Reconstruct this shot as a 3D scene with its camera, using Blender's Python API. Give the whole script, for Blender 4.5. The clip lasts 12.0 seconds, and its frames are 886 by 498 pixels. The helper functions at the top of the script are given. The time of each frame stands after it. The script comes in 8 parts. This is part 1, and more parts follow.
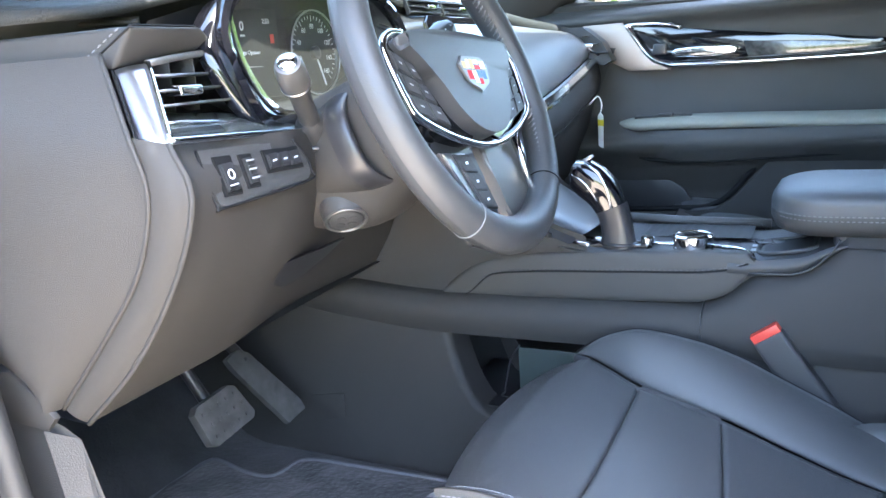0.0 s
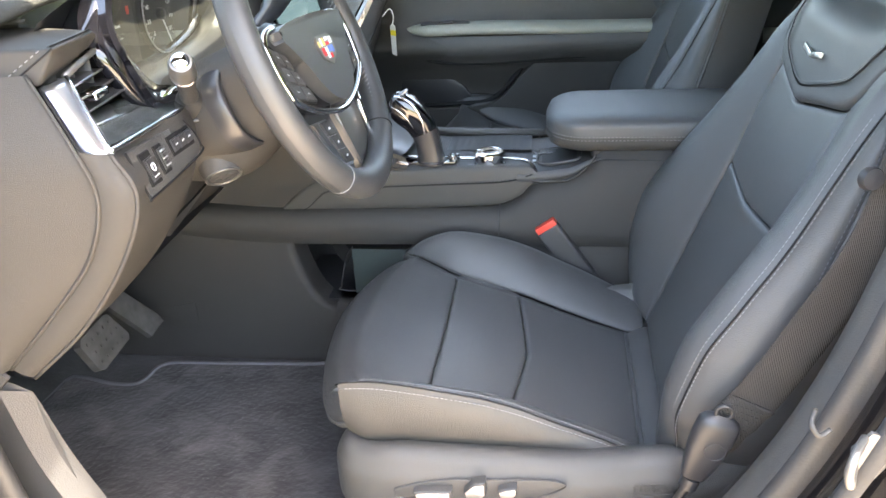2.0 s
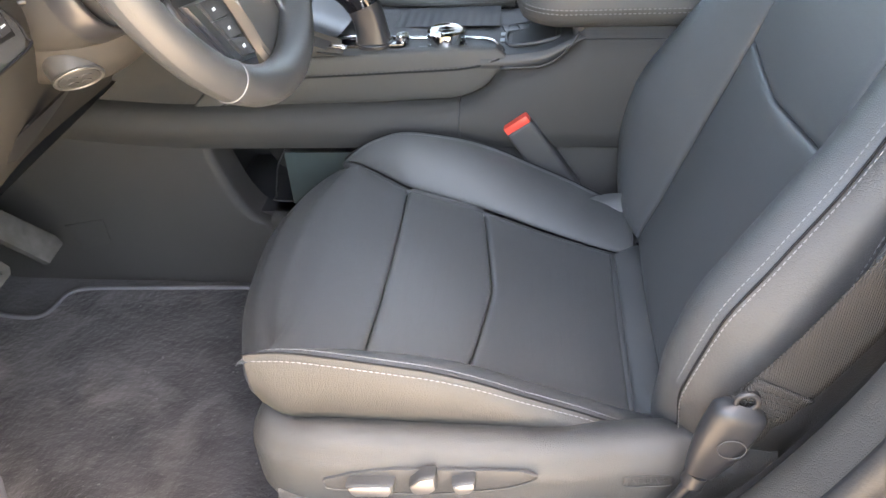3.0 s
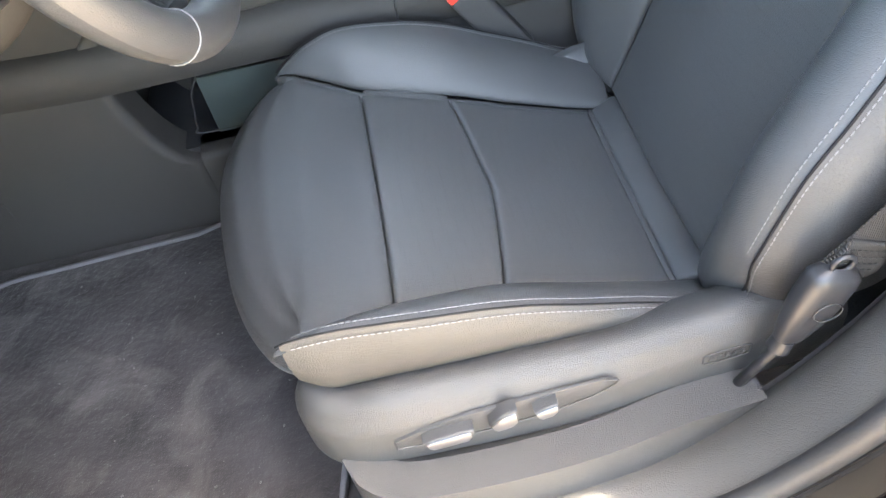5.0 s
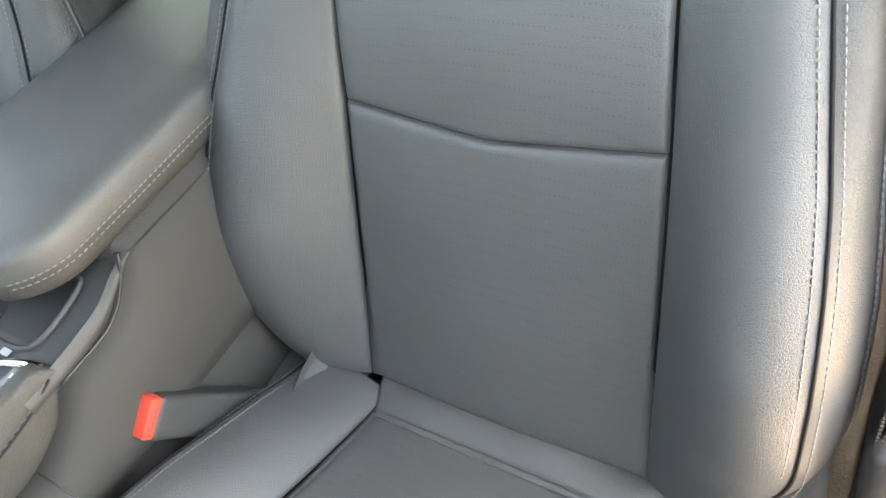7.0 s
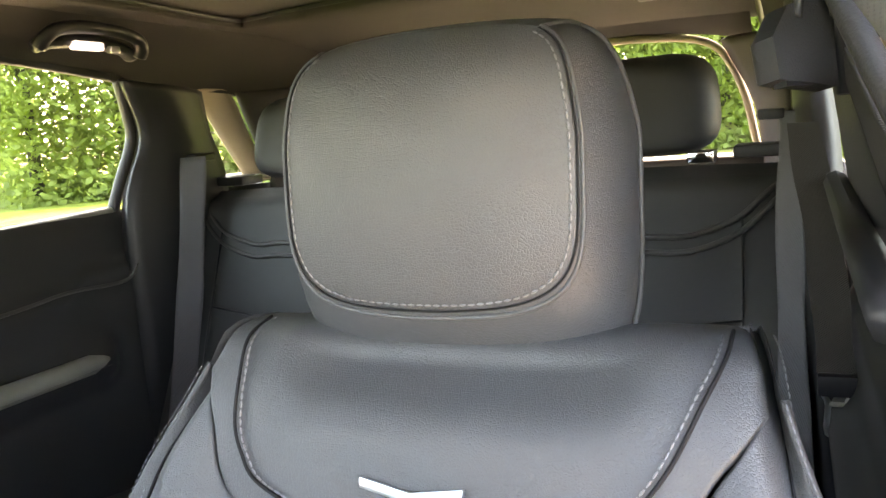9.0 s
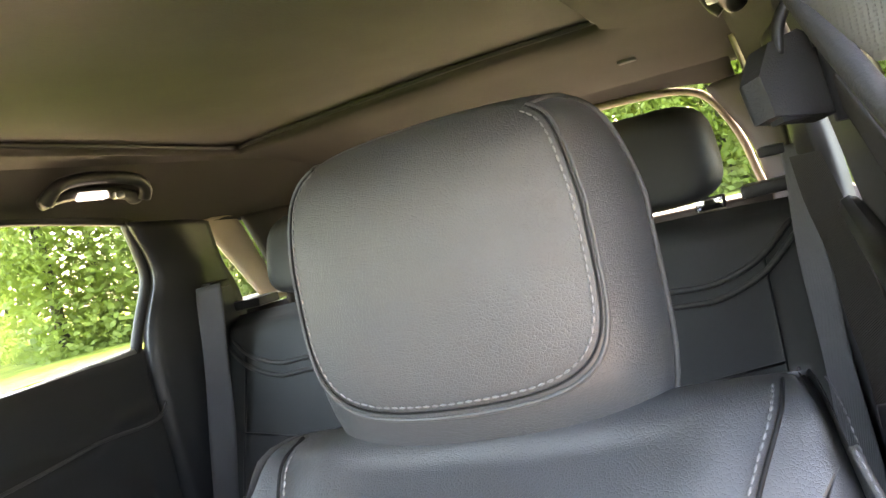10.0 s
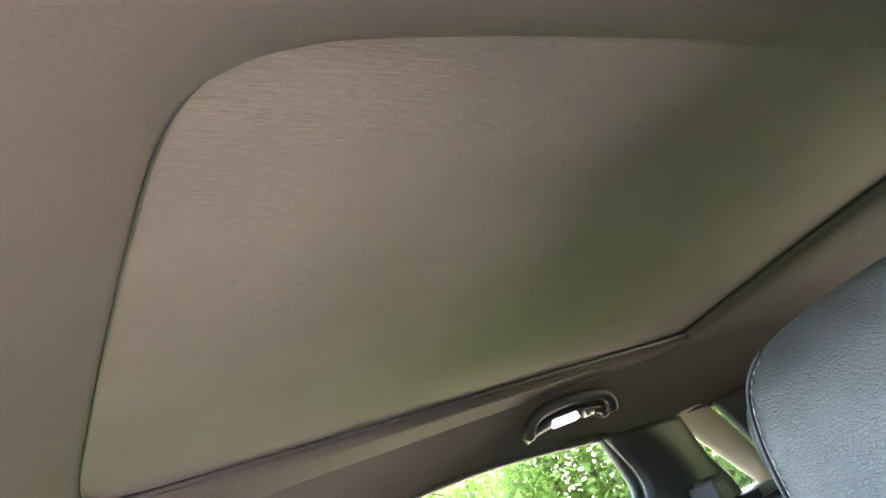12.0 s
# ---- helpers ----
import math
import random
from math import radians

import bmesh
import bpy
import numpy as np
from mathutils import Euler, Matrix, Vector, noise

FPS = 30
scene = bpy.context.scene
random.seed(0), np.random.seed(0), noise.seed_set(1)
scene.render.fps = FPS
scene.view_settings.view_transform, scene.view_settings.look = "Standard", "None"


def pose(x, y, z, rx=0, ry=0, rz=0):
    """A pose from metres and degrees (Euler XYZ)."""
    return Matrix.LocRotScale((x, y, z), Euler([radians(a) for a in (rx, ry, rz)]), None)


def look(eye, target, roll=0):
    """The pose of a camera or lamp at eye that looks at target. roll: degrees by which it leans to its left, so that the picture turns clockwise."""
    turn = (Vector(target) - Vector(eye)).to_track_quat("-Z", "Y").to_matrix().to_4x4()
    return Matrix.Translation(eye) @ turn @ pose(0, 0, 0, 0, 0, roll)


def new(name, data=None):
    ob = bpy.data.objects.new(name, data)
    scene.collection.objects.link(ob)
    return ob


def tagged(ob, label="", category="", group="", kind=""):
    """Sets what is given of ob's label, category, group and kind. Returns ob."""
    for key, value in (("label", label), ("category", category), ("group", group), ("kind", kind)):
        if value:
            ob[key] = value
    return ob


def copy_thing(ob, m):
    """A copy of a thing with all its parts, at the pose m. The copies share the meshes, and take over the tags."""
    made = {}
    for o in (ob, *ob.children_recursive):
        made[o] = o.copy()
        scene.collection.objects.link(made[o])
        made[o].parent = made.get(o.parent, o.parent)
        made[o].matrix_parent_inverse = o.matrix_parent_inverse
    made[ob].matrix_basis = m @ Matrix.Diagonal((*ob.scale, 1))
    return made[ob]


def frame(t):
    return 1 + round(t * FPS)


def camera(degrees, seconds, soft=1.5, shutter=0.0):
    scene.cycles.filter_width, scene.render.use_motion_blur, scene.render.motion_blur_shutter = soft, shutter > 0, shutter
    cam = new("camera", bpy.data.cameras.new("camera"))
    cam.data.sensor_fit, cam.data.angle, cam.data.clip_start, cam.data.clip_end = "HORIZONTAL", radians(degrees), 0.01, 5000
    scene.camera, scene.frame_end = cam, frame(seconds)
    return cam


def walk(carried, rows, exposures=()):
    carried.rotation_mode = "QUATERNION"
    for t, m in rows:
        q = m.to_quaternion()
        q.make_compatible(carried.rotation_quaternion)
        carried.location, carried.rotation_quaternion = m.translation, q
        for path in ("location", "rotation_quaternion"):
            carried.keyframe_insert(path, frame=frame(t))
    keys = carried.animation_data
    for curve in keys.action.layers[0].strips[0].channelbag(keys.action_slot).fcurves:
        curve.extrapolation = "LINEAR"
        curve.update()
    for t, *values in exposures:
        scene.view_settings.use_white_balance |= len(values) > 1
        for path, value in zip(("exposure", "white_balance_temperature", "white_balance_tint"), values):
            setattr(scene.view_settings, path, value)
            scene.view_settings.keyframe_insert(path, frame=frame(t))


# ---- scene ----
cam = camera(60.0, 12.0)
PATH = [
    (0, (0.086, -0.736, 0.796), (-0.796, 0.999, 0.338), -4.3),
    (0.5, (0.084, -0.847, 0.894), (-0.496, 0.98, 0.324), -3.9),
    (1, (0.067, -0.955, 0.96), (-0.362, 0.888, 0.315), -3.4),
    (1.5, (0.059, -0.987, 0.971), (-0.282, 0.847, 0.249), -3.1),
    (2, (0.044, -0.928, 0.965), (-0.245, 0.856, 0.107), -3.2),
    (2.5, (0.049, -0.787, 0.943), (-0.212, 0.91, -0.082), -3.5),
    (3, (0.054, -0.697, 0.912), (-0.182, 0.917, -0.246), -4.0),
    (4.8, (-0.051, -0.602, 0.92), (-0.064, 0.781, -0.525), -9.0),
    (5, (-0.066, -0.586, 0.928), (-0.049, 0.749, -0.561), -12.2),
    (5.5, (-0.109, -0.556, 0.929), (0.002, 0.716, -0.61), -22.1),
    (6, (-0.126, -0.46, 0.937), (0.124, 0.694, -0.677), -30.6),
    (6.5, (-0.073, -0.308, 0.949), (0.471, 0.731, -0.67), -28.0),
    (7, (-0.066, -0.243, 0.945), (0.917, 0.72, -0.507), -20.0),
    (7.2, (-0.064, -0.227, 0.943), (1.052, 0.72, -0.421), -17.3),
    (7.5, (-0.070, -0.211, 0.934), (1.297, 0.738, -0.179), -13.2),
    (7.7, (-0.072, -0.203, 0.934), (1.425, 0.713, -0.017), -10.7),
    (9.3, (-0.011, -0.176, 0.972), (1.794, 0.655, 0.747), -5.6),
    (9.5, (-0.009, -0.175, 0.97), (1.805, 0.648, 0.791), -6.9),
    (10, (-0.009, -0.176, 0.97), (1.8, 0.675, 0.895), -14.0),
    (10.5, (-0.005, -0.178, 0.983), (1.751, 0.77, 1.125), -23.8),
    (11, (0.016, -0.175, 0.988), (1.637, 0.945, 1.331), -30.0),
    (11.5, (0.017, -0.18, 0.989), (1.463, 1.082, 1.552), -31.6),
    (12, (0.027, -0.173, 0.983), (1.181, 1.277, 1.734), -27.0),
]
walk(cam, [(t, look(eye, target, roll)) for t, eye, target, roll in PATH], exposures=[(0, 4.55, 6100, 8), (0.5, 4.6, 6800, 5), (1.0, 4.66, 7300, 6), (1.6, 4.57, 7800, 9), (2.0, 4.5, 7900, 10), (3.0, 4.62, 8400, 12), (5, 4.78, 7800, 8), (6, 4.55, 7350, 7), (6.5, 4.80, 7500, 6), (7.0, 5.3, 10000, 9), (7.5, 5.25, 11000, 13), (9.5, 5.45, 8800, 22), (10, 5.45, 8500, 22), (10.5, 5.45, 7600, 20), (11, 5.75, 7000, 22), (11.5, 5.85, 6600, 22), (12, 5.65, 6300, 20)])

# world: x runs to the rear of the car, y to its passenger side, z up; the driver's seat is centred on y = 0
YC = 0.373            # centre line of the car
YM = 2 * YC           # y mirrors to YM - y

# ---- sky and sun ----
SUN_TO = Vector((0.39, -0.02, 0.92)).normalized()
world = bpy.data.worlds.new("sky")
scene.world = world
world.use_nodes = True
wn = world.node_tree
sky = wn.nodes.new("ShaderNodeTexSky")
sky.sky_type = "NISHITA"
sky.sun_disc = False
sky.sun_elevation = math.asin(SUN_TO.z)
sky.sun_rotation = math.atan2(SUN_TO.x, SUN_TO.y)
sky.dust_density = 2.5
wn.links.new(sky.outputs["Color"], wn.nodes["Background"].inputs["Color"])
wn.nodes["Background"].inputs["Strength"].default_value = 0.15
sun = new("sun", bpy.data.lights.new("sun", "SUN"))
sun.data.energy, sun.data.angle, sun.data.color = 2.2, radians(0.6), (1.0, 0.95, 0.87)
sun.matrix_world = look(SUN_TO * 20, (0, 0, 0))


# ---- materials ----
def material(name, base, rough=0.5, metal=0.0, spec=0.5, grain=0.0, scale=200.0, kind="NOISE", vary=0.12, vscale=6.0, coat=0.0,
             rvary=0.0, stretch=None, tint=None, sheen=0.0, second=0.0, scale2=30.0):
    """Base colour varied at two scales, with fine relief of the given grain (bump strength) and scale (per metre)."""
    m = bpy.data.materials.new(name)
    m.use_nodes = True
    nt = m.node_tree
    b = nt.nodes["Principled BSDF"]
    b.inputs["Roughness"].default_value = rough
    b.inputs["Metallic"].default_value = metal
    b.inputs["Specular IOR Level"].default_value = spec
    b.inputs["Coat Weight"].default_value = coat
    b.inputs["Coat Roughness"].default_value = 0.04
    if sheen:
        b.inputs["Sheen Weight"].default_value = sheen
        b.inputs["Sheen Roughness"].default_value = 0.5
    tc = nt.nodes.new("ShaderNodeTexCoord")
    vec = tc.outputs["Object"]
    if stretch:
        mp = nt.nodes.new("ShaderNodeMapping")
        mp.inputs["Scale"].default_value = stretch
        nt.links.new(vec, mp.inputs["Vector"])
        vec = mp.outputs["Vector"]
    n = nt.nodes.new("ShaderNodeTexNoise")
    n.inputs["Scale"].default_value, n.inputs["Detail"].default_value = vscale, 6
    nt.links.new(tc.outputs["Object"], n.inputs["Vector"])
    ramp = nt.nodes.new("ShaderNodeValToRGB")
    lo = [c * (1 - vary) for c in base]
    hi = [min(1, c * (1 + vary)) for c in (tint or base)]
    ramp.color_ramp.elements[0].position, ramp.color_ramp.elements[1].position = 0.3, 0.7
    ramp.color_ramp.elements[0].color, ramp.color_ramp.elements[1].color = (*lo, 1), (*hi, 1)
    nt.links.new(n.outputs["Fac"], ramp.inputs["Fac"])
    nt.links.new(ramp.outputs["Color"], b.inputs["Base Color"])
    if rvary:
        mr = nt.nodes.new("ShaderNodeMapRange")
        mr.inputs["To Min"].default_value, mr.inputs["To Max"].default_value = rough - rvary, rough + rvary
        nt.links.new(n.outputs["Fac"], mr.inputs["Value"])
        nt.links.new(mr.outputs["Result"], b.inputs["Roughness"])
    if grain:
        if kind == "VORONOI":
            g = nt.nodes.new("ShaderNodeTexVoronoi")
            g.feature = "DISTANCE_TO_EDGE"
            out = g.outputs["Distance"]
        elif kind == "DOTS":
            g = nt.nodes.new("ShaderNodeTexVoronoi")
            g.inputs["Randomness"].default_value = 0.0
            out = g.outputs["Distance"]
        elif kind == "WAVE":
            g = nt.nodes.new("ShaderNodeTexWave")
            g.inputs["Distortion"].default_value = 0.4
            out = g.outputs["Fac"]
        else:
            g = nt.nodes.new("ShaderNodeTexNoise")
            g.inputs["Detail"].default_value = 4
            out = g.outputs["Fac"]
        g.inputs["Scale"].default_value = scale
        nt.links.new(vec, g.inputs["Vector"])
        if kind in ("VORONOI", "DOTS"):
            mr2 = nt.nodes.new("ShaderNodeMapRange")
            mr2.inputs["From Max"].default_value = 0.14 if kind == "VORONOI" else 0.35
            nt.links.new(out, mr2.inputs["Value"])
            out = mr2.outputs["Result"]
        bump = nt.nodes.new("ShaderNodeBump")
        bump.inputs["Strength"].default_value = grain
        bump.inputs["Distance"].default_value = 0.001
        nt.links.new(out, bump.inputs["Height"])
        if second:
            g2 = nt.nodes.new("ShaderNodeTexNoise")
            g2.inputs["Scale"].default_value = scale2
            nt.links.new(tc.outputs["Object"], g2.inputs["Vector"])
            b2 = nt.nodes.new("ShaderNodeBump")
            b2.inputs["Strength"].default_value, b2.inputs["Distance"].default_value = second, 0.004
            nt.links.new(g2.outputs["Fac"], b2.inputs["Height"])
            nt.links.new(b2.outputs["Normal"], bump.inputs["Normal"])
        nt.links.new(bump.outputs["Normal"], b.inputs["Normal"])
    return m


def glass(name, colour, rough=0.0):
    m = bpy.data.materials.new(name)
    m.use_nodes = True
    nt = m.node_tree
    nt.nodes.remove(nt.nodes["Principled BSDF"])
    out = nt.nodes["Material Output"]
    mix, tr, gl, fr = (nt.nodes.new("ShaderNode" + k) for k in ("MixShader", "BsdfTransparent", "BsdfGlossy", "Fresnel"))
    tr.inputs["Color"].default_value = (*colour, 1)
    gl.inputs["Roughness"].default_value = rough
    fr.inputs["IOR"].default_value = 1.45
    nt.links.new(fr.outputs["Fac"], mix.inputs["Fac"])
    nt.links.new(tr.outputs["BSDF"], mix.inputs[1])
    nt.links.new(gl.outputs["BSDF"], mix.inputs[2])
    nt.links.new(mix.outputs["Shader"], out.inputs["Surface"])
    return m


def glow(name, colour, strength):
    m = bpy.data.materials.new(name)
    m.use_nodes = True
    b = m.node_tree.nodes["Principled BSDF"]
    b.inputs["Base Color"].default_value = (0.01, 0.012, 0.015, 1)
    b.inputs["Roughness"].default_value = 0.08
    b.inputs["Emission Color"].default_value = (*colour, 1)
    b.inputs["Emission Strength"].default_value = strength
    return m


LEATHER = material("dark_leather", (0.060, 0.062, 0.064), 0.41, spec=0.62, grain=0.32, scale=480, kind="VORONOI", vary=0.08, rvary=0.05, second=0.08, scale2=14)
# same leather as in front, darkened to hold the rear cabin's shade
LEATHER_SHADED = material("shaded_leather", (0.034, 0.035, 0.036), 0.45, spec=0.5, grain=0.34, scale=500, kind="VORONOI", vary=0.1, second=0.08, scale2=14)
LEATHER_PERF = material("perforated_leather", (0.067, 0.069, 0.070), 0.41, spec=0.62, grain=0.24, scale=480, kind="VORONOI", vary=0.08, second=0.08, scale2=14)
pt = LEATHER_PERF.node_tree
holes, hmap, hmix = pt.nodes.new("ShaderNodeTexVoronoi"), pt.nodes.new("ShaderNodeMapRange"), pt.nodes.new("ShaderNodeMixRGB")
holes.inputs["Scale"].default_value, holes.inputs["Randomness"].default_value = 270, 0.0
hmap.inputs["From Min"].default_value, hmap.inputs["From Max"].default_value = 0.16, 0.24
hmix.inputs["Color1"].default_value = (0.046, 0.047, 0.048, 1)
pt.links.new(pt.nodes["Texture Coordinate"].outputs["Object"], holes.inputs["Vector"])
pt.links.new(holes.outputs["Distance"], hmap.inputs["Value"])
pt.links.new(hmap.outputs["Result"], hmix.inputs["Fac"])
pt.links.new(pt.nodes["Color Ramp"].outputs["Color"], hmix.inputs["Color2"])
pt.links.new(hmix.outputs["Color"], pt.nodes["Principled BSDF"].inputs["Base Color"])
LEATHER_SIDE = material("dark_vinyl", (0.06, 0.059, 0.058), 0.46, grain=0.3, scale=380, kind="VORONOI", vary=0.1)
VINYL_WALL = material("seat_side_vinyl", (0.047, 0.045, 0.042), 0.5, grain=0.35, scale=380, kind="VORONOI", vary=0.1)
LEATHER_RIM = material("wheel_leather", (0.045, 0.046, 0.048), 0.4, grain=0.18, scale=500, kind="VORONOI", vary=0.08)
SOFT = material("soft_touch_plastic", (0.040, 0.038, 0.036), 0.62, spec=0.3, grain=0.35, scale=620, kind="VORONOI", vary=0.08, rvary=0.06)
TOP_PAD = material("top_pad_skin", (0.0315, 0.0325, 0.0315), 0.75, spec=0.12, grain=0.5, scale=300, kind="VORONOI", vary=0.1, rvary=0.05)
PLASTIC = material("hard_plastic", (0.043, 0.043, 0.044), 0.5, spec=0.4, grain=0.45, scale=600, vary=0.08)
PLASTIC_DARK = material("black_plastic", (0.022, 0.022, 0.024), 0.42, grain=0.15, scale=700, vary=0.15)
SATIN = material("satin_black", (0.03, 0.03, 0.033), 0.3, vary=0.1)
PIANO = material("piano_black", (0.006, 0.006, 0.008), 0.06, coat=0.6, vary=0.1)
CHROME = material("chrome", (0.80, 0.81, 0.83), 0.09, metal=1.0, vary=0.03)
SILVER = material("satin_silver", (0.42, 0.42, 0.44), 0.33, metal=1.0, vary=0.05, grain=0.05, scale=900)
TRIM_GLOSS = material("smoked_gloss_trim", (0.05, 0.055, 0.055), 0.12, coat=0.5, vary=0.7, vscale=60, stretch=None)
STEEL = material("brushed_steel", (0.55, 0.56, 0.57), 0.28, metal=1.0, vary=0.08)
FABRIC = material("headliner_fabric", (0.073, 0.067, 0.062), 0.9, spec=0.15, grain=0.8, scale=900, vary=0.06, stretch=(0.25, 1, 1))
SHADE_FABRIC = material("sunshade_fabric", (0.122, 0.112, 0.103), 0.85, spec=0.2, grain=1.7, scale=620, vary=0.10, stretch=(0.12, 1, 1))
PILLAR_FABRIC = material("pillar_fabric", (0.22, 0.215, 0.22), 0.9, spec=0.15, grain=0.9, scale=650, kind="DOTS", vary=0.06)
CARPET = material("carpet", (0.05, 0.05, 0.052), 0.95, spec=0.1, grain=1.0, scale=900, vary=0.25, vscale=14, second=0.5, scale2=120, sheen=0.15)
MAT = material("floor_mat_carpet", (0.031, 0.029, 0.031), 0.95, spec=0.1, grain=1.0, scale=420, vary=0.45, vscale=14, second=0.6, scale2=110, sheen=0.25)
mn = MAT.node_tree
dn, dr, dm = mn.nodes.new("ShaderNodeTexNoise"), mn.nodes.new("ShaderNodeMapRange"), mn.nodes.new("ShaderNodeMixRGB")
dn.inputs["Scale"].default_value, dn.inputs["Detail"].default_value, dn.inputs["Distortion"].default_value = 11.0, 9.0, 0.8
dr.inputs["From Min"].default_value, dr.inputs["From Max"].default_value, dr.inputs["To Max"].default_value = 0.50, 0.78, 0.75
dm.inputs["Color2"].default_value = (0.105, 0.098, 0.097, 1)
mn.links.new(mn.nodes["Texture Coordinate"].outputs["Object"], dn.inputs["Vector"])
mn.links.new(dn.outputs["Fac"], dr.inputs["Value"])
mn.links.new(dr.outputs["Result"], dm.inputs["Fac"])
mn.links.new(mn.nodes["Color Ramp"].outputs["Color"], dm.inputs["Color1"])
mn.links.new(dm.outputs["Color"], mn.nodes["Principled BSDF"].inputs["Base Color"])
RUBBER = material("rubber", (0.03, 0.03, 0.031), 0.55, grain=0.3, scale=400, vary=0.2)
DUSTY = material("dusty_rubber", (0.055, 0.053, 0.051), 0.8, grain=0.5, scale=250, vary=0.35, vscale=40)
WEBBING_GREY = material("grey_belt_webbing", (0.13, 0.13, 0.14), 0.7, spec=0.3, grain=0.8, scale=200, kind="WAVE", vary=0.1)
WEBBING = material("belt_webbing", (0.050, 0.046, 0.043), 0.75, spec=0.25, grain=1.0, scale=200, kind="WAVE", vary=0.1)
THREAD = material("stitch_thread", (0.17, 0.17, 0.175), 0.7, vary=0.08)
THREAD_DARK = material("dark_thread", (0.13, 0.13, 0.135), 0.7, vary=0.08)
SHIELD = material("shield_plastic", (0.050, 0.0495, 0.049), 0.42, spec=0.5, grain=0.45, scale=520, kind="VORONOI", vary=0.08)
THREAD_DULL = material("dull_thread", (0.075, 0.074, 0.072), 0.75, vary=0.08)
# near-black colour that draws the shade inside seams, creases and gaps
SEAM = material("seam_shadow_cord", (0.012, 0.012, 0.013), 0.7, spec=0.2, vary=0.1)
PIPING = material("piping", (0.09, 0.09, 0.09), 0.5, vary=0.1)
RED = material("red_plastic", (0.62, 0.06, 0.04), 0.35, vary=0.06)
YELLOW = material("yellow_print", (0.75, 0.62, 0.04), 0.5, vary=0.05)
PAPER = material("white_paper", (0.75, 0.76, 0.76), 0.6, vary=0.03)
INK = material("dark_print", (0.02, 0.02, 0.02), 0.6, vary=0.1)
PAINT = material("black_car_paint", (0.008, 0.007, 0.007), 0.12, coat=1.0, vary=0.2)
SILL_PLASTIC = material("sill_trim_plastic", (0.07, 0.068, 0.065), 0.5, grain=0.35, scale=420, kind="VORONOI", vary=0.1, second=0.1, scale2=40)
ICON_GREY = material("grey_print", (0.32, 0.33, 0.34), 0.5, vary=0.03)
GUNMETAL = material("satin_gunmetal", (0.16, 0.155, 0.15), 0.34, metal=0.6, vary=0.05)
BRONZE = material("satin_bronze", (0.30, 0.25, 0.22), 0.36, metal=0.7, vary=0.06, grain=0.05, scale=900)
BINDING = material("mat_binding", (0.11, 0.11, 0.12), 0.8, grain=0.5, scale=500, vary=0.1)
# vinyl paled to paint the glare on arm rests and ledge by the windows
VINYL_LIT = material("lit_grey_vinyl", (0.30, 0.305, 0.265), 0.5, grain=0.25, scale=480, kind="VORONOI", vary=0.06)
# tan brightened to carry the sunlight through the quarter window
BEIGE_SUNLIT = material("beige_sunlit_trim", (0.58, 0.47, 0.33), 0.55, grain=0.2, scale=500, vary=0.06)
OLIVE = material("olive_trim", (0.20, 0.18, 0.11), 0.6, grain=0.2, scale=500, vary=0.06)
TRAY = material("tray_plastic", (0.040, 0.054, 0.051), 0.4, grain=0.2, scale=500, vary=0.08)
LAMP_LIT = glow("lit_lamp_lens", (1.0, 0.97, 0.93), 0.06)
WHITE_ICON = material("icon_print", (0.75, 0.76, 0.78), 0.5, vary=0.03)
GLASS = glass("window_glass", (0.86, 0.90, 0.88))
GLASS_DARK = glass("privacy_glass", (0.62, 0.66, 0.54))
GLASS_FRONT = glass("windscreen_glass", (0.54, 0.60, 0.57))
GLASS_LENS = glass("cluster_lens", (0.90, 0.91, 0.92), 0.02)
# a film of dust on the cover
lt_ = GLASS_LENS.node_tree
dust, dmix = lt_.nodes.new("ShaderNodeBsdfDiffuse"), lt_.nodes.new("ShaderNodeMixShader")
dust.inputs["Color"].default_value = (0.55, 0.52, 0.46, 1)
lt_.nodes["Fresnel"].inputs["IOR"].default_value = 1.12
dmix.inputs["Fac"].default_value = 0.065
lt_.links.new(lt_.nodes["Mix Shader"].outputs["Shader"], dmix.inputs[1])
lt_.links.new(dust.outputs["BSDF"], dmix.inputs[2])
lt_.links.new(dmix.outputs["Shader"], lt_.nodes["Material Output"].inputs["Surface"])
DISPLAY = glow("display_screen", (0.35, 0.62, 0.75), 0.03)
DIAL = material("dial_face", (0.010, 0.011, 0.012), 0.4, vary=0.2)
GRASS = material("grass", (0.085, 0.13, 0.02), 0.9, spec=0.1, grain=1.0, scale=30, vary=0.35, vscale=1.5, tint=(0.12, 0.15, 0.03))
CONCRETE = material("concrete", (0.56, 0.46, 0.355), 0.85, spec=0.2, grain=0.6, scale=60, vary=0.15, vscale=2.0)
LEAF = material("tree_leaves", (0.115, 0.170, 0.045), 0.6, spec=0.3, vary=0.35, vscale=0.9, tint=(0.16, 0.21, 0.06))
ln = LEAF.node_tree
tl, mixl = ln.nodes.new("ShaderNodeBsdfTranslucent"), ln.nodes.new("ShaderNodeMixShader")
tl.inputs["Color"].default_value = (0.34, 0.44, 0.10, 1)
mixl.inputs["Fac"].default_value = 0.5
ln.links.new(ln.nodes["Principled BSDF"].outputs["BSDF"], mixl.inputs[1])
ln.links.new(tl.outputs["BSDF"], mixl.inputs[2])
ln.links.new(mixl.outputs["Shader"], ln.nodes["Material Output"].inputs["Surface"])
BARK = material("bark", (0.07, 0.065, 0.05), 0.9, grain=1.0, scale=20, vary=0.3)


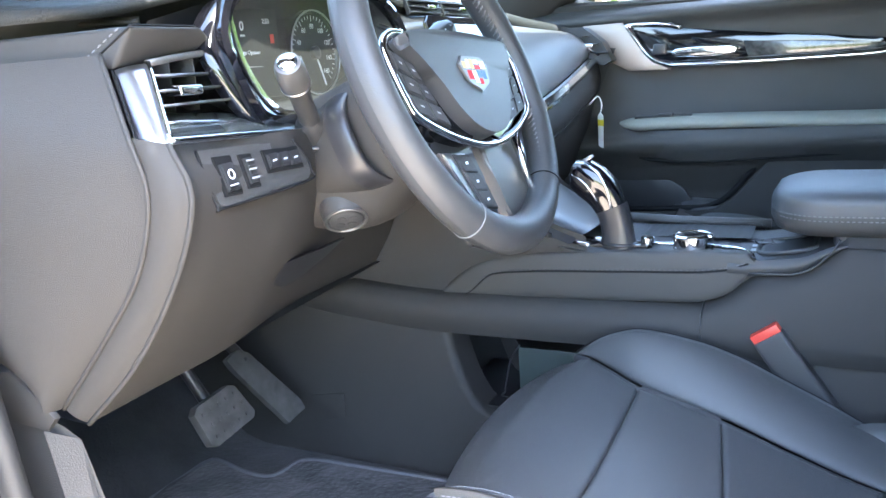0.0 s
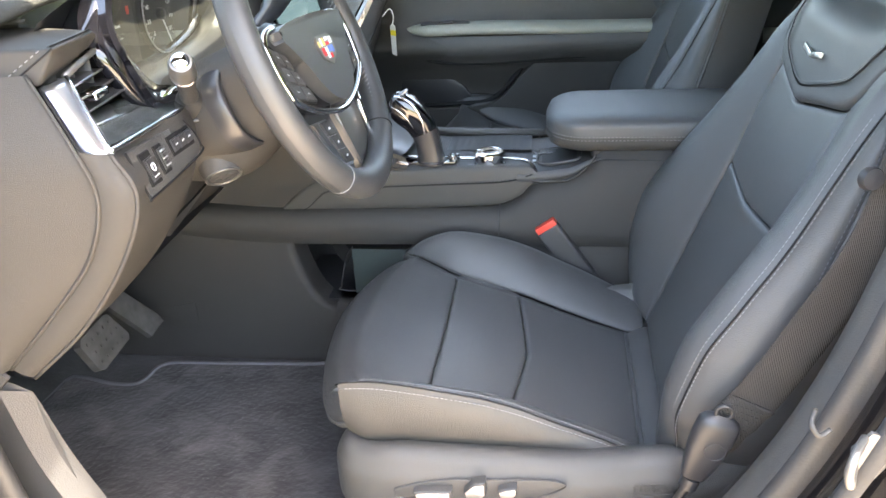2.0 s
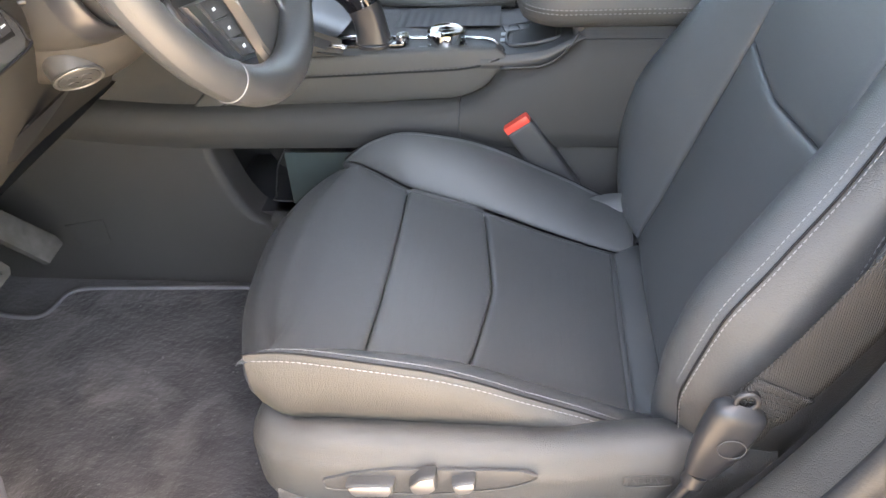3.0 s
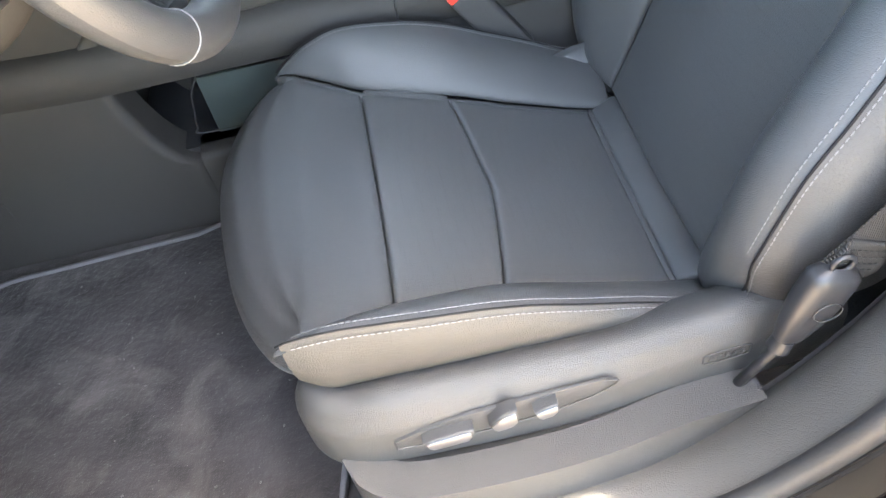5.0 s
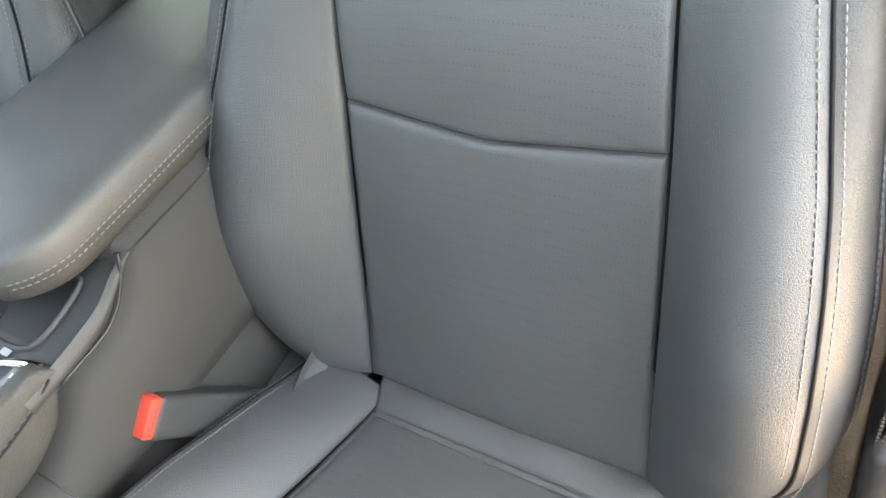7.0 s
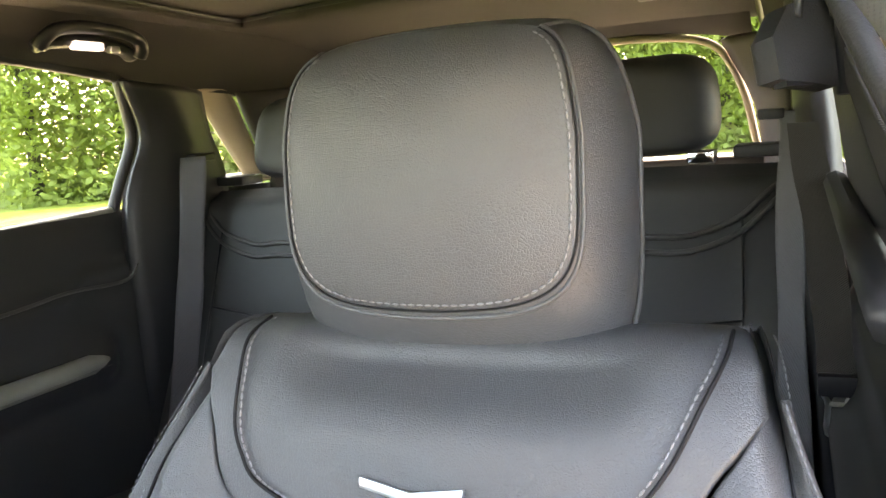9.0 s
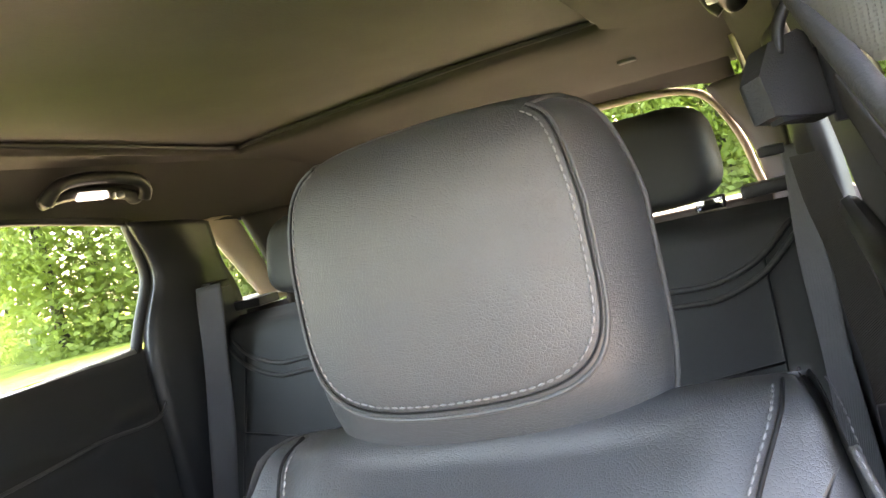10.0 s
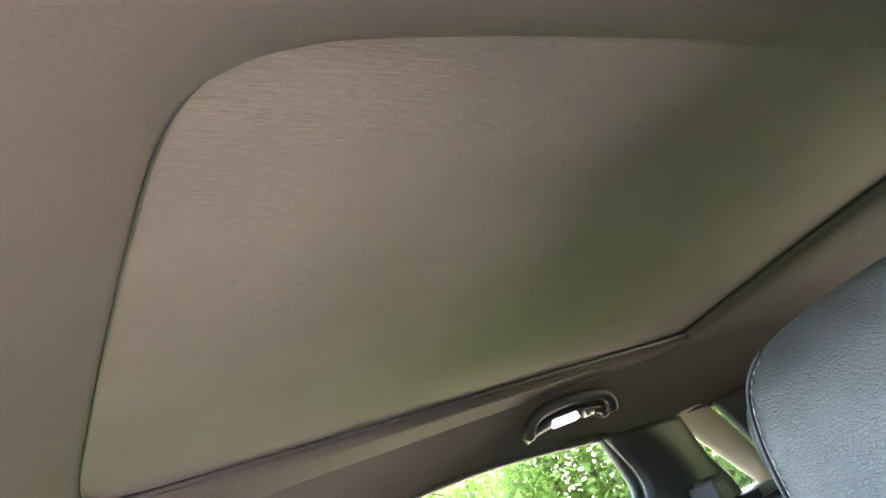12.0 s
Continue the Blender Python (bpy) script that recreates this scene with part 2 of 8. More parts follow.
# ---- building helpers ----
def mesh_from(verts, faces, smooth=True):
    me = bpy.data.meshes.new("m")
    me.from_pydata([tuple(v) for v in verts], [], faces)
    me.update()
    if smooth:
        me.polygons.foreach_set("use_smooth", [True] * len(me.polygons))
    return me


def part(name, me, mat, parent=None, label=""):
    """Links a mesh (or bmesh) as one object, under a thing or a part."""
    if isinstance(me, bmesh.types.BMesh):
        bm, me = me, bpy.data.meshes.new(name)
        bm.to_mesh(me)
        bm.free()
    me.name = name
    if not me.materials:
        me.materials.append(mat)
    ob = new(name, me)
    ob.parent = parent
    if label:
        ob["label"] = label
    return ob


def thing(name, label, category, at=(0, 0, 0), group="", kind=""):
    ob = new(name)
    ob.empty_display_size = 0.05
    return tagged(ob, label, category, group, kind)


def auto_smooth(me, deg=35):
    bm = bmesh.new()
    bm.from_mesh(me)
    for e in bm.edges:
        e.smooth = not (len(e.link_faces) == 2 and e.calc_face_angle(0) > radians(deg))
    bm.to_mesh(me)
    bm.free()
    return me


def lerp_table(table, x):
    """Smooth, monotone interpolation in a short table of (x, value) pairs."""
    if x <= table[0][0]:
        return table[0][1]
    if x >= table[-1][0]:
        return table[-1][1]
    i = 0
    while x > table[i + 1][0]:
        i += 1

    def slope(k):
        return (table[k + 1][1] - table[k][1]) / (table[k + 1][0] - table[k][0])

    def tangent(k):
        if k == 0:
            return slope(0)
        if k == len(table) - 1:
            return slope(k - 1)
        u, v = slope(k - 1), slope(k)
        return 0.0 if u * v <= 0 else 2 * u * v / (u + v)
    h = table[i + 1][0] - table[i][0]
    q = (x - table[i][0]) / h
    return ((1 + 2 * q) * (1 - q) ** 2 * table[i][1] + q * (1 - q) ** 2 * h * tangent(i)
            + q * q * (3 - 2 * q) * table[i + 1][1] + q * q * (q - 1) * h * tangent(i + 1))


def spline(pts, n=8, closed=False):
    """Catmull-Rom through the points."""
    pts = [Vector(p) for p in pts]
    out, m = [], len(pts)
    for i in range(m if closed else m - 1):
        p0 = pts[(i - 1) % m] if closed or i > 0 else pts[0] * 2 - pts[1]
        p1, p2 = pts[i], pts[(i + 1) % m]
        p3 = pts[(i + 2) % m] if closed or i + 2 < m else p2 * 2 - p1
        for j in range(n):
            t = j / n
            out.append(0.5 * ((2 * p1) + (p2 - p0) * t + (2 * p0 - 5 * p1 + 4 * p2 - p3) * t * t + (3 * p1 - p0 - 3 * p2 + p3) * t ** 3))
    if not closed:
        out.append(pts[-1])
    return out


def frames_along(pts, closed=False):
    """Tangent, side and up at each point, carried along without twist."""
    n, res = len(pts), []
    prev = None
    for i in range(n):
        a = pts[(i - 1) % n] if closed or i else pts[i]
        b = pts[(i + 1) % n] if closed or i < n - 1 else pts[i]
        t = (b - a).normalized()
        if prev is None:
            ref = Vector((0, 0, 1)) if abs(t.z) < 0.9 else Vector((0, 1, 0))
            s = t.cross(ref).normalized()
        else:
            s = (prev - t * prev.dot(t)).normalized()
        prev = s
        res.append((t, s, t.cross(s)))
    return res


def tube_mesh(pts, r, segs=8, closed=False, flat=1.0, ends=True):
    """A round (or flattened) bar along a polyline; r may be a function of 0..1."""
    pts = [Vector(p) for p in pts]
    fr = frames_along(pts, closed)
    verts, faces, n = [], [], len(pts)
    for i, (p, (t, s, u)) in enumerate(zip(pts, fr)):
        rr = r(i / max(1, n - 1)) if callable(r) else r
        for k in range(segs):
            a = 2 * math.pi * k / segs
            verts.append(p + s * (math.cos(a) * rr) + u * (math.sin(a) * rr * flat))
    for i in range(n if closed else n - 1):
        j = (i + 1) % n
        for k in range(segs):
            l = (k + 1) % segs
            faces.append((i * segs + k, i * segs + l, j * segs + l, j * segs + k))
    if not closed and ends:
        faces.append(tuple(range(segs))[::-1])
        faces.append(tuple((n - 1) * segs + k for k in range(segs)))
    return mesh_from(verts, faces)


def sweep_mesh(pts, section, up=(0, 0, 1), closed=False, cap=True, loop=True):
    """Sweeps a section of (side, up) offsets along a polyline; side is level across the path."""
    pts = [Vector(p) for p in pts]
    n, m = len(pts), len(section)
    verts, faces = [], []
    for i, p in enumerate(pts):
        a = pts[(i - 1) % n] if closed or i else p
        b = pts[(i + 1) % n] if closed or i < n - 1 else p
        t = (b - a).normalized()
        s = t.cross(Vector(up)).normalized()
        u = s.cross(t)
        verts += [p + s * c[0] + u * c[1] for c in section]
    for i in range(n if closed else n - 1):
        j = (i + 1) % n
        for k in range(m if loop else m - 1):
            l = (k + 1) % m
            faces.append((i * m + k, i * m + l, j * m + l, j * m + k))
    if cap and loop and not closed:
        faces.append(tuple(range(m))[::-1])
        faces.append(tuple((n - 1) * m + k for k in range(m)))
    return auto_smooth(mesh_from(verts, faces))


def grid_mesh(fn, nu, nv, close_u=False):
    """A sheet from fn(s, t), s and t in 0..1."""
    verts = [fn(i / (nu if close_u else nu - 1), j / (nv - 1)) for i in range(nu) for j in range(nv)]
    faces = []
    for i in range(nu if close_u else nu - 1):
        k = (i + 1) % nu
        for j in range(nv - 1):
            faces.append((i * nv + j, k * nv + j, k * nv + j + 1, i * nv + j + 1))
    return mesh_from(verts, faces)


def thick(ob, t, offset=-1.0):
    m = ob.modifiers.new("thickness", "SOLIDIFY")
    m.thickness, m.offset = t, offset
    return ob


def box_mesh(lo, hi, bevel=0.004, segs=2, matrix=None):
    bm = bmesh.new()
    bmesh.ops.create_cube(bm, size=1)
    lo, hi = Vector(lo), Vector(hi)
    for v in bm.verts:
        v.co = Vector(((lo[k] + hi[k]) / 2 + v.co[k] * (hi[k] - lo[k]) for k in range(3)))
    if bevel:
        bmesh.ops.bevel(bm, geom=bm.edges[:], offset=bevel, segments=segs, profile=0.6, affect="EDGES")
    if matrix is not None:
        bm.transform(matrix)
    for f in bm.faces:
        f.smooth = True
    me = bpy.data.meshes.new("box")
    bm.to_mesh(me)
    bm.free()
    return auto_smooth(me, 50)


def prism_mesh(outline, origin, ax, ay, depth, bevel=0.002, segs=2):
    """A flat plate with the given outline in the plane (ax, ay), thickened along their cross product."""
    origin, ax, ay = Vector(origin), Vector(ax).normalized(), Vector(ay).normalized()
    nz = ax.cross(ay).normalized()
    bm = bmesh.new()
    vs = [bm.verts.new(origin + ax * a + ay * b) for a, b in outline]
    f = bm.faces.new(vs)
    r = bmesh.ops.extrude_face_region(bm, geom=[f])
    top = [e for e in r["geom"] if isinstance(e, bmesh.types.BMVert)]
    bmesh.ops.translate(bm, verts=top, vec=nz * depth)
    bmesh.ops.recalc_face_normals(bm, faces=bm.faces[:])
    if bevel:
        edges = [e for e in bm.edges if all(v in set(top) for v in e.verts)]
        bmesh.ops.bevel(bm, geom=edges, offset=bevel, segments=segs, profile=0.6, affect="EDGES")
    for f in bm.faces:
        f.smooth = True
    me = bpy.data.meshes.new("plate")
    bm.to_mesh(me)
    bm.free()
    return auto_smooth(me, 40)


def lathe_mesh(profile, base, axis, segs=28):
    """Turns a profile of (radius, height) round the axis."""
    base, axis = Vector(base), Vector(axis).normalized()
    ref = Vector((0, 1, 0)) if abs(axis.y) < 0.9 else Vector((1, 0, 0))
    s = axis.cross(ref).normalized()
    u = axis.cross(s)
    verts, faces, n = [], [], len(profile)
    for k in range(segs):
        a = 2 * math.pi * k / segs
        d = s * math.cos(a) + u * math.sin(a)
        verts += [base + d * r + axis * h for r, h in profile]
    for k in range(segs):
        l = (k + 1) % segs
        for i in range(n - 1):
            faces.append((k * n + i, l * n + i, l * n + i + 1, k * n + i + 1))
    faces.append(tuple(k * n + n - 1 for k in range(segs)))
    faces.append(tuple(k * n for k in range(segs))[::-1])
    return auto_smooth(mesh_from(verts, faces), 40)


def stitch_mesh(pts, length=0.0040, gap=0.0014, r=0.00062, lift=(0, 0, 0)):
    """A row of short threads along a polyline, all in one mesh."""
    pts = [Vector(p) + Vector(lift) for p in pts]
    verts, faces = [], []
    seg, acc = [], 0.0
    cum = [0.0]
    for a, b in zip(pts, pts[1:]):
        cum.append(cum[-1] + (b - a).length)

    def at(d):
        for i in range(len(pts) - 1):
            if d <= cum[i + 1]:
                k = (d - cum[i]) / max(1e-9, cum[i + 1] - cum[i])
                return pts[i].lerp(pts[i + 1], k)
        return pts[-1]
    d = 0.0
    while d + length < cum[-1]:
        a, b = at(d), at(d + length)
        t = (b - a).normalized()
        ref = Vector((0, 0, 1)) if abs(t.z) < 0.9 else Vector((0, 1, 0))
        s = t.cross(ref).normalized()
        u = t.cross(s)
        o = len(verts)
        for p, q in ((a, 0.6), (a.lerp(b, 0.5), 1.25), (b, 0.6)):
            verts += [p + s * r * q, p + u * r * q, p - s * r * q, p - u * r * q]
        for i in (0, 4):
            for k in range(4):
                l = (k + 1) % 4
                faces.append((o + i + k, o + i + l, o + i + 4 + l, o + i + 4 + k))
        d += length + gap
    return mesh_from(verts, faces)


def joined(meshes):
    """Several pieces of one part as one mesh."""
    bm = bmesh.new()
    for me in meshes:
        bm.from_mesh(me)
        bpy.data.meshes.remove(me)
    me = bpy.data.meshes.new("joined")
    bm.to_mesh(me)
    bm.free()
    return me


def smooth01(k):
    k = min(1.0, max(0.0, k))
    return k * k * (3 - 2 * k)


def quilt(fn, nu, nv, drop=0.006, reach=0.10, edges="lrbt", puff=0.0, groove=0.0035, lip=0.0045):
    """A padded panel on the surface fn(s, t): its edges sink softly by drop, and within lip metres dive into the seam by groove."""
    du = sum((Vector(fn(i / 8 + 0.125, 0.5)) - Vector(fn(i / 8, 0.5))).length for i in range(8))
    dv = sum((Vector(fn(0.5, i / 8 + 0.125)) - Vector(fn(0.5, i / 8))).length for i in range(8))

    def dome(x):
        return math.sqrt(max(0.0, 1 - (1 - min(1.0, x)) ** 2))

    def f(s, t):
        e = 1e-3
        p = Vector(fn(s, t))
        a = Vector(fn(min(1, s + e), t)) - Vector(fn(max(0, s - e), t))
        b = Vector(fn(s, min(1, t + e))) - Vector(fn(s, max(0, t - e)))
        n = a.cross(b).normalized()
        k = g = 1.0
        for d, c, size in ((s, "l", du), (1 - s, "r", du), (t, "b", dv), (1 - t, "t", dv)):
            if c in edges:
                k = min(k, dome(d / reach))
                g = min(g, dome(d * size / lip))
        return p + n * (drop * (k - 1) + groove * (g - 1) + puff * math.sin(math.pi * s) * math.sin(math.pi * t))

    # finer rows near the edges
    def warp(x):
        return 0.25 * x + 0.75 * (0.5 - 0.5 * math.cos(math.pi * x))
    return grid_mesh(lambda s, t: f(warp(s), warp(t)), nu, nv)

def quad_strip(a, b, n, m, bulge=(0, 0, 0)):
    """A sheet between two polylines, bowed along bulge."""
    a, b = spline(a, n), spline(b, n)
    bl = Vector(bulge)
    k = len(a)
    return grid_mesh(lambda s, t: a[min(k - 1, round(s * (k - 1)))].lerp(b[min(k - 1, round(s * (k - 1)))], t) + bl * math.sin(math.pi * t), k, m)


# ---- front seats ----
RIDGE = [(-0.215, 0.398), (-0.2, 0.412), (-0.16, 0.436), (-0.12, 0.446), (-0.05, 0.436), (0.0, 0.420), (0.05, 0.396), (0.10, 0.372), (0.15, 0.346), (0.21, 0.325)]
SEAM_Z = [(-0.26, 0.385), (-0.2, 0.408), (-0.112, 0.391), (-0.015, 0.369), (0.07, 0.338), (0.156, 0.310), (0.21, 0.300)]
RIDGE_O = [(-0.215, 0.440), (-0.2, 0.447), (-0.16, 0.451), (-0.12, 0.448)] + RIDGE[4:]
SEAM_ZO = [(-0.26, 0.425), (-0.2, 0.441), (-0.16, 0.420), (-0.112, 0.394)] + SEAM_Z[3:]
MID_Z = [(-0.26, 0.372), (-0.2, 0.390), (-0.112, 0.385), (-0.015, 0.362), (0.07, 0.334), (0.156, 0.308), (0.21, 0.300)]
SEAM_Y = [(-0.205, 0.213), (-0.15, 0.183), (-0.112, 0.165), (-0.015, 0.148), (0.07, 0.143), (0.156, 0.140), (0.21, 0.138)]
RIDGE_IN = [(-0.21, 0.220), (0.0, 0.222), (0.2, 0.220)]
RIDGE_OUT = [(-0.21, 0.214), (-0.1, 0.218), (0.0, 0.212), (0.1, 0.200), (0.2, 0.188)]


def ridge_y(x, sg):
    return lerp_table(RIDGE_IN if sg > 0 else RIDGE_OUT, x)



def cushion_z(x, y):
    k, yr = abs(y), ridge_y(x, y)
    ys, zs, zm, zr = lerp_table(SEAM_Y, x), lerp_table(SEAM_Z if y > 0 else SEAM_ZO, x), lerp_table(MID_Z, x), lerp_table(RIDGE if y > 0 else RIDGE_O, x)
    if k <= ys:
        return zm + (zs - zm) * (k / ys) ** 2
    q = min(1.0, (k - ys) / max(0.004, yr - ys))
    return zs + (zr - zs) * math.sin(q * math.pi / 2) ** 0.8 if zr > zs else zs + (zr - zs) * q * q


def second_seam(y):
    return -0.012 + 0.020 * (1 - abs(y) / 0.148) ** 0.8 if abs(y) < 0.148 else -0.012


def back_point(w, y, n):
    """A point of the seat's back: w up along it, y across, n forward of its middle plane."""
    if y > 0:
        y -= 0.020 * smooth01((w - 0.44) / 0.10) * min(1.0, y / 0.16)
    return Vector((0.195 + 0.341 * w - 0.94 * n, y + 0.019, 0.335 + 0.94 * w + 0.341 * n))


CREST = [(-0.04, 0.005), (0.0, 0.030), (0.05, 0.050), (0.10, 0.065), (0.15, 0.069), (0.20, 0.061), (0.26, 0.047), (0.31, 0.034), (0.38, 0.020), (0.45, 0.010), (0.50, -0.002), (0.53, -0.010), (0.60, -0.016)]
PIPE_N = [(-0.03, 0.004), (0.04, 0.028), (0.096, 0.052), (0.159, 0.055), (0.224, 0.043), (0.306, 0.024), (0.378, 0.012), (0.44, 0.0), (0.48, -0.014), (0.51, -0.030), (0.54, -0.044), (0.60, -0.062)]
HALF_W = [(-0.03, 0.196), (0.0, 0.222), (0.03, 0.246), (0.065, 0.262), (0.11, 0.271), (0.175, 0.268), (0.288, 0.252), (0.38, 0.237), (0.45, 0.215), (0.50, 0.197), (0.53, 0.189), (0.585, 0.178)]
PIPE_Y = [(-0.03, 0.190), (0.0, 0.214), (0.03, 0.232), (0.065, 0.244), (0.10, 0.249), (0.15, 0.248), (0.20, 0.244), (0.27, 0.234), (0.31, 0.226), (0.37, 0.214), (0.42, 0.204), (0.46, 0.198), (0.506, 0.191), (0.53, 0.186), (0.585, 0.176)]
MID_SEAM = [(-0.03, 0.142), (0.05, 0.138), (0.15, 0.136), (0.27, 0.133), (0.36, 0.129), (0.426, 0.1265), (0.447, 0.145), (0.474, 0.160), (0.497, 0.176), (0.512, 0.184), (0.585, 0.172)]
YOKE = [(0.0, 0.3985), (0.06, 0.411), (0.11, 0.4205), (0.1265, 0.427), (0.145, 0.447), (0.160, 0.474), (0.176, 0.497), (0.186, 0.514)]


def half_w(w, sg):
    """Half width of the back; the console side is a little fuller."""
    return lerp_table(HALF_W, w) + (0.034 * smooth01((0.46 - w) / 0.22) if sg > 0 else 0.0)


def pipe_y(w, sg=-1):
    return max(lerp_table(PIPE_Y, w), lerp_table(MID_SEAM, w) + 0.004) + (0.016 * smooth01((0.44 - w) / 0.2) if sg > 0 else 0.0)


def back_n(w, y):
    """Depth of the padded face at height w and side y."""
    k, ys, yp = abs(y), min(lerp_table(MID_SEAM, w), 0.137), pipe_y(w, y)
    mid = 0.004 * math.cos(min(1, k / ys) * math.pi / 2) - 0.010 * smooth01((w - 0.47) / 0.09) ** 2 * 2.2
    if k <= ys:
        return mid
    c, p = lerp_table(CREST, w), lerp_table(PIPE_N, w)
    q = (k - ys) / max(0.01, yp - ys)
    if q < 0.72:
        return mid + (c - mid) * math.sin(q / 0.72 * math.pi / 2) ** 1.1
    q = min(1.0, (q - 0.72) / 0.28)
    return c + (p - c) * q * q


def over_top(w, y, n):
    """Bends the upper end of the back over to the rear, with a saddle below the headrest."""
    dip = smooth01((w - 0.48) / 0.07) * max(0.0, 1 - (abs(y) / 0.125) ** 4)
    w, n = w - 0.012 * dip, n - 0.014 * dip
    if w > 0.535:
        q = min(1.0, (w - 0.535) / 0.05) * math.pi / 2
        return back_point(0.535 + 0.028 * math.sin(q), y, max(-0.088, n - 0.078 * (1 - math.cos(q))))
    return back_point(w, y, n)


def chevron_back(y):
    return 0.2725 - 0.012 * max(0.0, 1 - abs(y) / 0.133)


def yoke_low(y):
    return lerp_table(YOKE, abs(y))


def build_seat():
    seat = thing("front_seat", "dark grey leather bucket seat with light stitching", "seat", group="front seats")

    # cushion: three panels down the middle, a bolster and a side wall each side
    def front(s, t):
        # from the front seam over the lip and down; t across
        k = 2 * t - 1
        prof = [(-0.112, 0.0), (-0.15, 0.0), (-0.19, 0.0), (-0.226, -0.003), (-0.256, -0.018), (-0.276, -0.045), (-0.282, -0.074), (-0.272, -0.100)]
        f = s * (len(prof) - 1)
        i = min(len(prof) - 2, int(f))
        q = f - i
        x = prof[i][0] * (1 - q) + prof[i + 1][0] * q
        dz = prof[i][1] * (1 - q) + prof[i + 1][1] * q
        ys = lerp_table(SEAM_Y, max(x, -0.205)) + (0.012 if k > 0 else 0.0) * smooth01((s - 0.5) / 0.3)
        y = k * ys
        dz *= 1 - (0.35 * abs(k) ** 4 if k > 0 else 0.45 * abs(k) ** 3)
        zm, zs = lerp_table(MID_Z, max(x, -0.2)), lerp_table(SEAM_Z if k > 0 else SEAM_ZO, max(x, -0.2))
        z = zm + (zs - zm) * abs(k) ** 2.5 + dz
        x2 = x + (0.046 * abs(k) ** 3 * smooth01((-x - 0.17) / 0.08) if k > 0 else 0.086 * abs(k) ** 2.2 * smooth01((-x - 0.185) / 0.07))
        x2 -= (0.002 + 0.022 * smooth01(k * 0.8 + 0.5)) * smooth01((-x - 0.19) / 0.09) * (1 - abs(k) ** 6)
        return Vector((x2, y, z))
    part("cushion_front_panel", quilt(lambda s, t: front(1 - s, t), 56, 60, 0.004, 0.06, "lrbt"), LEATHER, seat)

    def middle(s, t):
        ya = 2 * t - 1
        x0 = -0.112
        y0, y1 = ya * lerp_table(SEAM_Y, x0), ya * 0.148
        x1 = second_seam(y1)
        x = x0 + (x1 - x0) * s
        y = y0 + (y1 - y0) * s
        return Vector((x, y, cushion_z(x, y)))
    part("cushion_middle_panel", quilt(middle, 34, 60, 0.004, 0.08), LEATHER_PERF, seat, "perforated leather panel")

    def rear(s, t):
        ya = 2 * t - 1
        x = second_seam(ya * 0.148) * (1 - s) + 0.156 * s
        y = ya * lerp_table(SEAM_Y, x)
        return Vector((x, y, cushion_z(x, y)))
    part("cushion_rear_panel", quilt(rear, 44, 60, 0.004, 0.05), LEATHER_PERF, seat, "perforated leather panel")

    def roll(s, t):
        # the pleated roll where the cushion meets the back
        y = (2 * t - 1) * (0.1425 + 0.014 * s)
        x = 0.156 + 0.062 * s
        crease = 0.003 * math.sin(18 * t + 2 * s) * math.sin(math.pi * s) * (0.3 + 0.7 * abs(2 * t - 1) ** 3)
        return Vector((x, y, 0.309 + 0.016 * math.sin(math.pi * s * 0.9) - 0.012 * s + crease))
    part("cushion_rear_roll", quilt(roll, 24, 60, 0.004, 0.12), LEATHER, seat)

    for sg, side in ((1, "inner"), (-1, "outer")):
        def bolster(s, t, sg=sg):
            x = -0.213 + 0.40 * s
            ys = lerp_table(SEAM_Y, max(x, -0.205))
            y = ys + (ridge_y(x, sg) - ys) * t
            return Vector((x, sg * y, cushion_z(x, sg * y) if t > 0 else lerp_table(SEAM_Z if sg > 0 else SEAM_ZO, x)))
        part("cushion_bolster", quilt((lambda s, t, b=bolster: b(s, t)) if sg > 0 else (lambda s, t, b=bolster: b(s, 1 - t)), 70, 28, 0.004, 0.14,
                                      "lr" + ("b" if sg > 0 else "t")), LEATHER, seat, side + " side bolster")

        def wall(s, t, sg=sg):
            x = -0.204 + 0.401 * s
            z0 = lerp_table(RIDGE if sg > 0 else RIDGE_O, x)
            z1 = 0.346 - 0.02 * smooth01((x - 0.10) / 0.08)
            bulge = 0.012 * math.sin(math.pi * min(1, t * 1.05)) ** 0.8
            corner = 0.022 * smooth01((-x - 0.165) / 0.05) ** 2
            return Vector((x, sg * (ridge_y(x, sg) + 0.002 + (0.200 - ridge_y(x, sg)) * t ** 2 + bulge * 0.8 - corner * t), z0 + (min(z1, z0 - 0.01) - z0) * t))
        part("cushion_side_wall", grid_mesh(wall, 50, 12), VINYL_WALL, seat)
        rows = [[], []]
        for i in range(61):
            x = -0.196 + 0.366 * i / 60
            y = ridge_y(x, sg) - 0.006
            rows[0].append((x, sg * y, cushion_z(x, sg * y) + 0.0008))
            q = wall(max(0, (x + 0.204) / 0.401), 0.055)
            rows[1].append((q.x, q.y + sg * 0.0009, q.z))
        for line in rows:
            part("stitching", stitch_mesh(line), THREAD, seat, "light grey topstitching")
        seam = [(-0.205 + 0.40 * i / 40, sg * lerp_table(SEAM_Y, -0.205 + 0.40 * i / 40), lerp_table(SEAM_Z if sg > 0 else SEAM_ZO, -0.205 + 0.40 * i / 40) - 0.0075) for i in range(41)]
        part("seam_welt", tube_mesh([(a, b, c - 0.001) for a, b, c in seam], 0.0066, 8), LEATHER, seat)
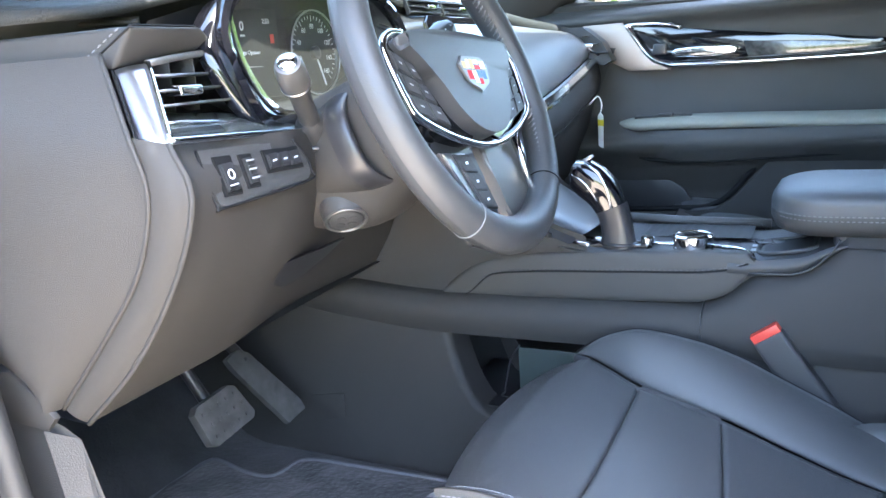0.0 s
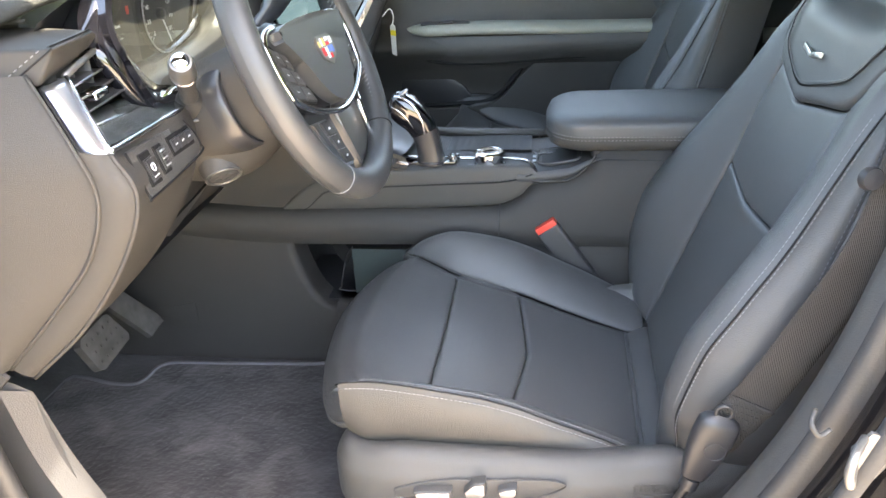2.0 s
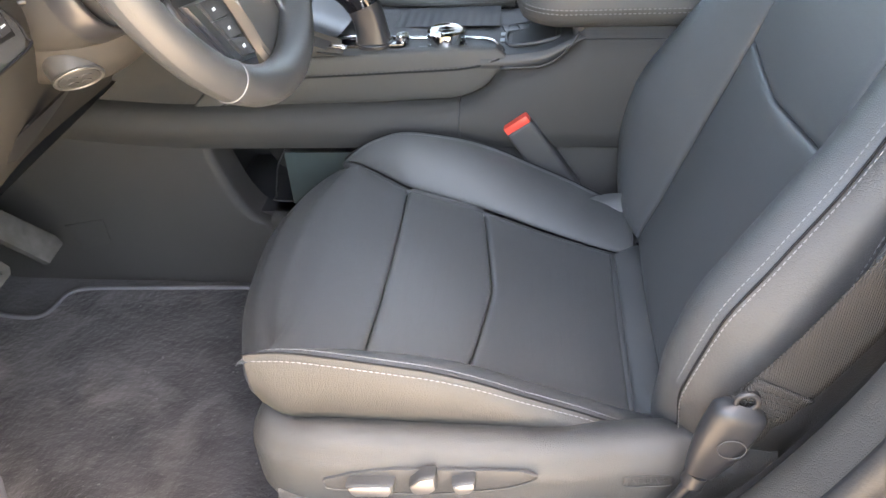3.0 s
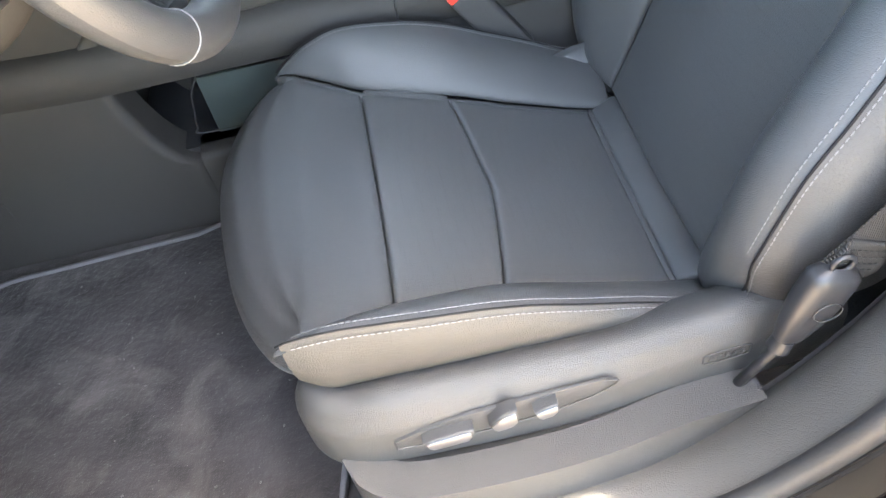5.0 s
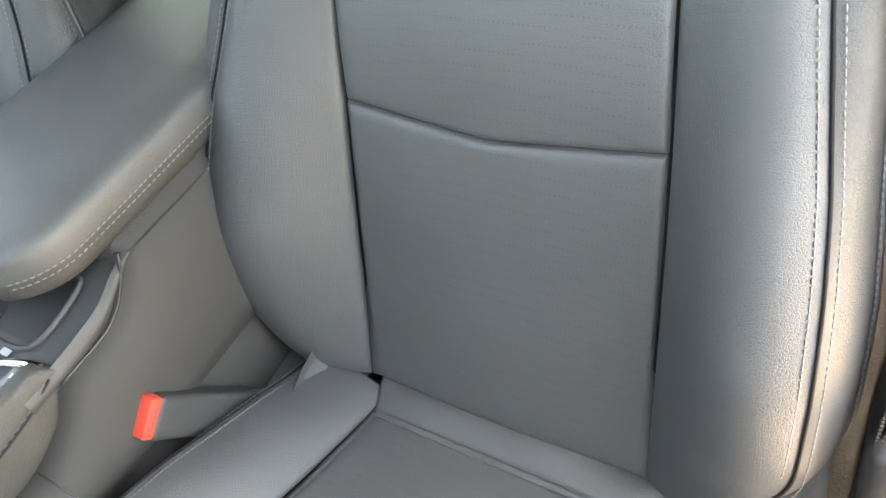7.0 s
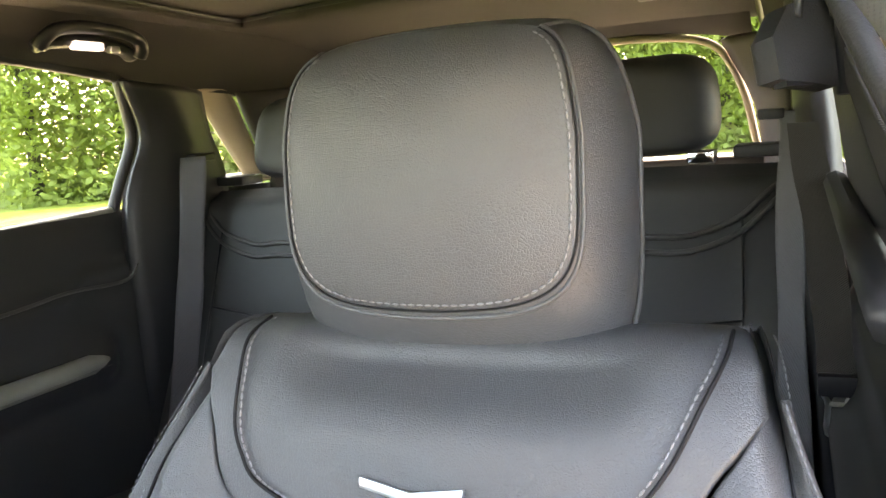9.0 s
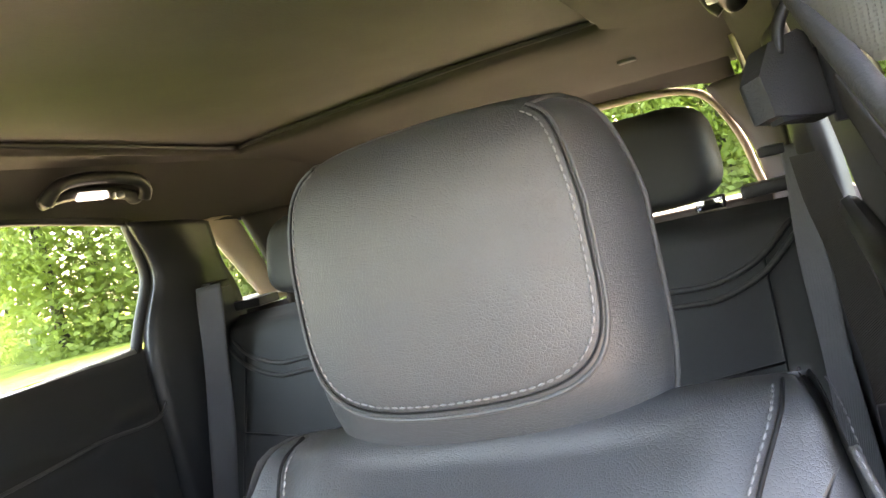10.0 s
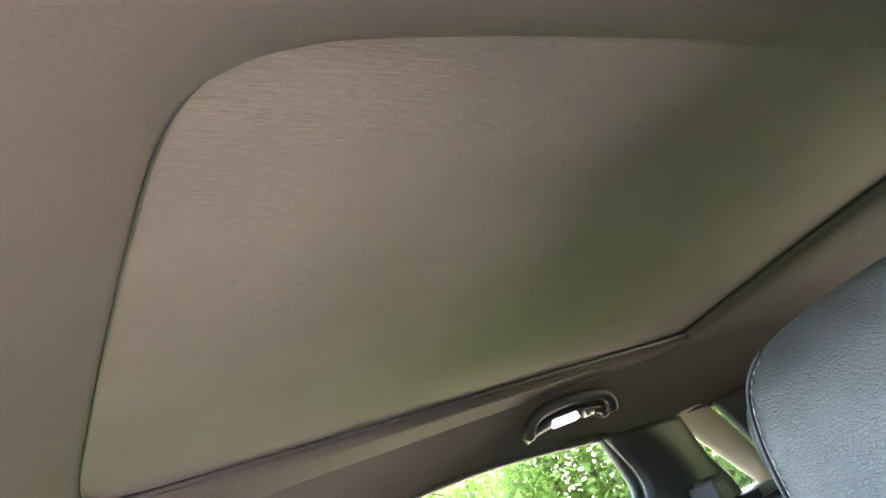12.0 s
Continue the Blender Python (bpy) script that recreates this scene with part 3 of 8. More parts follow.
        line = [(-0.208 + 0.38 * i / 40, sg * (ridge_y(-0.208 + 0.38 * i / 40, sg) + 0.001), lerp_table(RIDGE if sg > 0 else RIDGE_O, -0.208 + 0.38 * i / 40) + 0.0004) for i in range(41)]
        part("piping", tube_mesh(line, 0.0010, 6), SEAM, seat)
    part("seam_welt", tube_mesh([(0.157, -0.142 + 0.284 * i / 20, lerp_table(MID_Z, 0.156) - 0.0058) for i in range(21)], 0.0066, 8), LEATHER, seat)
    # piping round the front lip
    lip = []
    for i in range(41):
        k = i / 20 - 1
        lip.append(front(0.93, (k + 1) / 2) + Vector((-0.0015, 0, 0)))
    part("piping", tube_mesh(lip, 0.0018, 6), THREAD_DARK, seat)
    # leather gusset between the inner bolster and the back
    part("cushion_gusset", quad_strip([(0.118, 0.200, 0.352), (0.145, 0.204, 0.360), (0.176, 0.207, 0.362)], [(0.130, 0.196, 0.330), (0.155, 0.198, 0.334), (0.182, 0.199, 0.336)], 4, 5, (0, 0.004, 0)), LEATHER, seat)
    # closing piece under the leather
    part("cushion_base", box_mesh((-0.20, -0.19, 0.235), (0.2, 0.19, 0.30), 0.02, 3), PLASTIC_DARK, seat)

    # back: two middle panels, yoke, bolsters, side walls, rear shell
    def low(s, t):
        k = 2 * t - 1
        w0 = -0.02
        w1 = chevron_back(k * 0.133)
        w = w0 + (w1 - w0) * s
        y = k * lerp_table(MID_SEAM, w)
        return back_point(w, y, back_n(w, y))
    part("back_lower_panel", quilt(low, 60, 60, 0.004, 0.05), LEATHER_PERF, seat, "perforated leather panel")

    def up(s, t):
        k = 2 * t - 1
        w0, w1 = chevron_back(k * 0.133), yoke_low(k * 0.1265)
        w = w0 + (w1 - w0) * s
        y = k * lerp_table(MID_SEAM, w)
        return back_point(w, y, back_n(w, y) + 0.004 * math.sin(math.pi * s))
    part("back_upper_panel", quilt(up, 50, 60, 0.004, 0.07), LEATHER_PERF, seat, "perforated leather panel")

    def yoke(s, t):
        k = 2 * t - 1
        w0 = yoke_low(k * 0.186)
        w = w0 + (0.585 - w0) * s
        y = k * (0.186 - 0.012 * s)
        n = back_n(min(w, 0.54), y * 0.82) + 0.008 * (1 - 0.7 * k * k)
        return over_top(w, y, n)
    part("back_yoke", quilt(yoke, 60, 60, 0.006, 0.06, "lrb"), LEATHER, seat)
    inset = [(0.162, 0.562), (0.160, 0.540), (0.150, 0.515), (0.136, 0.484), (0.122, 0.464), (0.105, 0.449), (0.060, 0.435), (0.0, 0.4225)]
    inset += [(-a, b) for a, b in inset[-2::-1]]
    line = spline([over_top(b, a, back_n(min(b, 0.54), a * 0.82) + 0.0110 - 0.0056 * (a / 0.186) ** 2) for a, b in inset], 12)
    part("stitching", stitch_mesh(line, 0.0042, 0.0014, 0.0008), THREAD, seat, "light grey topstitching")
    mid_ = line[len(line) // 2]
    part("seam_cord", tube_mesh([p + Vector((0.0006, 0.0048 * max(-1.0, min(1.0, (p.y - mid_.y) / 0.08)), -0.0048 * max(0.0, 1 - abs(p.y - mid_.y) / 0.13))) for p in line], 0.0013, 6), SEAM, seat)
    # winged metal badge on the yoke
    for sg in (1, -1):
        pts = [(0.0, -0.0030), (sg * 0.0325, 0.0025), (sg * 0.0325, 0.0085), (0.0, 0.0030)]
        o = back_point(0.4525, 0, 0.0150)
        part("badge_wing", prism_mesh(pts if sg > 0 else pts[::-1], o, (0, 1, 0), (0.341, 0, 0.94), -0.003, 0.0006), STEEL, seat, "small chrome chevron badge")

    for sg in (1, -1):
        def side(s, t, sg=sg):
            w = -0.02 + 0.605 * s
            ys = lerp_table(MID_SEAM, w)
            yp = pipe_y(w, sg)
            y = ys + (yp - ys) * t
            return over_top(w, sg * y, back_n(w, sg * y))
        part("back_bolster", quilt(side if sg > 0 else (lambda s, t, f=side: f(s, 1 - t)), 80, 34, 0.004, 0.10, "lr" + ("b" if sg > 0 else "t")),
             LEATHER, seat, "inner side bolster" if sg > 0 else "outer side bolster")

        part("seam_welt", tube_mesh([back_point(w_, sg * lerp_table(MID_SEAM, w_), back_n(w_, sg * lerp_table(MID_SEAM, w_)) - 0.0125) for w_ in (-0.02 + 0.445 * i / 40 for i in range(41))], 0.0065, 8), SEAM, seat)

        def flank(s, t, sg=sg):
            w = -0.025 + 0.61 * s
            yp, hw, pn = pipe_y(w, sg), half_w(w, sg), lerp_table(PIPE_N, w)
            a = t * 1.15
            y = yp + (hw - yp) * math.sin(min(1, a) * math.pi / 2)
            n = pn + (0.012 - pn) * t - 0.02 * t * t
            low = 0.03 * smooth01((0.02 - w) / 0.04)
            return over_top(w, sg * (y - low * t), n)
        part("back_flank", grid_mesh(flank, 60, 10), LEATHER_SIDE, seat)

        def shell_side(s, t, sg=sg):
            w = -0.025 + 0.61 * s
            hw = half_w(w, sg)
            return over_top(w, sg * (hw - 0.012 * t * t - 0.03 * smooth01((0.02 - w) / 0.04)), -0.010 - 0.075 * t)
        part("back_side_wall", grid_mesh(shell_side, 60, 6), LEATHER_SIDE, seat)
        pipe = [over_top(-0.005 + 0.58 * i / 70, sg * (pipe_y(-0.005 + 0.58 * i / 70, sg) + 0.001), lerp_table(PIPE_N, -0.005 + 0.58 * i / 70) + 0.001) for i in range(71)]
        part("piping", tube_mesh(pipe, 0.0012, 6), SEAM, seat)
        for off, dn in ((-0.007, 0.0035), (0.006, -0.001)):
            part("stitching", stitch_mesh([p + Vector((-0.0008 - dn * 0.5, sg * off, dn)) for p in pipe]), THREAD, seat, "light grey topstitching")
        rear_line = [back_point(0.02 + 0.5 * i / 50, sg * (half_w(0.02 + 0.5 * i / 50, sg) + 0.001), -0.009) for i in range(51)]
        part("piping", tube_mesh(rear_line, 0.0025, 6), LEATHER_SIDE, seat)
        part("stitching", stitch_mesh([p + Vector((-0.006, sg * 0.0006, 0.002)) for p in rear_line], 0.0035, 0.002, 0.0005), THREAD_DARK, seat)

    def shell(s, t):
        w = -0.03 + 0.59 * s
        k = 2 * t - 1
        hw = lerp_table(HALF_W, min(w, 0.55)) - 0.012
        return back_point(w, k * hw, -0.085 - 0.02 * (1 - k ** 4) * math.sin(math.pi * s) - 0.0)
    part("back_shell", grid_mesh(shell, 20, 14), PLASTIC_DARK, seat)

    # plastic side shield with switches on the door side
    for sg in (-1, 1):
        plan = spline([(-0.195, 0.150, 0), (-0.214, 0.178, 0), (-0.223, 0.200, 0), (-0.216, 0.228, 0), (-0.192, 0.250, 0), (-0.150, 0.262, 0), (-0.08, 0.265, 0), (0.0, 0.266, 0), (0.10, 0.266, 0), (0.20, 0.263, 0), (0.265, 0.256, 0)], 10)
        SEC = [(0.062, -0.024, 0), (0.050, -0.012, 0), (0.034, -0.003, 0), (0.022, -0.002, 0), (0.012, -0.008, 0), (0.006, -0.018, 0), (0.001, -0.030, 0), (0.0, -0.045, 0), (0.0, -0.078, 0), (0.002, -0.086, 0), (0.012, -0.093, 0), (0.034, -0.095, 0)]
        sec_ = spline([(p[0], p[1], 0) for p in SEC], 4)

        def shield(s, t, sg=sg, plan=plan, sec_=sec_):
            i = round(s * (len(plan) - 1))
            p, tg = plan[i], (plan[min(i + 1, len(plan) - 1)] - plan[max(0, i - 1)]).normalized()
            q = sec_[round(t * (len(sec_) - 1))]
            top = 0.366 + 0.008 * smooth01((p.x + 0.19) / 0.06) + 0.012 * smooth01((p.x - 0.06) / 0.12) - (0.060 if sg > 0 else 0.0)
            y = p.y - 0.009 - tg.x * q.x - (0.018 if sg > 0 else 0.0)
            return Vector((p.x + tg.y * q.x, sg * y, top + q.y))
        part("side_shield", grid_mesh(shield, len(plan), len(sec_)), SHIELD, seat, "textured plastic side shield")
        # lower rail cover
        ro = 0.018 if sg > 0 else -0.002
        rail = [(a_, sg * (b_ - ro - 0.006), c_ + 0.006 + 0.012 * smooth01((a_ - 0.03) / 0.06)) for a_, b_, c_ in ((-0.165, 0.235, 0.272), (-0.152, 0.260, 0.273), (-0.12, 0.271, 0.274), (-0.04, 0.274, 0.275), (0.04, 0.272, 0.279), (0.11, 0.268, 0.284), (0.18, 0.264, 0.287))]
        sec = [(-0.030, 0.016), (0.006, 0.014), (0.016, 0.006), (0.017, -0.036), (0.008, -0.050), (-0.030, -0.050)]
        part("rail_cover", sweep_mesh(spline(rail, 6), [(-a * sg * -1, b) for a, b in sec]), SHIELD, seat)
    # recessed switch plate and its three switches (door side)
    pl = [(-0.138, 0.330), (-0.112, 0.341), (-0.07, 0.350), (0.0, 0.354), (0.048, 0.356), (0.060, 0.350), (0.040, 0.336), (0.0, 0.325), (-0.06, 0.318), (-0.13, 0.319), (-0.137, 0.323)]
    part("switch_plate", prism_mesh(pl, (0, -0.2545, 0), (1, 0, 0), (0, 0, 1), 0.0035, 0.0015), PLASTIC, seat)
    part("switch_plate_edge", tube_mesh(spline([(a, -0.2585, b) for a, b in pl[4:] + pl[:1]], 6), 0.0009, 6), PLASTIC, seat)
    for (x0, x1, z0, z1, sh) in ((-0.112, -0.070, 0.324, 0.342, 0.004), (-0.053, -0.033, 0.330, 0.358, 0.010), (-0.014, 0.003, 0.334, 0.353, 0.007)):
        o = [(x0, z0 + 0.004), (x0 + 0.004, z0), (x1 - 0.002, z0 + 0.003), (x1 + sh * 0.4, z0 + 0.010), (x1 + sh * 0.3, z1), (x0 + sh, z1 - 0.003), (x0 - 0.002, z0 + 0.012)]
        sw = part("switch", prism_mesh(o, (0, -0.2565, 0), (1, 0, 0), (0, 0, 1), 0.013, 0.003, 3), PLASTIC, seat, "power seat switch")
        cx, cz = (x0 + x1) / 2, (z0 + z1) / 2
        o2 = [(cx + (a - cx) * 0.86, cz + (b - cz) * 0.80) for a, b in o]
        part("switch_face", prism_mesh(o2, (0, -0.2690, 0), (1, 0, 0), (0, 0, 1), 0.0018, 0.0008), SILVER, sw, "satin silver face")
    # moulded airbag tag
    tag = [(0.138, 0.352), (0.172, 0.356), (0.175, 0.362), (0.172, 0.370), (0.138, 0.366), (0.135, 0.359)]
    part("airbag_tag", tube_mesh(spline([(a, -0.2572, b - 0.010) for a, b in tag], 4, True), 0.0007, 5, True), PLASTIC, seat)
    letters = bpy.data.curves.new("airbag_text", "FONT")
    letters.body, letters.size, letters.extrude = "AIRBAG", 0.0095, 0.0004
    letters.align_x, letters.align_y = "CENTER", "CENTER"
    lt = bpy.data.objects.new("tmp", letters)
    me = lt.to_mesh().copy()
    me.transform(Matrix(((1, 0, 0, 0.155), (0, 0, -1, -0.2573), (0, 1, 0, 0.351), (0, 0, 0, 1))) @ pose(0, 0, 0, 0, 0, 6))
    bpy.data.objects.remove(lt)
    part("airbag_text", me, PLASTIC, seat, "moulded lettering")

    # headrest on its posts
    hr = part("headrest_shell", grid_mesh(head_side, 120, 30, True), LEATHER, seat, "padded leather headrest")
    part("headrest_front", quilt(head_front, 50, 50, 0.0010, 0.05, "lbt", groove=0.001, lip=0.002), LEATHER, hr)
    part("headrest_rear", grid_mesh(head_rear, 16, 20), LEATHER_SIDE, hr)

    def rim_path(d, k, a0=48.0):
        arc = [head_point(math.cos(a), math.sin(a), d, k) for a in (radians(180 - a0 + (180 + 2 * a0) * i / 160) for i in range(161))]
        up = [[head_point(math.cos(radians(a)), math.sin(radians(a)), q, k + 0.002) for q in (d + 0.07 * i / 12 for i in range(1, 13))] for a in (180 - a0, a0)]
        return up[0][::-1] + arc + up[1]
    part("stitching", stitch_mesh([p + HEAD_N * 0.0016 for p in rim_path(0.0, 0.955)], 0.0040, 0.0016, 0.0007), THREAD, hr, "light grey topstitching")
    part("piping", tube_mesh(rim_path(0.002, 1.006), 0.0016, 6), LEATHER, hr)
    part("seam", tube_mesh(rim_path(0.0, 0.994), 0.0007, 6), SEAM, hr)
    ring = [head_point(math.cos(a), math.sin(a), 0.058, 1.010) for a in (2 * math.pi * i / 120 for i in range(120))]
    part("piping", tube_mesh(ring, 0.0018, 6, True), LEATHER_SIDE, hr)
    ring = [head_point(math.cos(a), math.sin(a), 0.062, 1.004) for a in (2 * math.pi * i / 120 for i in range(120))]
    part("seam", tube_mesh(ring, 0.0014, 6, True), SEAM, hr)
    for y in (-0.055, 0.085):
        part("post", tube_mesh([(0.470, y, 0.90), (0.440, y, 0.80)], 0.006, 12), CHROME, hr, "steel headrest post")
    return seat


# headrest: rounded block, leaning back; (ca, sa) give the direction round its face
HEAD_O = Vector((0.390, 0.026, 0.960))
HEAD_U = Vector((0.10, 0, 0.995)).normalized()
HEAD_N = Vector((-HEAD_U.z, 0, HEAD_U.x))


def head_point(ca, sa, d, k=1.0):
    """Point at depth d behind the face rim; k scales the outline."""
    p = 7.0 if sa > 0 else 5.2
    r = 1.0 / ((abs(ca) ** p + abs(sa) ** p) ** (1 / p))
    grow = math.sin(min(1.0, d / 0.058) * math.pi / 2)
    shrink = smooth01((d - 0.058) / 0.055)
    v, h = sa * r * k, ca * r * k
    hw = 0.0975 + 0.0220 * grow - 0.016 * shrink
    hh = (0.066 + 0.008 * grow if v > 0 else 0.091 + 0.056 * grow) - 0.014 * shrink
    taper = 1.0 - (0.115 + 0.055 * grow) * max(0.0, v) ** 1.4
    sag = 0.009 * (1 - min(1, h * h)) * min(0.0, v) + 0.004 * (1 - min(1, h * h)) * max(0.0, v)
    back = d + 0.016 * max(0.0, v) ** 4 * (1 - grow) + 0.006 * max(0.0, -v) ** 3 + 0.008 * h * h
    return HEAD_O + Vector((0, h * hw * taper, 0)) + HEAD_U * (v * hh + sag) - HEAD_N * back


def head_front(s, t):
    a, b = 2 * s - 1, 2 * t - 1
    # square to rounded square
    m = max(abs(a), abs(b))
    if m < 1e-6:
        return head_point(0.0, 1e-6, 0.0, 0.0) + HEAD_N * 0.010
    ang = math.atan2(a, b)
    c, si = math.cos(ang), math.sin(ang)
    return head_point(c, si, 0.0, m) + HEAD_N * 0.010 * (1 - m ** 2)


def head_side(s, t):
    a = -2 * math.pi * s
    return head_point(math.cos(a), math.sin(a), 0.125 * t, 1.0)


def head_rear(s, t):
    a, b = 2 * s - 1, 2 * t - 1
    m = max(abs(a), abs(b))
    ang = math.atan2(a, b)
    return head_point(math.cos(ang), math.sin(ang), 0.125, m)


driver_seat = build_seat()
driver_seat["label"] = "dark grey leather driver's seat with light stitching"
passenger_seat = copy_thing(driver_seat, Matrix.Translation((-0.005, YM + 0.036, 0.028)) @ Matrix.Diagonal((1, -1, 1, 1)))
passenger_seat["label"] = "dark grey leather passenger seat beside the console"

# ---- ground and surroundings ----
def lawn(s, t):
    """Level lawn that rises gently far ahead of the car."""
    a, r = 2 * math.pi * s, 1800 * t ** 3
    ahead = smooth01((abs(math.degrees(a) - 150) - 100) / -30)
    return Vector((r * math.cos(a), r * math.sin(a), -0.32 + 3.4 * smooth01((r - 60) / 140) * ahead))


ground = tagged(part("ground", grid_mesh(lawn, 90, 40, True), GRASS), "sunlit mown grass reaching the trees", "ground", kind="structure")
tagged(part("pavement", box_mesh((-9, -14, -0.5), (9, 2.6, -0.312), 0.004), CONCRETE), "pale sunlit concrete parking apron", "pavement", kind="structure")

# ---- cabin shell ----
Y0, Y1 = -0.345, YM + 0.345       # inner faces of the body sides at sill height


def floor_z(x):
    return 0.150 + 0.33 * smooth01((-x - 0.80) / 0.34) ** 1.3 + 0.02 * smooth01((x + 0.25) / 0.2)


floor = tagged(thick(part("floor", grid_mesh(lambda s, t: Vector((-1.15 + 3.25 * s, Y0 - 0.01 + (Y1 - Y0 + 0.02) * t, floor_z(-1.15 + 3.25 * s))), 90, 12), CARPET), 0.02),
               "black carpeted cabin floor", "floor", kind="structure")

# ceiling with a long roof-glass opening closed by a cloth shade
def roof_z(x, y):
    k = (y - YC) / 0.50
    return 1.214 - 0.014 * k * k - 0.035 * smooth01((0.15 - x) / 0.4) - 0.040 * smooth01((x - 1.35) / 0.5)


OPEN = [(0.138, 0.50), (0.136, 0.31), (0.136, 0.20), (0.138, 0.130), (0.146, 0.092), (0.161, 0.070), (0.187, 0.054), (0.24, 0.046), (0.42, 0.043), (0.80, 0.050), (1.15, 0.056), (1.235, 0.060), (1.262, 0.085),
        (1.265, 0.30), (1.272, 0.68), (1.268, 0.795), (1.235, 0.822), (0.94, 0.798), (0.75, 0.785), (0.45, 0.762), (0.23, 0.742), (0.17, 0.72), (0.143, 0.66)]


def ring_ceiling():
    """Ceiling sheet between the outer edge of the roof and the opening."""
    inner = spline([(a, b, 0) for a, b in OPEN], 6, True)
    n = len(inner)
    c = Vector((0.66, YC, 0))
    rows = []
    for q in range(13):
        row = []
        for p in inner:
            d = (p - c)
            # push out to the rim of the roof
            kx = ((1.90 if d.x > 0 else -0.24) - c.x) / d.x if abs(d.x) > 1e-6 else 1e9
            ky = ((YM + 0.125 if d.y > 0 else -0.125) - c.y) / d.y if abs(d.y) > 1e-6 else 1e9
            o = c + d * min(kx, ky)
            k = q / 12
            v = p.lerp(o, k)
            z = roof_z(v.x, v.y)
            if q == 0:
                z += 0.018
            elif q == 1:
                v = p.lerp(o, 0.012)
                z = roof_z(v.x, v.y) + 0.006
            elif q == 2:
                v = p.lerp(o, 0.035)
                z = roof_z(v.x, v.y) - 0.002
            row.append(Vector((v.x, v.y, z)))
        rows.append(row)
    verts = [v for r in rows for v in r]
    faces = []
    for q in range(12):
        for i in range(n):
            j = (i + 1) % n
            faces.append((q * n + i, q * n + j, (q + 1) * n + j, (q + 1) * n + i))
    return mesh_from(verts, faces)


ceiling = tagged(part("ceiling", ring_ceiling(), FABRIC), "grey brown cloth headliner", "ceiling", kind="structure")


def shade_sheet(s, t):
    x, y = 0.06 + 1.27 * s, -0.03 + 0.885 * t
    return Vector((x, y, roof_z(x, y) + 0.020))


sr = thing("sunroof", "closed grey cloth sunroof shade in a dark seal", "sunroof")
thick(part("shade", grid_mesh(shade_sheet, 30, 24), SHADE_FABRIC, sr, "ribbed grey cloth shade"), 0.004)
# rubber lip round the opening, a wider channel at the rear and passenger side
lip = spline([(a, b, roof_z(a, b) + 0.012) for a, b in OPEN], 6, True)
part("seal", tube_mesh(lip, lambda k: 0.0018 + 0.0030 * smooth01((k - 0.40) / 0.06) * smooth01((0.93 - k) / 0.05), 8, True), RUBBER, sr, "black rubber seal")
tagged(part("roof_skin", grid_mesh(lambda s, t: Vector((-0.25 + 2.25 * s, -0.328 + (YM + 0.656) * t, 1.275 - 0.045 * abs(2 * t - 1) ** 3 - 0.035 * smooth01((0.15 + 0.25 - 2.25 * s) / 0.4) - 0.04 * smooth01((2.25 * s - 1.6) / 0.5))), 24, 20), PAINT), "black painted roof panel", "roof", kind="structure")
# small clip on the headliner
tagged(part("headliner_clip", box_mesh((1.575, 0.060, 1.186), (1.60, 0.096, 1.196), 0.003), PILLAR_FABRIC), "small pale clip on the headliner", "clip")


def side_y(side, y):
    return y if side > 0 else YM - y


def flip(pts, side):
    return [(p[0], side_y(side, p[1]), p[2]) for p in pts]


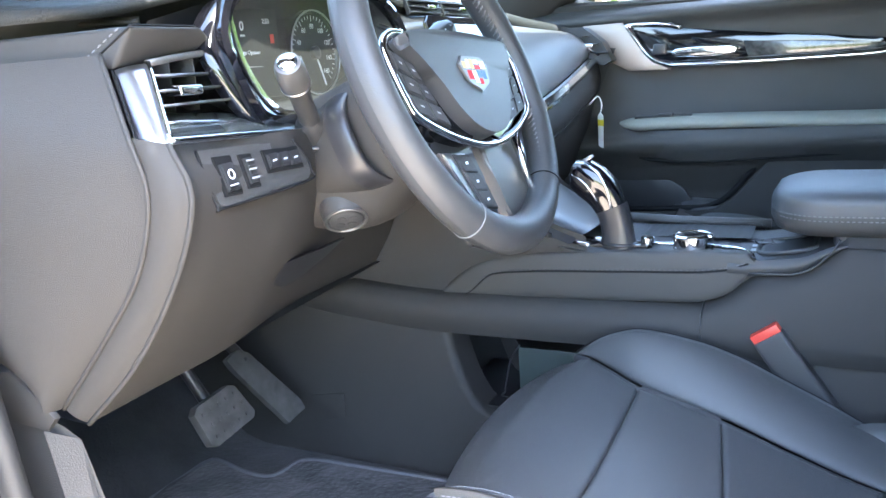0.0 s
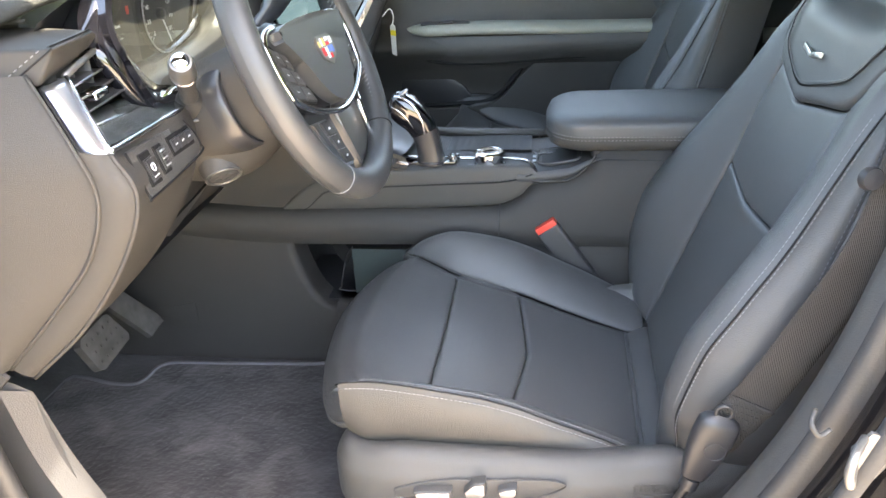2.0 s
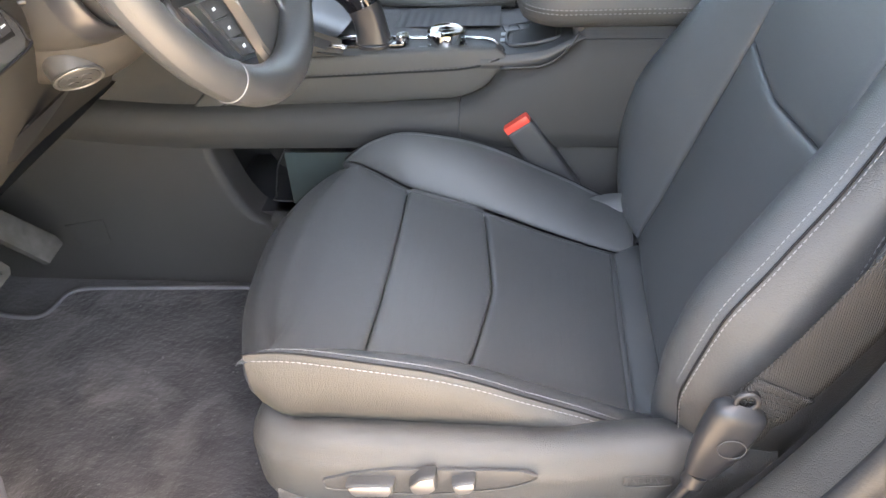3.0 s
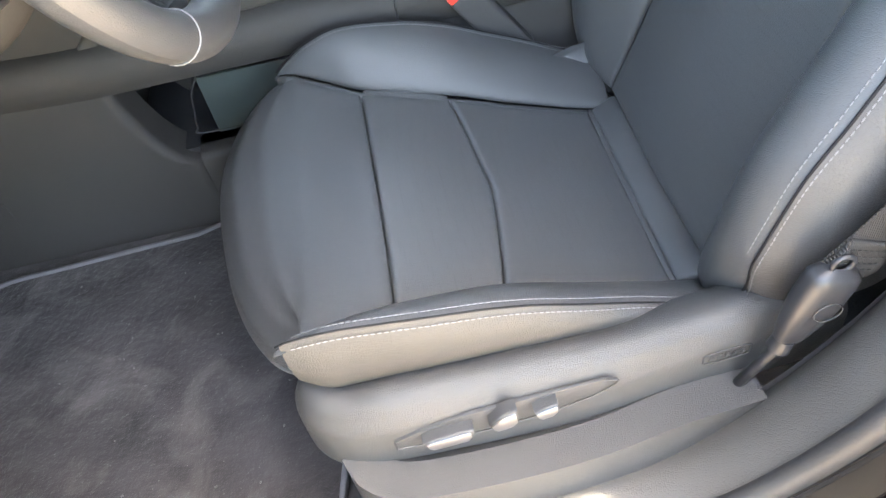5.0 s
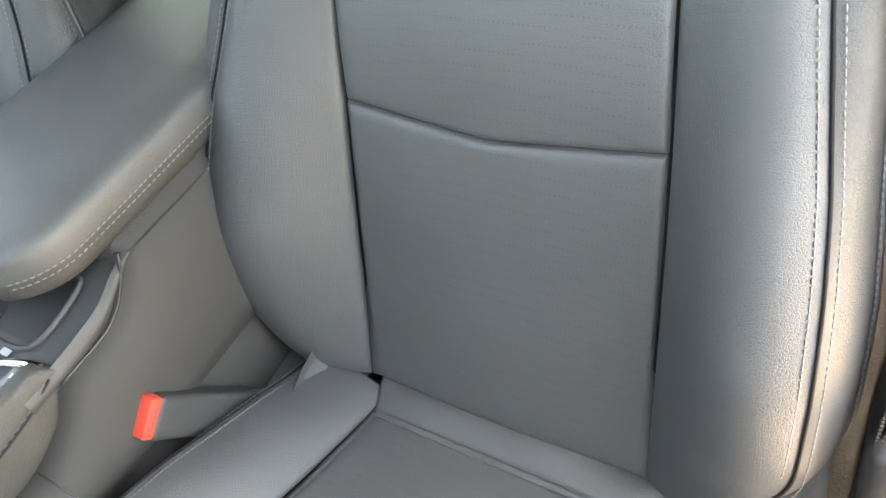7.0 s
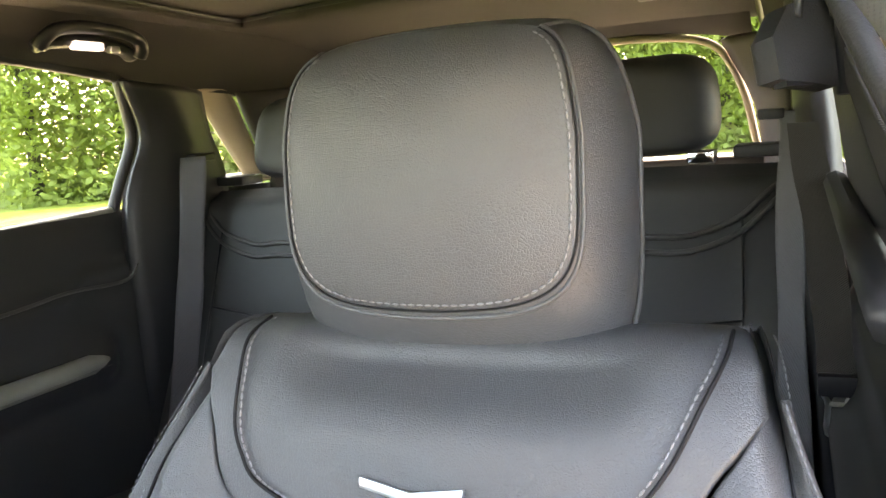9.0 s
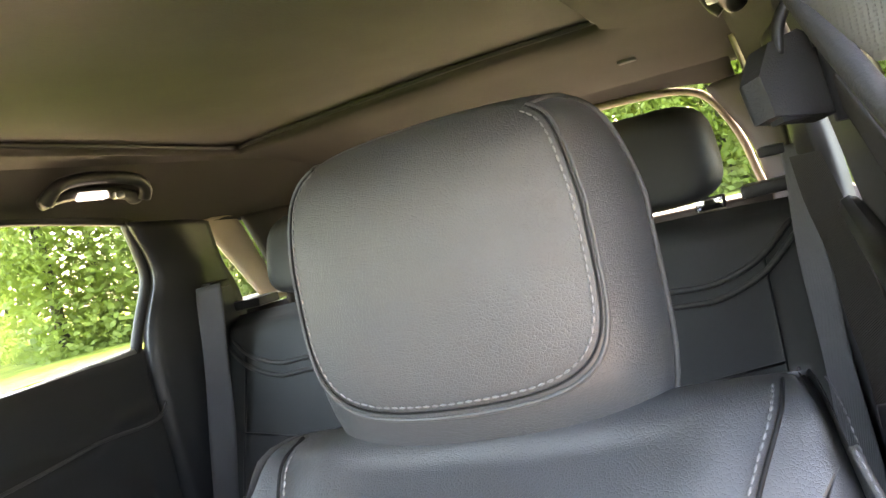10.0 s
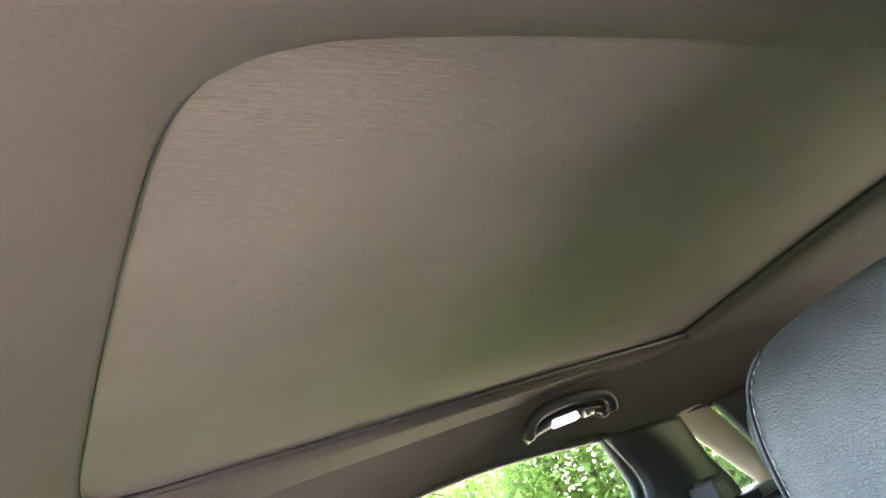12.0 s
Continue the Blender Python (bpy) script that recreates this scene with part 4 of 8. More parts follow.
# roof rails, pillars and quarter trims of both sides; the passenger side is given, the driver's mirrors it
for side, nm in ((1, "right"), (-1, "left")):
    up = flip([(x, 0.864, roof_z(x, 0.864) + 0.003) for x in (-0.25, 0.1, 0.6, 1.1, 1.5, 1.92)], side)
    dn = flip([(-0.25, 0.920, 1.060), (0.1, 0.930, 1.112), (0.6, 0.933, 1.135), (0.82, 0.933, 1.132), (1.07, 0.933, 1.100), (1.25, 0.930, 1.086), (1.45, 0.920, 1.072), (1.92, 0.83, 1.05)], side)
    ob = part("roof_rail_trim", quad_strip(up, dn[:4] + dn[5:6] + dn[7:], 8, 12, (0, 0.008 * side, -0.004)), FABRIC)
    tagged(ob, "cloth covered roof rail above the side windows", "roof rail", kind="structure")
    oa = flip([(0.56, 0.934, 1.134), (0.82, 0.934, 1.133), (1.25, 0.931, 1.087), (1.92, 0.832, 1.052)], side)
    ob_ = flip([(0.56, 1.05, 1.205), (0.82, 1.05, 1.200), (1.25, 1.05, 1.180), (1.92, 1.00, 1.150)], side)
    tagged(thick(part("roof_rail_outer", quad_strip(oa, ob_, 6, 4), RUBBER), 0.006), "dark seal above the rear side window", "roof rail", kind="structure")
    # pillar behind the front door
    pil = [[(0.30, 0.925, 1.125), (0.285, 0.99, 0.95), (0.27, 1.02, 0.75), (0.235, 1.03, 0.55), (0.20, 1.03, 0.2)],
           [(0.395, 0.922, 1.130), (0.40, 0.975, 0.95), (0.41, 0.985, 0.75), (0.43, 0.99, 0.55), (0.47, 0.99, 0.2)]]
    if side > 0:
        tagged(thick(part("pillar", quad_strip(pil[0], pil[1], 6, 8, (0, -0.022, 0)), PLASTIC), 0.03, 1), "dark plastic trimmed centre pillar", "pillar", kind="structure")
    # windscreen pillar
    e1 = flip([(-0.22, 1.046, 1.068), (-0.403, 1.046, 0.967), (-0.518, 1.046, 0.905), (-0.64, 1.056, 0.842)], side)
    e2 = flip([(-0.25, 0.90, 1.125), (-0.45, 0.945, 1.035), (-0.60, 0.975, 0.965), (-0.80, 1.015, 0.885)], side)
    tagged(thick(part("pillar", quad_strip(e1, e2, 6, 6, (0, -0.006 * side, -0.012)), FABRIC), 0.03, -1), "grey brown cloth trimmed windscreen pillar", "pillar", kind="structure")
    e0 = flip([(-0.18, 1.135, 1.200), (-0.42, 1.175, 1.075), (-0.58, 1.195, 0.988), (-0.80, 1.20, 0.89)], side)
    tagged(part("pillar_skin", quad_strip(e1, e0, 6, 4), PAINT), "black painted windscreen pillar", "pillar", kind="structure")
    # rear pillar between rear door and quarter glass
    a = flip([(1.040, 0.936, 1.108), (1.082, 0.950, 1.0), (1.030, 0.958, 0.87), (1.02, 0.958, 0.65), (1.02, 0.958, 0.25)], side)
    b = flip([(1.225, 0.935, 1.083), (1.240, 0.938, 1.0), (1.275, 0.938, 0.900), (1.27, 0.935, 0.65), (1.27, 0.935, 0.25)], side)
    tagged(thick(part("pillar", quad_strip(a, b, 8, 10, (0, -0.020 * side, 0)), PLASTIC_DARK), 0.025, 1), "dark plastic rear side pillar", "pillar", kind="structure")
    # behind the quarter glass down to the load floor
    a = flip([(1.34, 0.916, 1.083), (1.39, 0.920, 0.985), (1.432, 0.922, 0.905), (1.45, 0.92, 0.70), (1.45, 0.92, 0.25)], side)
    b = flip([(1.925, 0.775, 1.120), (1.935, 0.838, 0.99), (1.945, 0.858, 0.895), (1.95, 0.862, 0.70), (1.95, 0.862, 0.25)], side)
    tagged(thick(part("pillar", quad_strip(a, b, 8, 8, (0, 0.012 * side, 0.0)), FABRIC), 0.02, 1), "grey trimmed tailgate pillar", "pillar", kind="structure")
    a = flip([(1.262, 0.938, 0.885), (1.34, 0.935, 0.882), (1.445, 0.928, 0.880)], side)
    b = flip([(1.25, 0.92, 0.40), (1.34, 0.92, 0.40), (1.45, 0.92, 0.40)], side)
    tagged(thick(part("quarter_trim", quad_strip(a, b, 6, 5), PLASTIC_DARK), 0.02, 1), "dark plastic quarter trim panel", "trim", kind="structure")
    # frame round the quarter glass: sunlit tan painted on the passenger side only
    a = flip([(1.226, 0.946, 1.070), (1.248, 0.948, 1.072), (1.275, 0.950, 1.045), (1.325, 0.952, 0.980), (1.380, 0.952, 0.905)], side)
    b = flip([(1.232, 0.930, 1.088), (1.275, 0.928, 1.092), (1.335, 0.924, 1.080), (1.385, 0.926, 0.990), (1.432, 0.926, 0.900)], side)
    tagged(thick(part("quarter_frame", quad_strip(a, b, 5, 6, (0, -0.004 * side, 0)), BEIGE_SUNLIT if side > 0 else FABRIC), 0.006, 0), "beige trim round the quarter window, sunlight painted in" if side > 0 else "grey brown trim round the quarter window", "trim", kind="structure")
    # the ledge takes the same sun-brightened beige
    a = flip([(1.268, 0.975, 0.905), (1.34, 0.975, 0.902), (1.44, 0.970, 0.900)], side)
    b = flip([(1.268, 0.930, 0.893), (1.34, 0.926, 0.889), (1.445, 0.918, 0.885)], side)
    tagged(thick(part("quarter_ledge", quad_strip(a, b, 5, 4, (0, 0, 0.004)), BEIGE_SUNLIT), 0.008), "ledge below the quarter window, sunlight painted in", "trim", kind="structure")
    q = thing("window_" + ("1" if side > 0 else "2"), "tinted quarter window behind the rear door", "window", kind="structure")
    g = part("pane", grid_mesh(lambda s, t: Vector((1.19 + 0.28 * s, side_y(side, 0.985 - 0.035 * t), 0.87 + 0.24 * t)), 2, 2), GLASS_DARK, q)
    g.visible_shadow = False

# tailgate
win = thing("window_3", "wide tinted tailgate window", "window", kind="structure")
g = part("pane", grid_mesh(lambda s, t: Vector((2.05 - 0.10 * t, -0.16 + (YM + 0.32) * s, 0.80 + 0.37 * t)), 2, 2), GLASS_DARK, win)
g.visible_shadow = False
fr = [(1.950, -0.112, 0.845), (1.950, -0.100, 0.895), (1.942, -0.082, 0.985), (1.936, -0.050, 1.065), (1.930, -0.008, 1.115), (1.924, 0.08, 1.138), (1.920, 0.257, 1.147), (1.920, YC, 1.148)]
fr += [(a, YM - b, c) for a, b, c in fr[-2::-1]]
part("window_frame", tube_mesh(spline(fr, 6), 0.009, 8), BEIGE_SUNLIT, win, "pale beige trim round the glass")
part("window_header", grid_mesh(lambda s, t: Vector((1.78 + 0.145 * t, -0.10 + (YM + 0.20) * s, 1.182 - 0.026 * t - 0.03 * abs(2 * s - 1) ** 4 * t - 0.012 * (2 * s - 1) ** 2)), 24, 5), FABRIC, win)
part("window_sill", box_mesh((1.93, -0.18, 0.80), (2.03, YM + 0.18, 0.855), 0.015, 3), PLASTIC_DARK, win)
tagged(part("wall_tailgate", box_mesh((1.97, -0.24, -0.1), (2.10, YM + 0.24, 0.81), 0.02), PLASTIC_DARK), "inner side of the tailgate", "tailgate", kind="structure")
tagged(part("load_cover", box_mesh((1.30, -0.16, 0.79), (1.96, YM + 0.16, 0.81), 0.006), FABRIC), "dark cloth load cover", "load cover")

# windscreen and cowl
ws = thing("window_4", "clear windscreen", "window", kind="structure")
g = part("pane", grid_mesh(lambda s, t: Vector((-1.08 + 0.83 * t, -0.20 + 0.06 * t + (YM + 0.40 - 0.12 * t) * s, 0.925 + 0.245 * t + 0.03 * math.sin(math.pi * t))), 16, 12), GLASS_FRONT, ws)
part("header", box_mesh((-0.27, -0.12, 1.150), (-0.20, YM + 0.12, 1.205), 0.015, 3), FABRIC, ws)
tagged(part("cowl", box_mesh((-1.25, -0.34, 0.10), (-1.10, YM + 0.34, 0.915), 0.02), PLASTIC_DARK), "dark firewall below the windscreen", "firewall", kind="structure")
tagged(part("bonnet", grid_mesh(lambda s, t: Vector((-2.15 + 1.1 * s, -0.42 + (YM + 0.84) * t, 0.72 + 0.17 * math.sin(s * math.pi / 2) - 0.05 * (2 * t - 1) ** 4)), 20, 16), PAINT), "black painted bonnet", "bonnet", kind="structure")
tagged(part("fender", box_mesh((-2.1, -0.46, -0.1), (-0.62, -0.43, 0.74), 0.01), PAINT), "black painted front wing", "wing", kind="structure")
tagged(part("fender", box_mesh((-2.1, YM + 0.43, -0.1), (-0.62, YM + 0.46, 0.74), 0.01), PAINT), "black painted front wing", "wing", kind="structure")
tagged(part("underbody", box_mesh((-2.1, -0.44, -0.12), (2.2, YM + 0.44, -0.06), 0.01), PLASTIC_DARK), "dark underbody of the car", "underbody", kind="structure")

# ---- passenger side front door ----
DOOR_TOP = [(-0.80, 0.915), (-0.45, 0.905), (-0.18, 0.893), (0.10, 0.892), (0.30, 0.90)]


def door_y(x, z):
    """Inner face of the closed front door."""
    y = 1.000 - 0.016 * smooth01((0.80 - z) / 0.15)
    y -= 0.050 * math.exp(-((z - 0.605) / 0.045) ** 2) * smooth01((0.40 - x) / 0.12)       # arm rest swell
    y += 0.035 * smooth01((0.87 - z) / -0.04)
    y -= 0.02 * math.exp(-((z - 0.875) / 0.02) ** 2)
    y += 0.020 * smooth01((0.54 - z) / 0.06)
    return y


door_f = thing("door_1", "closed passenger door with dark trim panel", "door", kind="structure")
part("trim_panel", grid_mesh(lambda s, t: (lambda x, z: Vector((x, door_y(x, z), z)))(-0.80 + 1.10 * s, 0.16 + (lerp_table(DOOR_TOP, -0.80 + 1.10 * s) - 0.16) * t), 90, 90), VINYL_WALL, door_f)
part("outer_skin", box_mesh((-0.80, 1.065, -0.10), (0.30, 1.10, 0.90), 0.008), PAINT, door_f)
g = part("pane", grid_mesh(lambda s, t: Vector((-0.75 + 1.06 * s, 1.055 - 0.115 * t, 0.88 + 0.25 * t)), 2, 2), GLASS, door_f)
g.visible_shadow = False
part("window_ledge", sweep_mesh([(a, 1.040, b + 0.004) for a, b in DOOR_TOP], [(-0.02, -0.012), (0.018, -0.012), (0.022, 0.0), (0.012, 0.008), (-0.02, 0.008)]), SOFT, door_f)
# arm rest: padded top tilted to the cabin
def arm_pad(s, t):
    x = -0.345 + 0.61 * s
    tip = smooth01(s / 0.12)
    ang = math.pi * (1.08 * t - 0.05)
    cy, cz = 0.962 + 0.016 * (1 - tip), 0.646 + 0.003 * math.sin(5 * s)
    return Vector((x, cy - (0.022 * math.sin(ang) + 0.020 * (t - 0.5)) * tip - 0.004, cz + 0.015 * math.cos(ang) * (0.25 + 0.75 * tip)))


part("arm_rest", grid_mesh(arm_pad, 40, 14), VINYL_LIT, door_f, "padded arm rest, window light painted into its colour")
part("arm_rest_stitch", stitch_mesh([arm_pad(0.04 + 0.95 * i / 30, 0.82) + Vector((0, -0.001, 0)) for i in range(31)]), THREAD, door_f)
# sweeping bright surround of the handle, open at the rear
CH = [(-0.305, 0.857), (-0.285, 0.828), (-0.262, 0.795), (-0.245, 0.780), (-0.222, 0.770), (-0.19, 0.766), (0.0, 0.764), (0.14, 0.764), (0.18, 0.766), (0.20, 0.774), (0.222, 0.788)]
part("bright_surround", tube_mesh(spline([(a, 0.974, b) for a, b in CH], 5), 0.0075, 10, flat=0.8), CHROME, door_f, "bright surround")
part("bright_surround_top", tube_mesh(spline([(-0.302, 0.976, 0.856), (-0.23, 0.976, 0.852), (-0.19, 0.977, 0.842)], 5), 0.005, 8), CHROME, door_f)
o = [(-0.30, 0.853), (-0.20, 0.842), (0.0, 0.815), (0.16, 0.795), (0.215, 0.786), (0.18, 0.768), (-0.19, 0.768), (-0.245, 0.783)]
part("gloss_insert", prism_mesh(o, (0, 0.984, 0), (1, 0, 0), (0, 0, 1), 0.004, 0.001), PIANO, door_f, "black gloss insert")
part("wood_insert", prism_mesh([(-0.07, 0.806), (0.10, 0.793), (0.19, 0.782), (0.16, 0.772), (-0.06, 0.774)], (0, 0.980, 0), (1, 0, 0), (0, 0, 1), 0.003, 0.001), TRIM_GLOSS, door_f)
o = [(-0.212, 0.792), (-0.20, 0.800), (-0.14, 0.803), (-0.09, 0.800), (-0.076, 0.792), (-0.085, 0.782), (-0.14, 0.779), (-0.20, 0.783)]
part("door_handle", prism_mesh(o, (0, 0.974, 0), (1, 0, 0), (0, 0, 1), 0.010, 0.004, 3), CHROME, door_f, "chrome pull handle")
part("lock_button", box_mesh((-0.248, 0.970, 0.790), (-0.222, 0.984, 0.812), 0.003), SATIN, door_f)
# satin corner piece ahead of the handle
o = [(-0.40, 0.862), (-0.312, 0.862), (-0.28, 0.815), (-0.25, 0.776), (-0.21, 0.758), (-0.30, 0.760), (-0.345, 0.785), (-0.37, 0.82)]
part("corner_panel", prism_mesh(o, (0, 0.976, 0), (1, 0, 0), (0, 0, 1), 0.006, 0.003), BRONZE, door_f, "satin bronze corner panel")
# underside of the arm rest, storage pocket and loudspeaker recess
# dark cord paints the shadow line below the arm rest
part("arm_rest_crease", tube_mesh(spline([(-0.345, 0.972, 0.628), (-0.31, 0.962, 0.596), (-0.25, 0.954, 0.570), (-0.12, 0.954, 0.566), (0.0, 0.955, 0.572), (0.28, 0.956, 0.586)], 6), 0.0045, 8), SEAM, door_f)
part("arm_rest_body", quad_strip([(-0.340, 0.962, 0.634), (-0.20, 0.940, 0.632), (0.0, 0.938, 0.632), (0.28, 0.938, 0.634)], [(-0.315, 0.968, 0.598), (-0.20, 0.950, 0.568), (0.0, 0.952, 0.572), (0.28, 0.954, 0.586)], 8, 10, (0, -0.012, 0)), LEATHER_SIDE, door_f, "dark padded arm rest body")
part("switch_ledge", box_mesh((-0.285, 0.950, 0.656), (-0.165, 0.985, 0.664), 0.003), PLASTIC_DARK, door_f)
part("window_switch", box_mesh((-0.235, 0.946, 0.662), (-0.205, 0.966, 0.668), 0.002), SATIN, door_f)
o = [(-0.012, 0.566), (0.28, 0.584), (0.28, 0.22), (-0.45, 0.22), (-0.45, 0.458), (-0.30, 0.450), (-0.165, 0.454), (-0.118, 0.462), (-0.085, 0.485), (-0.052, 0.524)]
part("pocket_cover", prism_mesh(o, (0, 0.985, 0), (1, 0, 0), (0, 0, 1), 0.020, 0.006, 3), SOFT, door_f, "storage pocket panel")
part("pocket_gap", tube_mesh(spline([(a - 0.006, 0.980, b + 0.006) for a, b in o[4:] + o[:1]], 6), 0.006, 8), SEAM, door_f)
# raised dark plate whose colour stands in for the recess's shade
o = [(-0.34, 0.560), (-0.29, 0.556), (-0.243, 0.538), (-0.19, 0.503), (-0.162, 0.464), (-0.285, 0.456), (-0.36, 0.458)]
part("speaker_recess", prism_mesh(o, (0, 0.996, 0), (1, 0, 0), (0, 0, 1), 0.008, 0.004, 2), PLASTIC_DARK, door_f, "raised dark plate painting the loudspeaker recess's shade")

# ---- passenger side rear door ----
door_r = thing("door_2", "closed rear door with dark trim panel", "door", kind="structure")


def rdoor_y(x, z):
    y = 0.958 - 0.016 * smooth01((0.77 - z) / 0.05)
    y -= 0.030 * math.exp(-((z - 0.61) / 0.035) ** 2) * smooth01((0.97 - x) / 0.05)
    y += 0.02 * smooth01((0.858 - z) / -0.03)
    y -= 0.010 * math.exp(-((z - 0.735 - 0.03 * smooth01((x - 0.85) / 0.08)) / 0.010) ** 2)
    return y


# lighter plastic than the other rear door, standing in for more light
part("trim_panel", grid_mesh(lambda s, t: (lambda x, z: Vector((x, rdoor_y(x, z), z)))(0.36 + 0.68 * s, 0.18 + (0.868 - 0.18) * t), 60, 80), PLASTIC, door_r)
part("outer_skin", box_mesh((0.30, 1.045, -0.10), (1.12, 1.08, 0.865), 0.008), PAINT, door_r)
g = part("pane", grid_mesh(lambda s, t: Vector((0.34 + 0.80 * s, 1.000 - 0.055 * t, 0.85 + 0.285 * t)), 2, 2), GLASS_DARK, door_r)
g.visible_shadow = False
part("window_ledge", tube_mesh([(0.38, 0.972, 0.852), (0.7, 0.972, 0.858), (1.015, 0.972, 0.868)], 0.010, 8), VINYL_LIT, door_r, "window ledge, sunlight painted into its colour")
part("window_frame", tube_mesh(spline([(1.020, 0.972, 0.866), (1.045, 0.968, 0.92), (1.078, 0.960, 0.995), (1.066, 0.950, 1.05), (1.046, 0.940, 1.108)], 5), 0.011, 8), RUBBER, door_r)
part("window_top_frame", tube_mesh(spline([(0.40, 0.945, 1.135), (0.62, 0.942, 1.138), (0.82, 0.940, 1.133), (1.046, 0.940, 1.108)], 5), 0.009, 8), RUBBER, door_r)
for dx in (0.012, 0.028):
    part("window_seal", tube_mesh(spline([(1.082 + dx, 0.940, 0.99), (1.074 + dx, 0.934, 1.05), (1.052 + dx, 0.928, 1.102)], 5), 0.0035, 6), BEIGE_SUNLIT, door_r)
part("arm_rest", tube_mesh([(0.50 + 0.417 * i / 12, 0.925, 0.620 - 0.002 * i / 12) for i in range(13)], lambda k: 0.022 * min(1, 8 * (1.0001 - k) + 0.5), 12, flat=0.8), VINYL_LIT, door_r, "padded arm rest, window light painted into its colour")
part("arm_rest_stitch", stitch_mesh([(0.50 + 0.41 * i / 12, 0.903, 0.612) for i in range(13)]), THREAD, door_r)

part("trim_line", tube_mesh(spline([(0.42, 0.936, 0.722), (0.758, 0.936, 0.7395), (0.867, 0.936, 0.7475), (0.96, 0.935, 0.7425), (0.995, 0.934, 0.744), (1.013, 0.934, 0.752), (1.025, 0.934, 0.768)], 6), 0.0032, 8), PIPING, door_r, "raised trim line")

# ---- driver's side: sill, centre pillar and closed rear door behind it ----
EDGE = [(0.375, -0.250, 1.130), (0.372, -0.290, 1.00), (0.362, -0.345, 0.86), (0.322, -0.362, 0.71), (0.290, -0.364, 0.58), (0.252, -0.362, 0.47), (0.196, -0.358, 0.36), (0.128, -0.354, 0.285), (0.05, -0.350, 0.252),
        (-0.10, -0.348, 0.240), (-0.32, -0.348, 0.240), (-0.46, -0.350, 0.262), (-0.525, -0.354, 0.33), (-0.545, -0.358, 0.45), (-0.565, -0.36, 0.60), (-0.62, -0.36, 0.80)]
edge = spline(EDGE, 8)
frame_l = thing("door_frame", "driver's door opening with pale grey sill trim", "door frame", kind="structure")
ne = len(edge)


def inward(i):
    """Direction from the door opening towards the body, in the side plane."""
    a, b = edge[max(0, i - 1)], edge[min(ne - 1, i + 1)]
    t = (b - a).normalized()
    return Vector((t.z, 0, -t.x)) * -1


def rim(profile, mat, name, label="", i0=0, i1=None):
    i1 = ne if i1 is None else i1
    m = len(profile)
    verts, faces = [], []
    for i in range(i0, i1):
        w = inward(i)
        for (dy, dw) in profile:
            verts.append(edge[i] + Vector((0, dy, 0)) + w * dw)
    for i in range(i1 - i0 - 1):
        for k in range(m - 1):
            faces.append((i * m + k, i * m + k + 1, (i + 1) * m + k + 1, (i + 1) * m + k))
    return part(name, mesh_from(verts, faces), mat, frame_l, label)


# dy runs into the car, dw away from the opening
rim([(0.004, 0.004), (0.018, 0.001), (0.040, 0.000), (0.062, 0.006), (0.078, 0.020), (0.085, 0.05), (0.088, 0.11)], SILL_PLASTIC, "sill_trim", "pale grey moulded sill trim", 22, 92)
rim([(0.008, 0.003), (0.006, -0.006), (-0.002, -0.010), (-0.010, -0.006), (-0.012, 0.004), (-0.010, 0.02)], RUBBER, "rubber_seal", "grey rubber door seal")
rim([(-0.010, 0.012), (-0.028, 0.014), (-0.034, 0.020), (-0.075, 0.026), (-0.082, 0.040), (-0.088, 0.10)], PAINT, "painted_jamb", "black painted door jamb")
rim([(-0.046, 0.012), (-0.049, 0.006), (-0.055, 0.004), (-0.061, 0.006), (-0.064, 0.016)], RUBBER, "outer_seal", "outer rubber seal")
# lower pillar trim and inner wall behind the seat
a = [(0.345, -0.285, 1.12), (0.345, -0.30, 0.95), (0.335, -0.292, 0.72), (0.30, -0.285, 0.55), (0.235, -0.282, 0.40), (0.16, -0.280, 0.30)]
b = [(0.46, -0.262, 1.16), (0.47, -0.275, 0.95), (0.48, -0.285, 0.72), (0.50, -0.290, 0.55), (0.55, -0.290, 0.40), (0.60, -0.290, 0.22)]
part("pillar_trim", quad_strip(a, b, 6, 8, (0, 0.015, 0)), PLASTIC, frame_l, "dark plastic lower pillar trim")
part("seat_well_wall", box_mesh((-0.30, -0.300, 0.10), (0.62, -0.275, 0.205), 0.006), CARPET, frame_l)
# door catch and bolts on the pillar
part("striker_plate", prism_mesh([(0.276, 0.530), (0.294, 0.524), (0.306, 0.546), (0.302, 0.566), (0.286, 0.570), (0.274, 0.554)], (0, -0.4185, 0), (1, 0, 0), (0, 0, 1), 0.004, 0.0015), GUNMETAL, frame_l, "steel door striker")
part("striker_loop", tube_mesh(spline([(0.278, -0.420, 0.540), (0.268, -0.445, 0.538), (0.264, -0.447, 0.552), (0.268, -0.442, 0.564), (0.282, -0.420, 0.564)], 5), 0.0035, 8), GUNMETAL, frame_l)
part("hook", tube_mesh(spline([(0.247, -0.408, 0.580), (0.242, -0.418, 0.574), (0.248, -0.422, 0.566), (0.257, -0.418, 0.569)], 5), 0.0022, 8), INK, frame_l)
lab = thing("label_sticker", "white warning sticker with a yellow heading on the door pillar", "sticker")
part("sheet", prism_mesh([(0.105, 0.412), (0.150, 0.462), (0.205, 0.420), (0.155, 0.368)], (0, -0.4365, 0), (1, 0, 0), (0, 0, 1), 0.0006, 0), PAPER, lab)
part("heading", prism_mesh([(0.128, 0.437), (0.148, 0.459), (0.200, 0.419), (0.181, 0.396)], (0, -0.4372, 0), (1, 0, 0), (0, 0, 1), 0.0005, 0), YELLOW, lab)
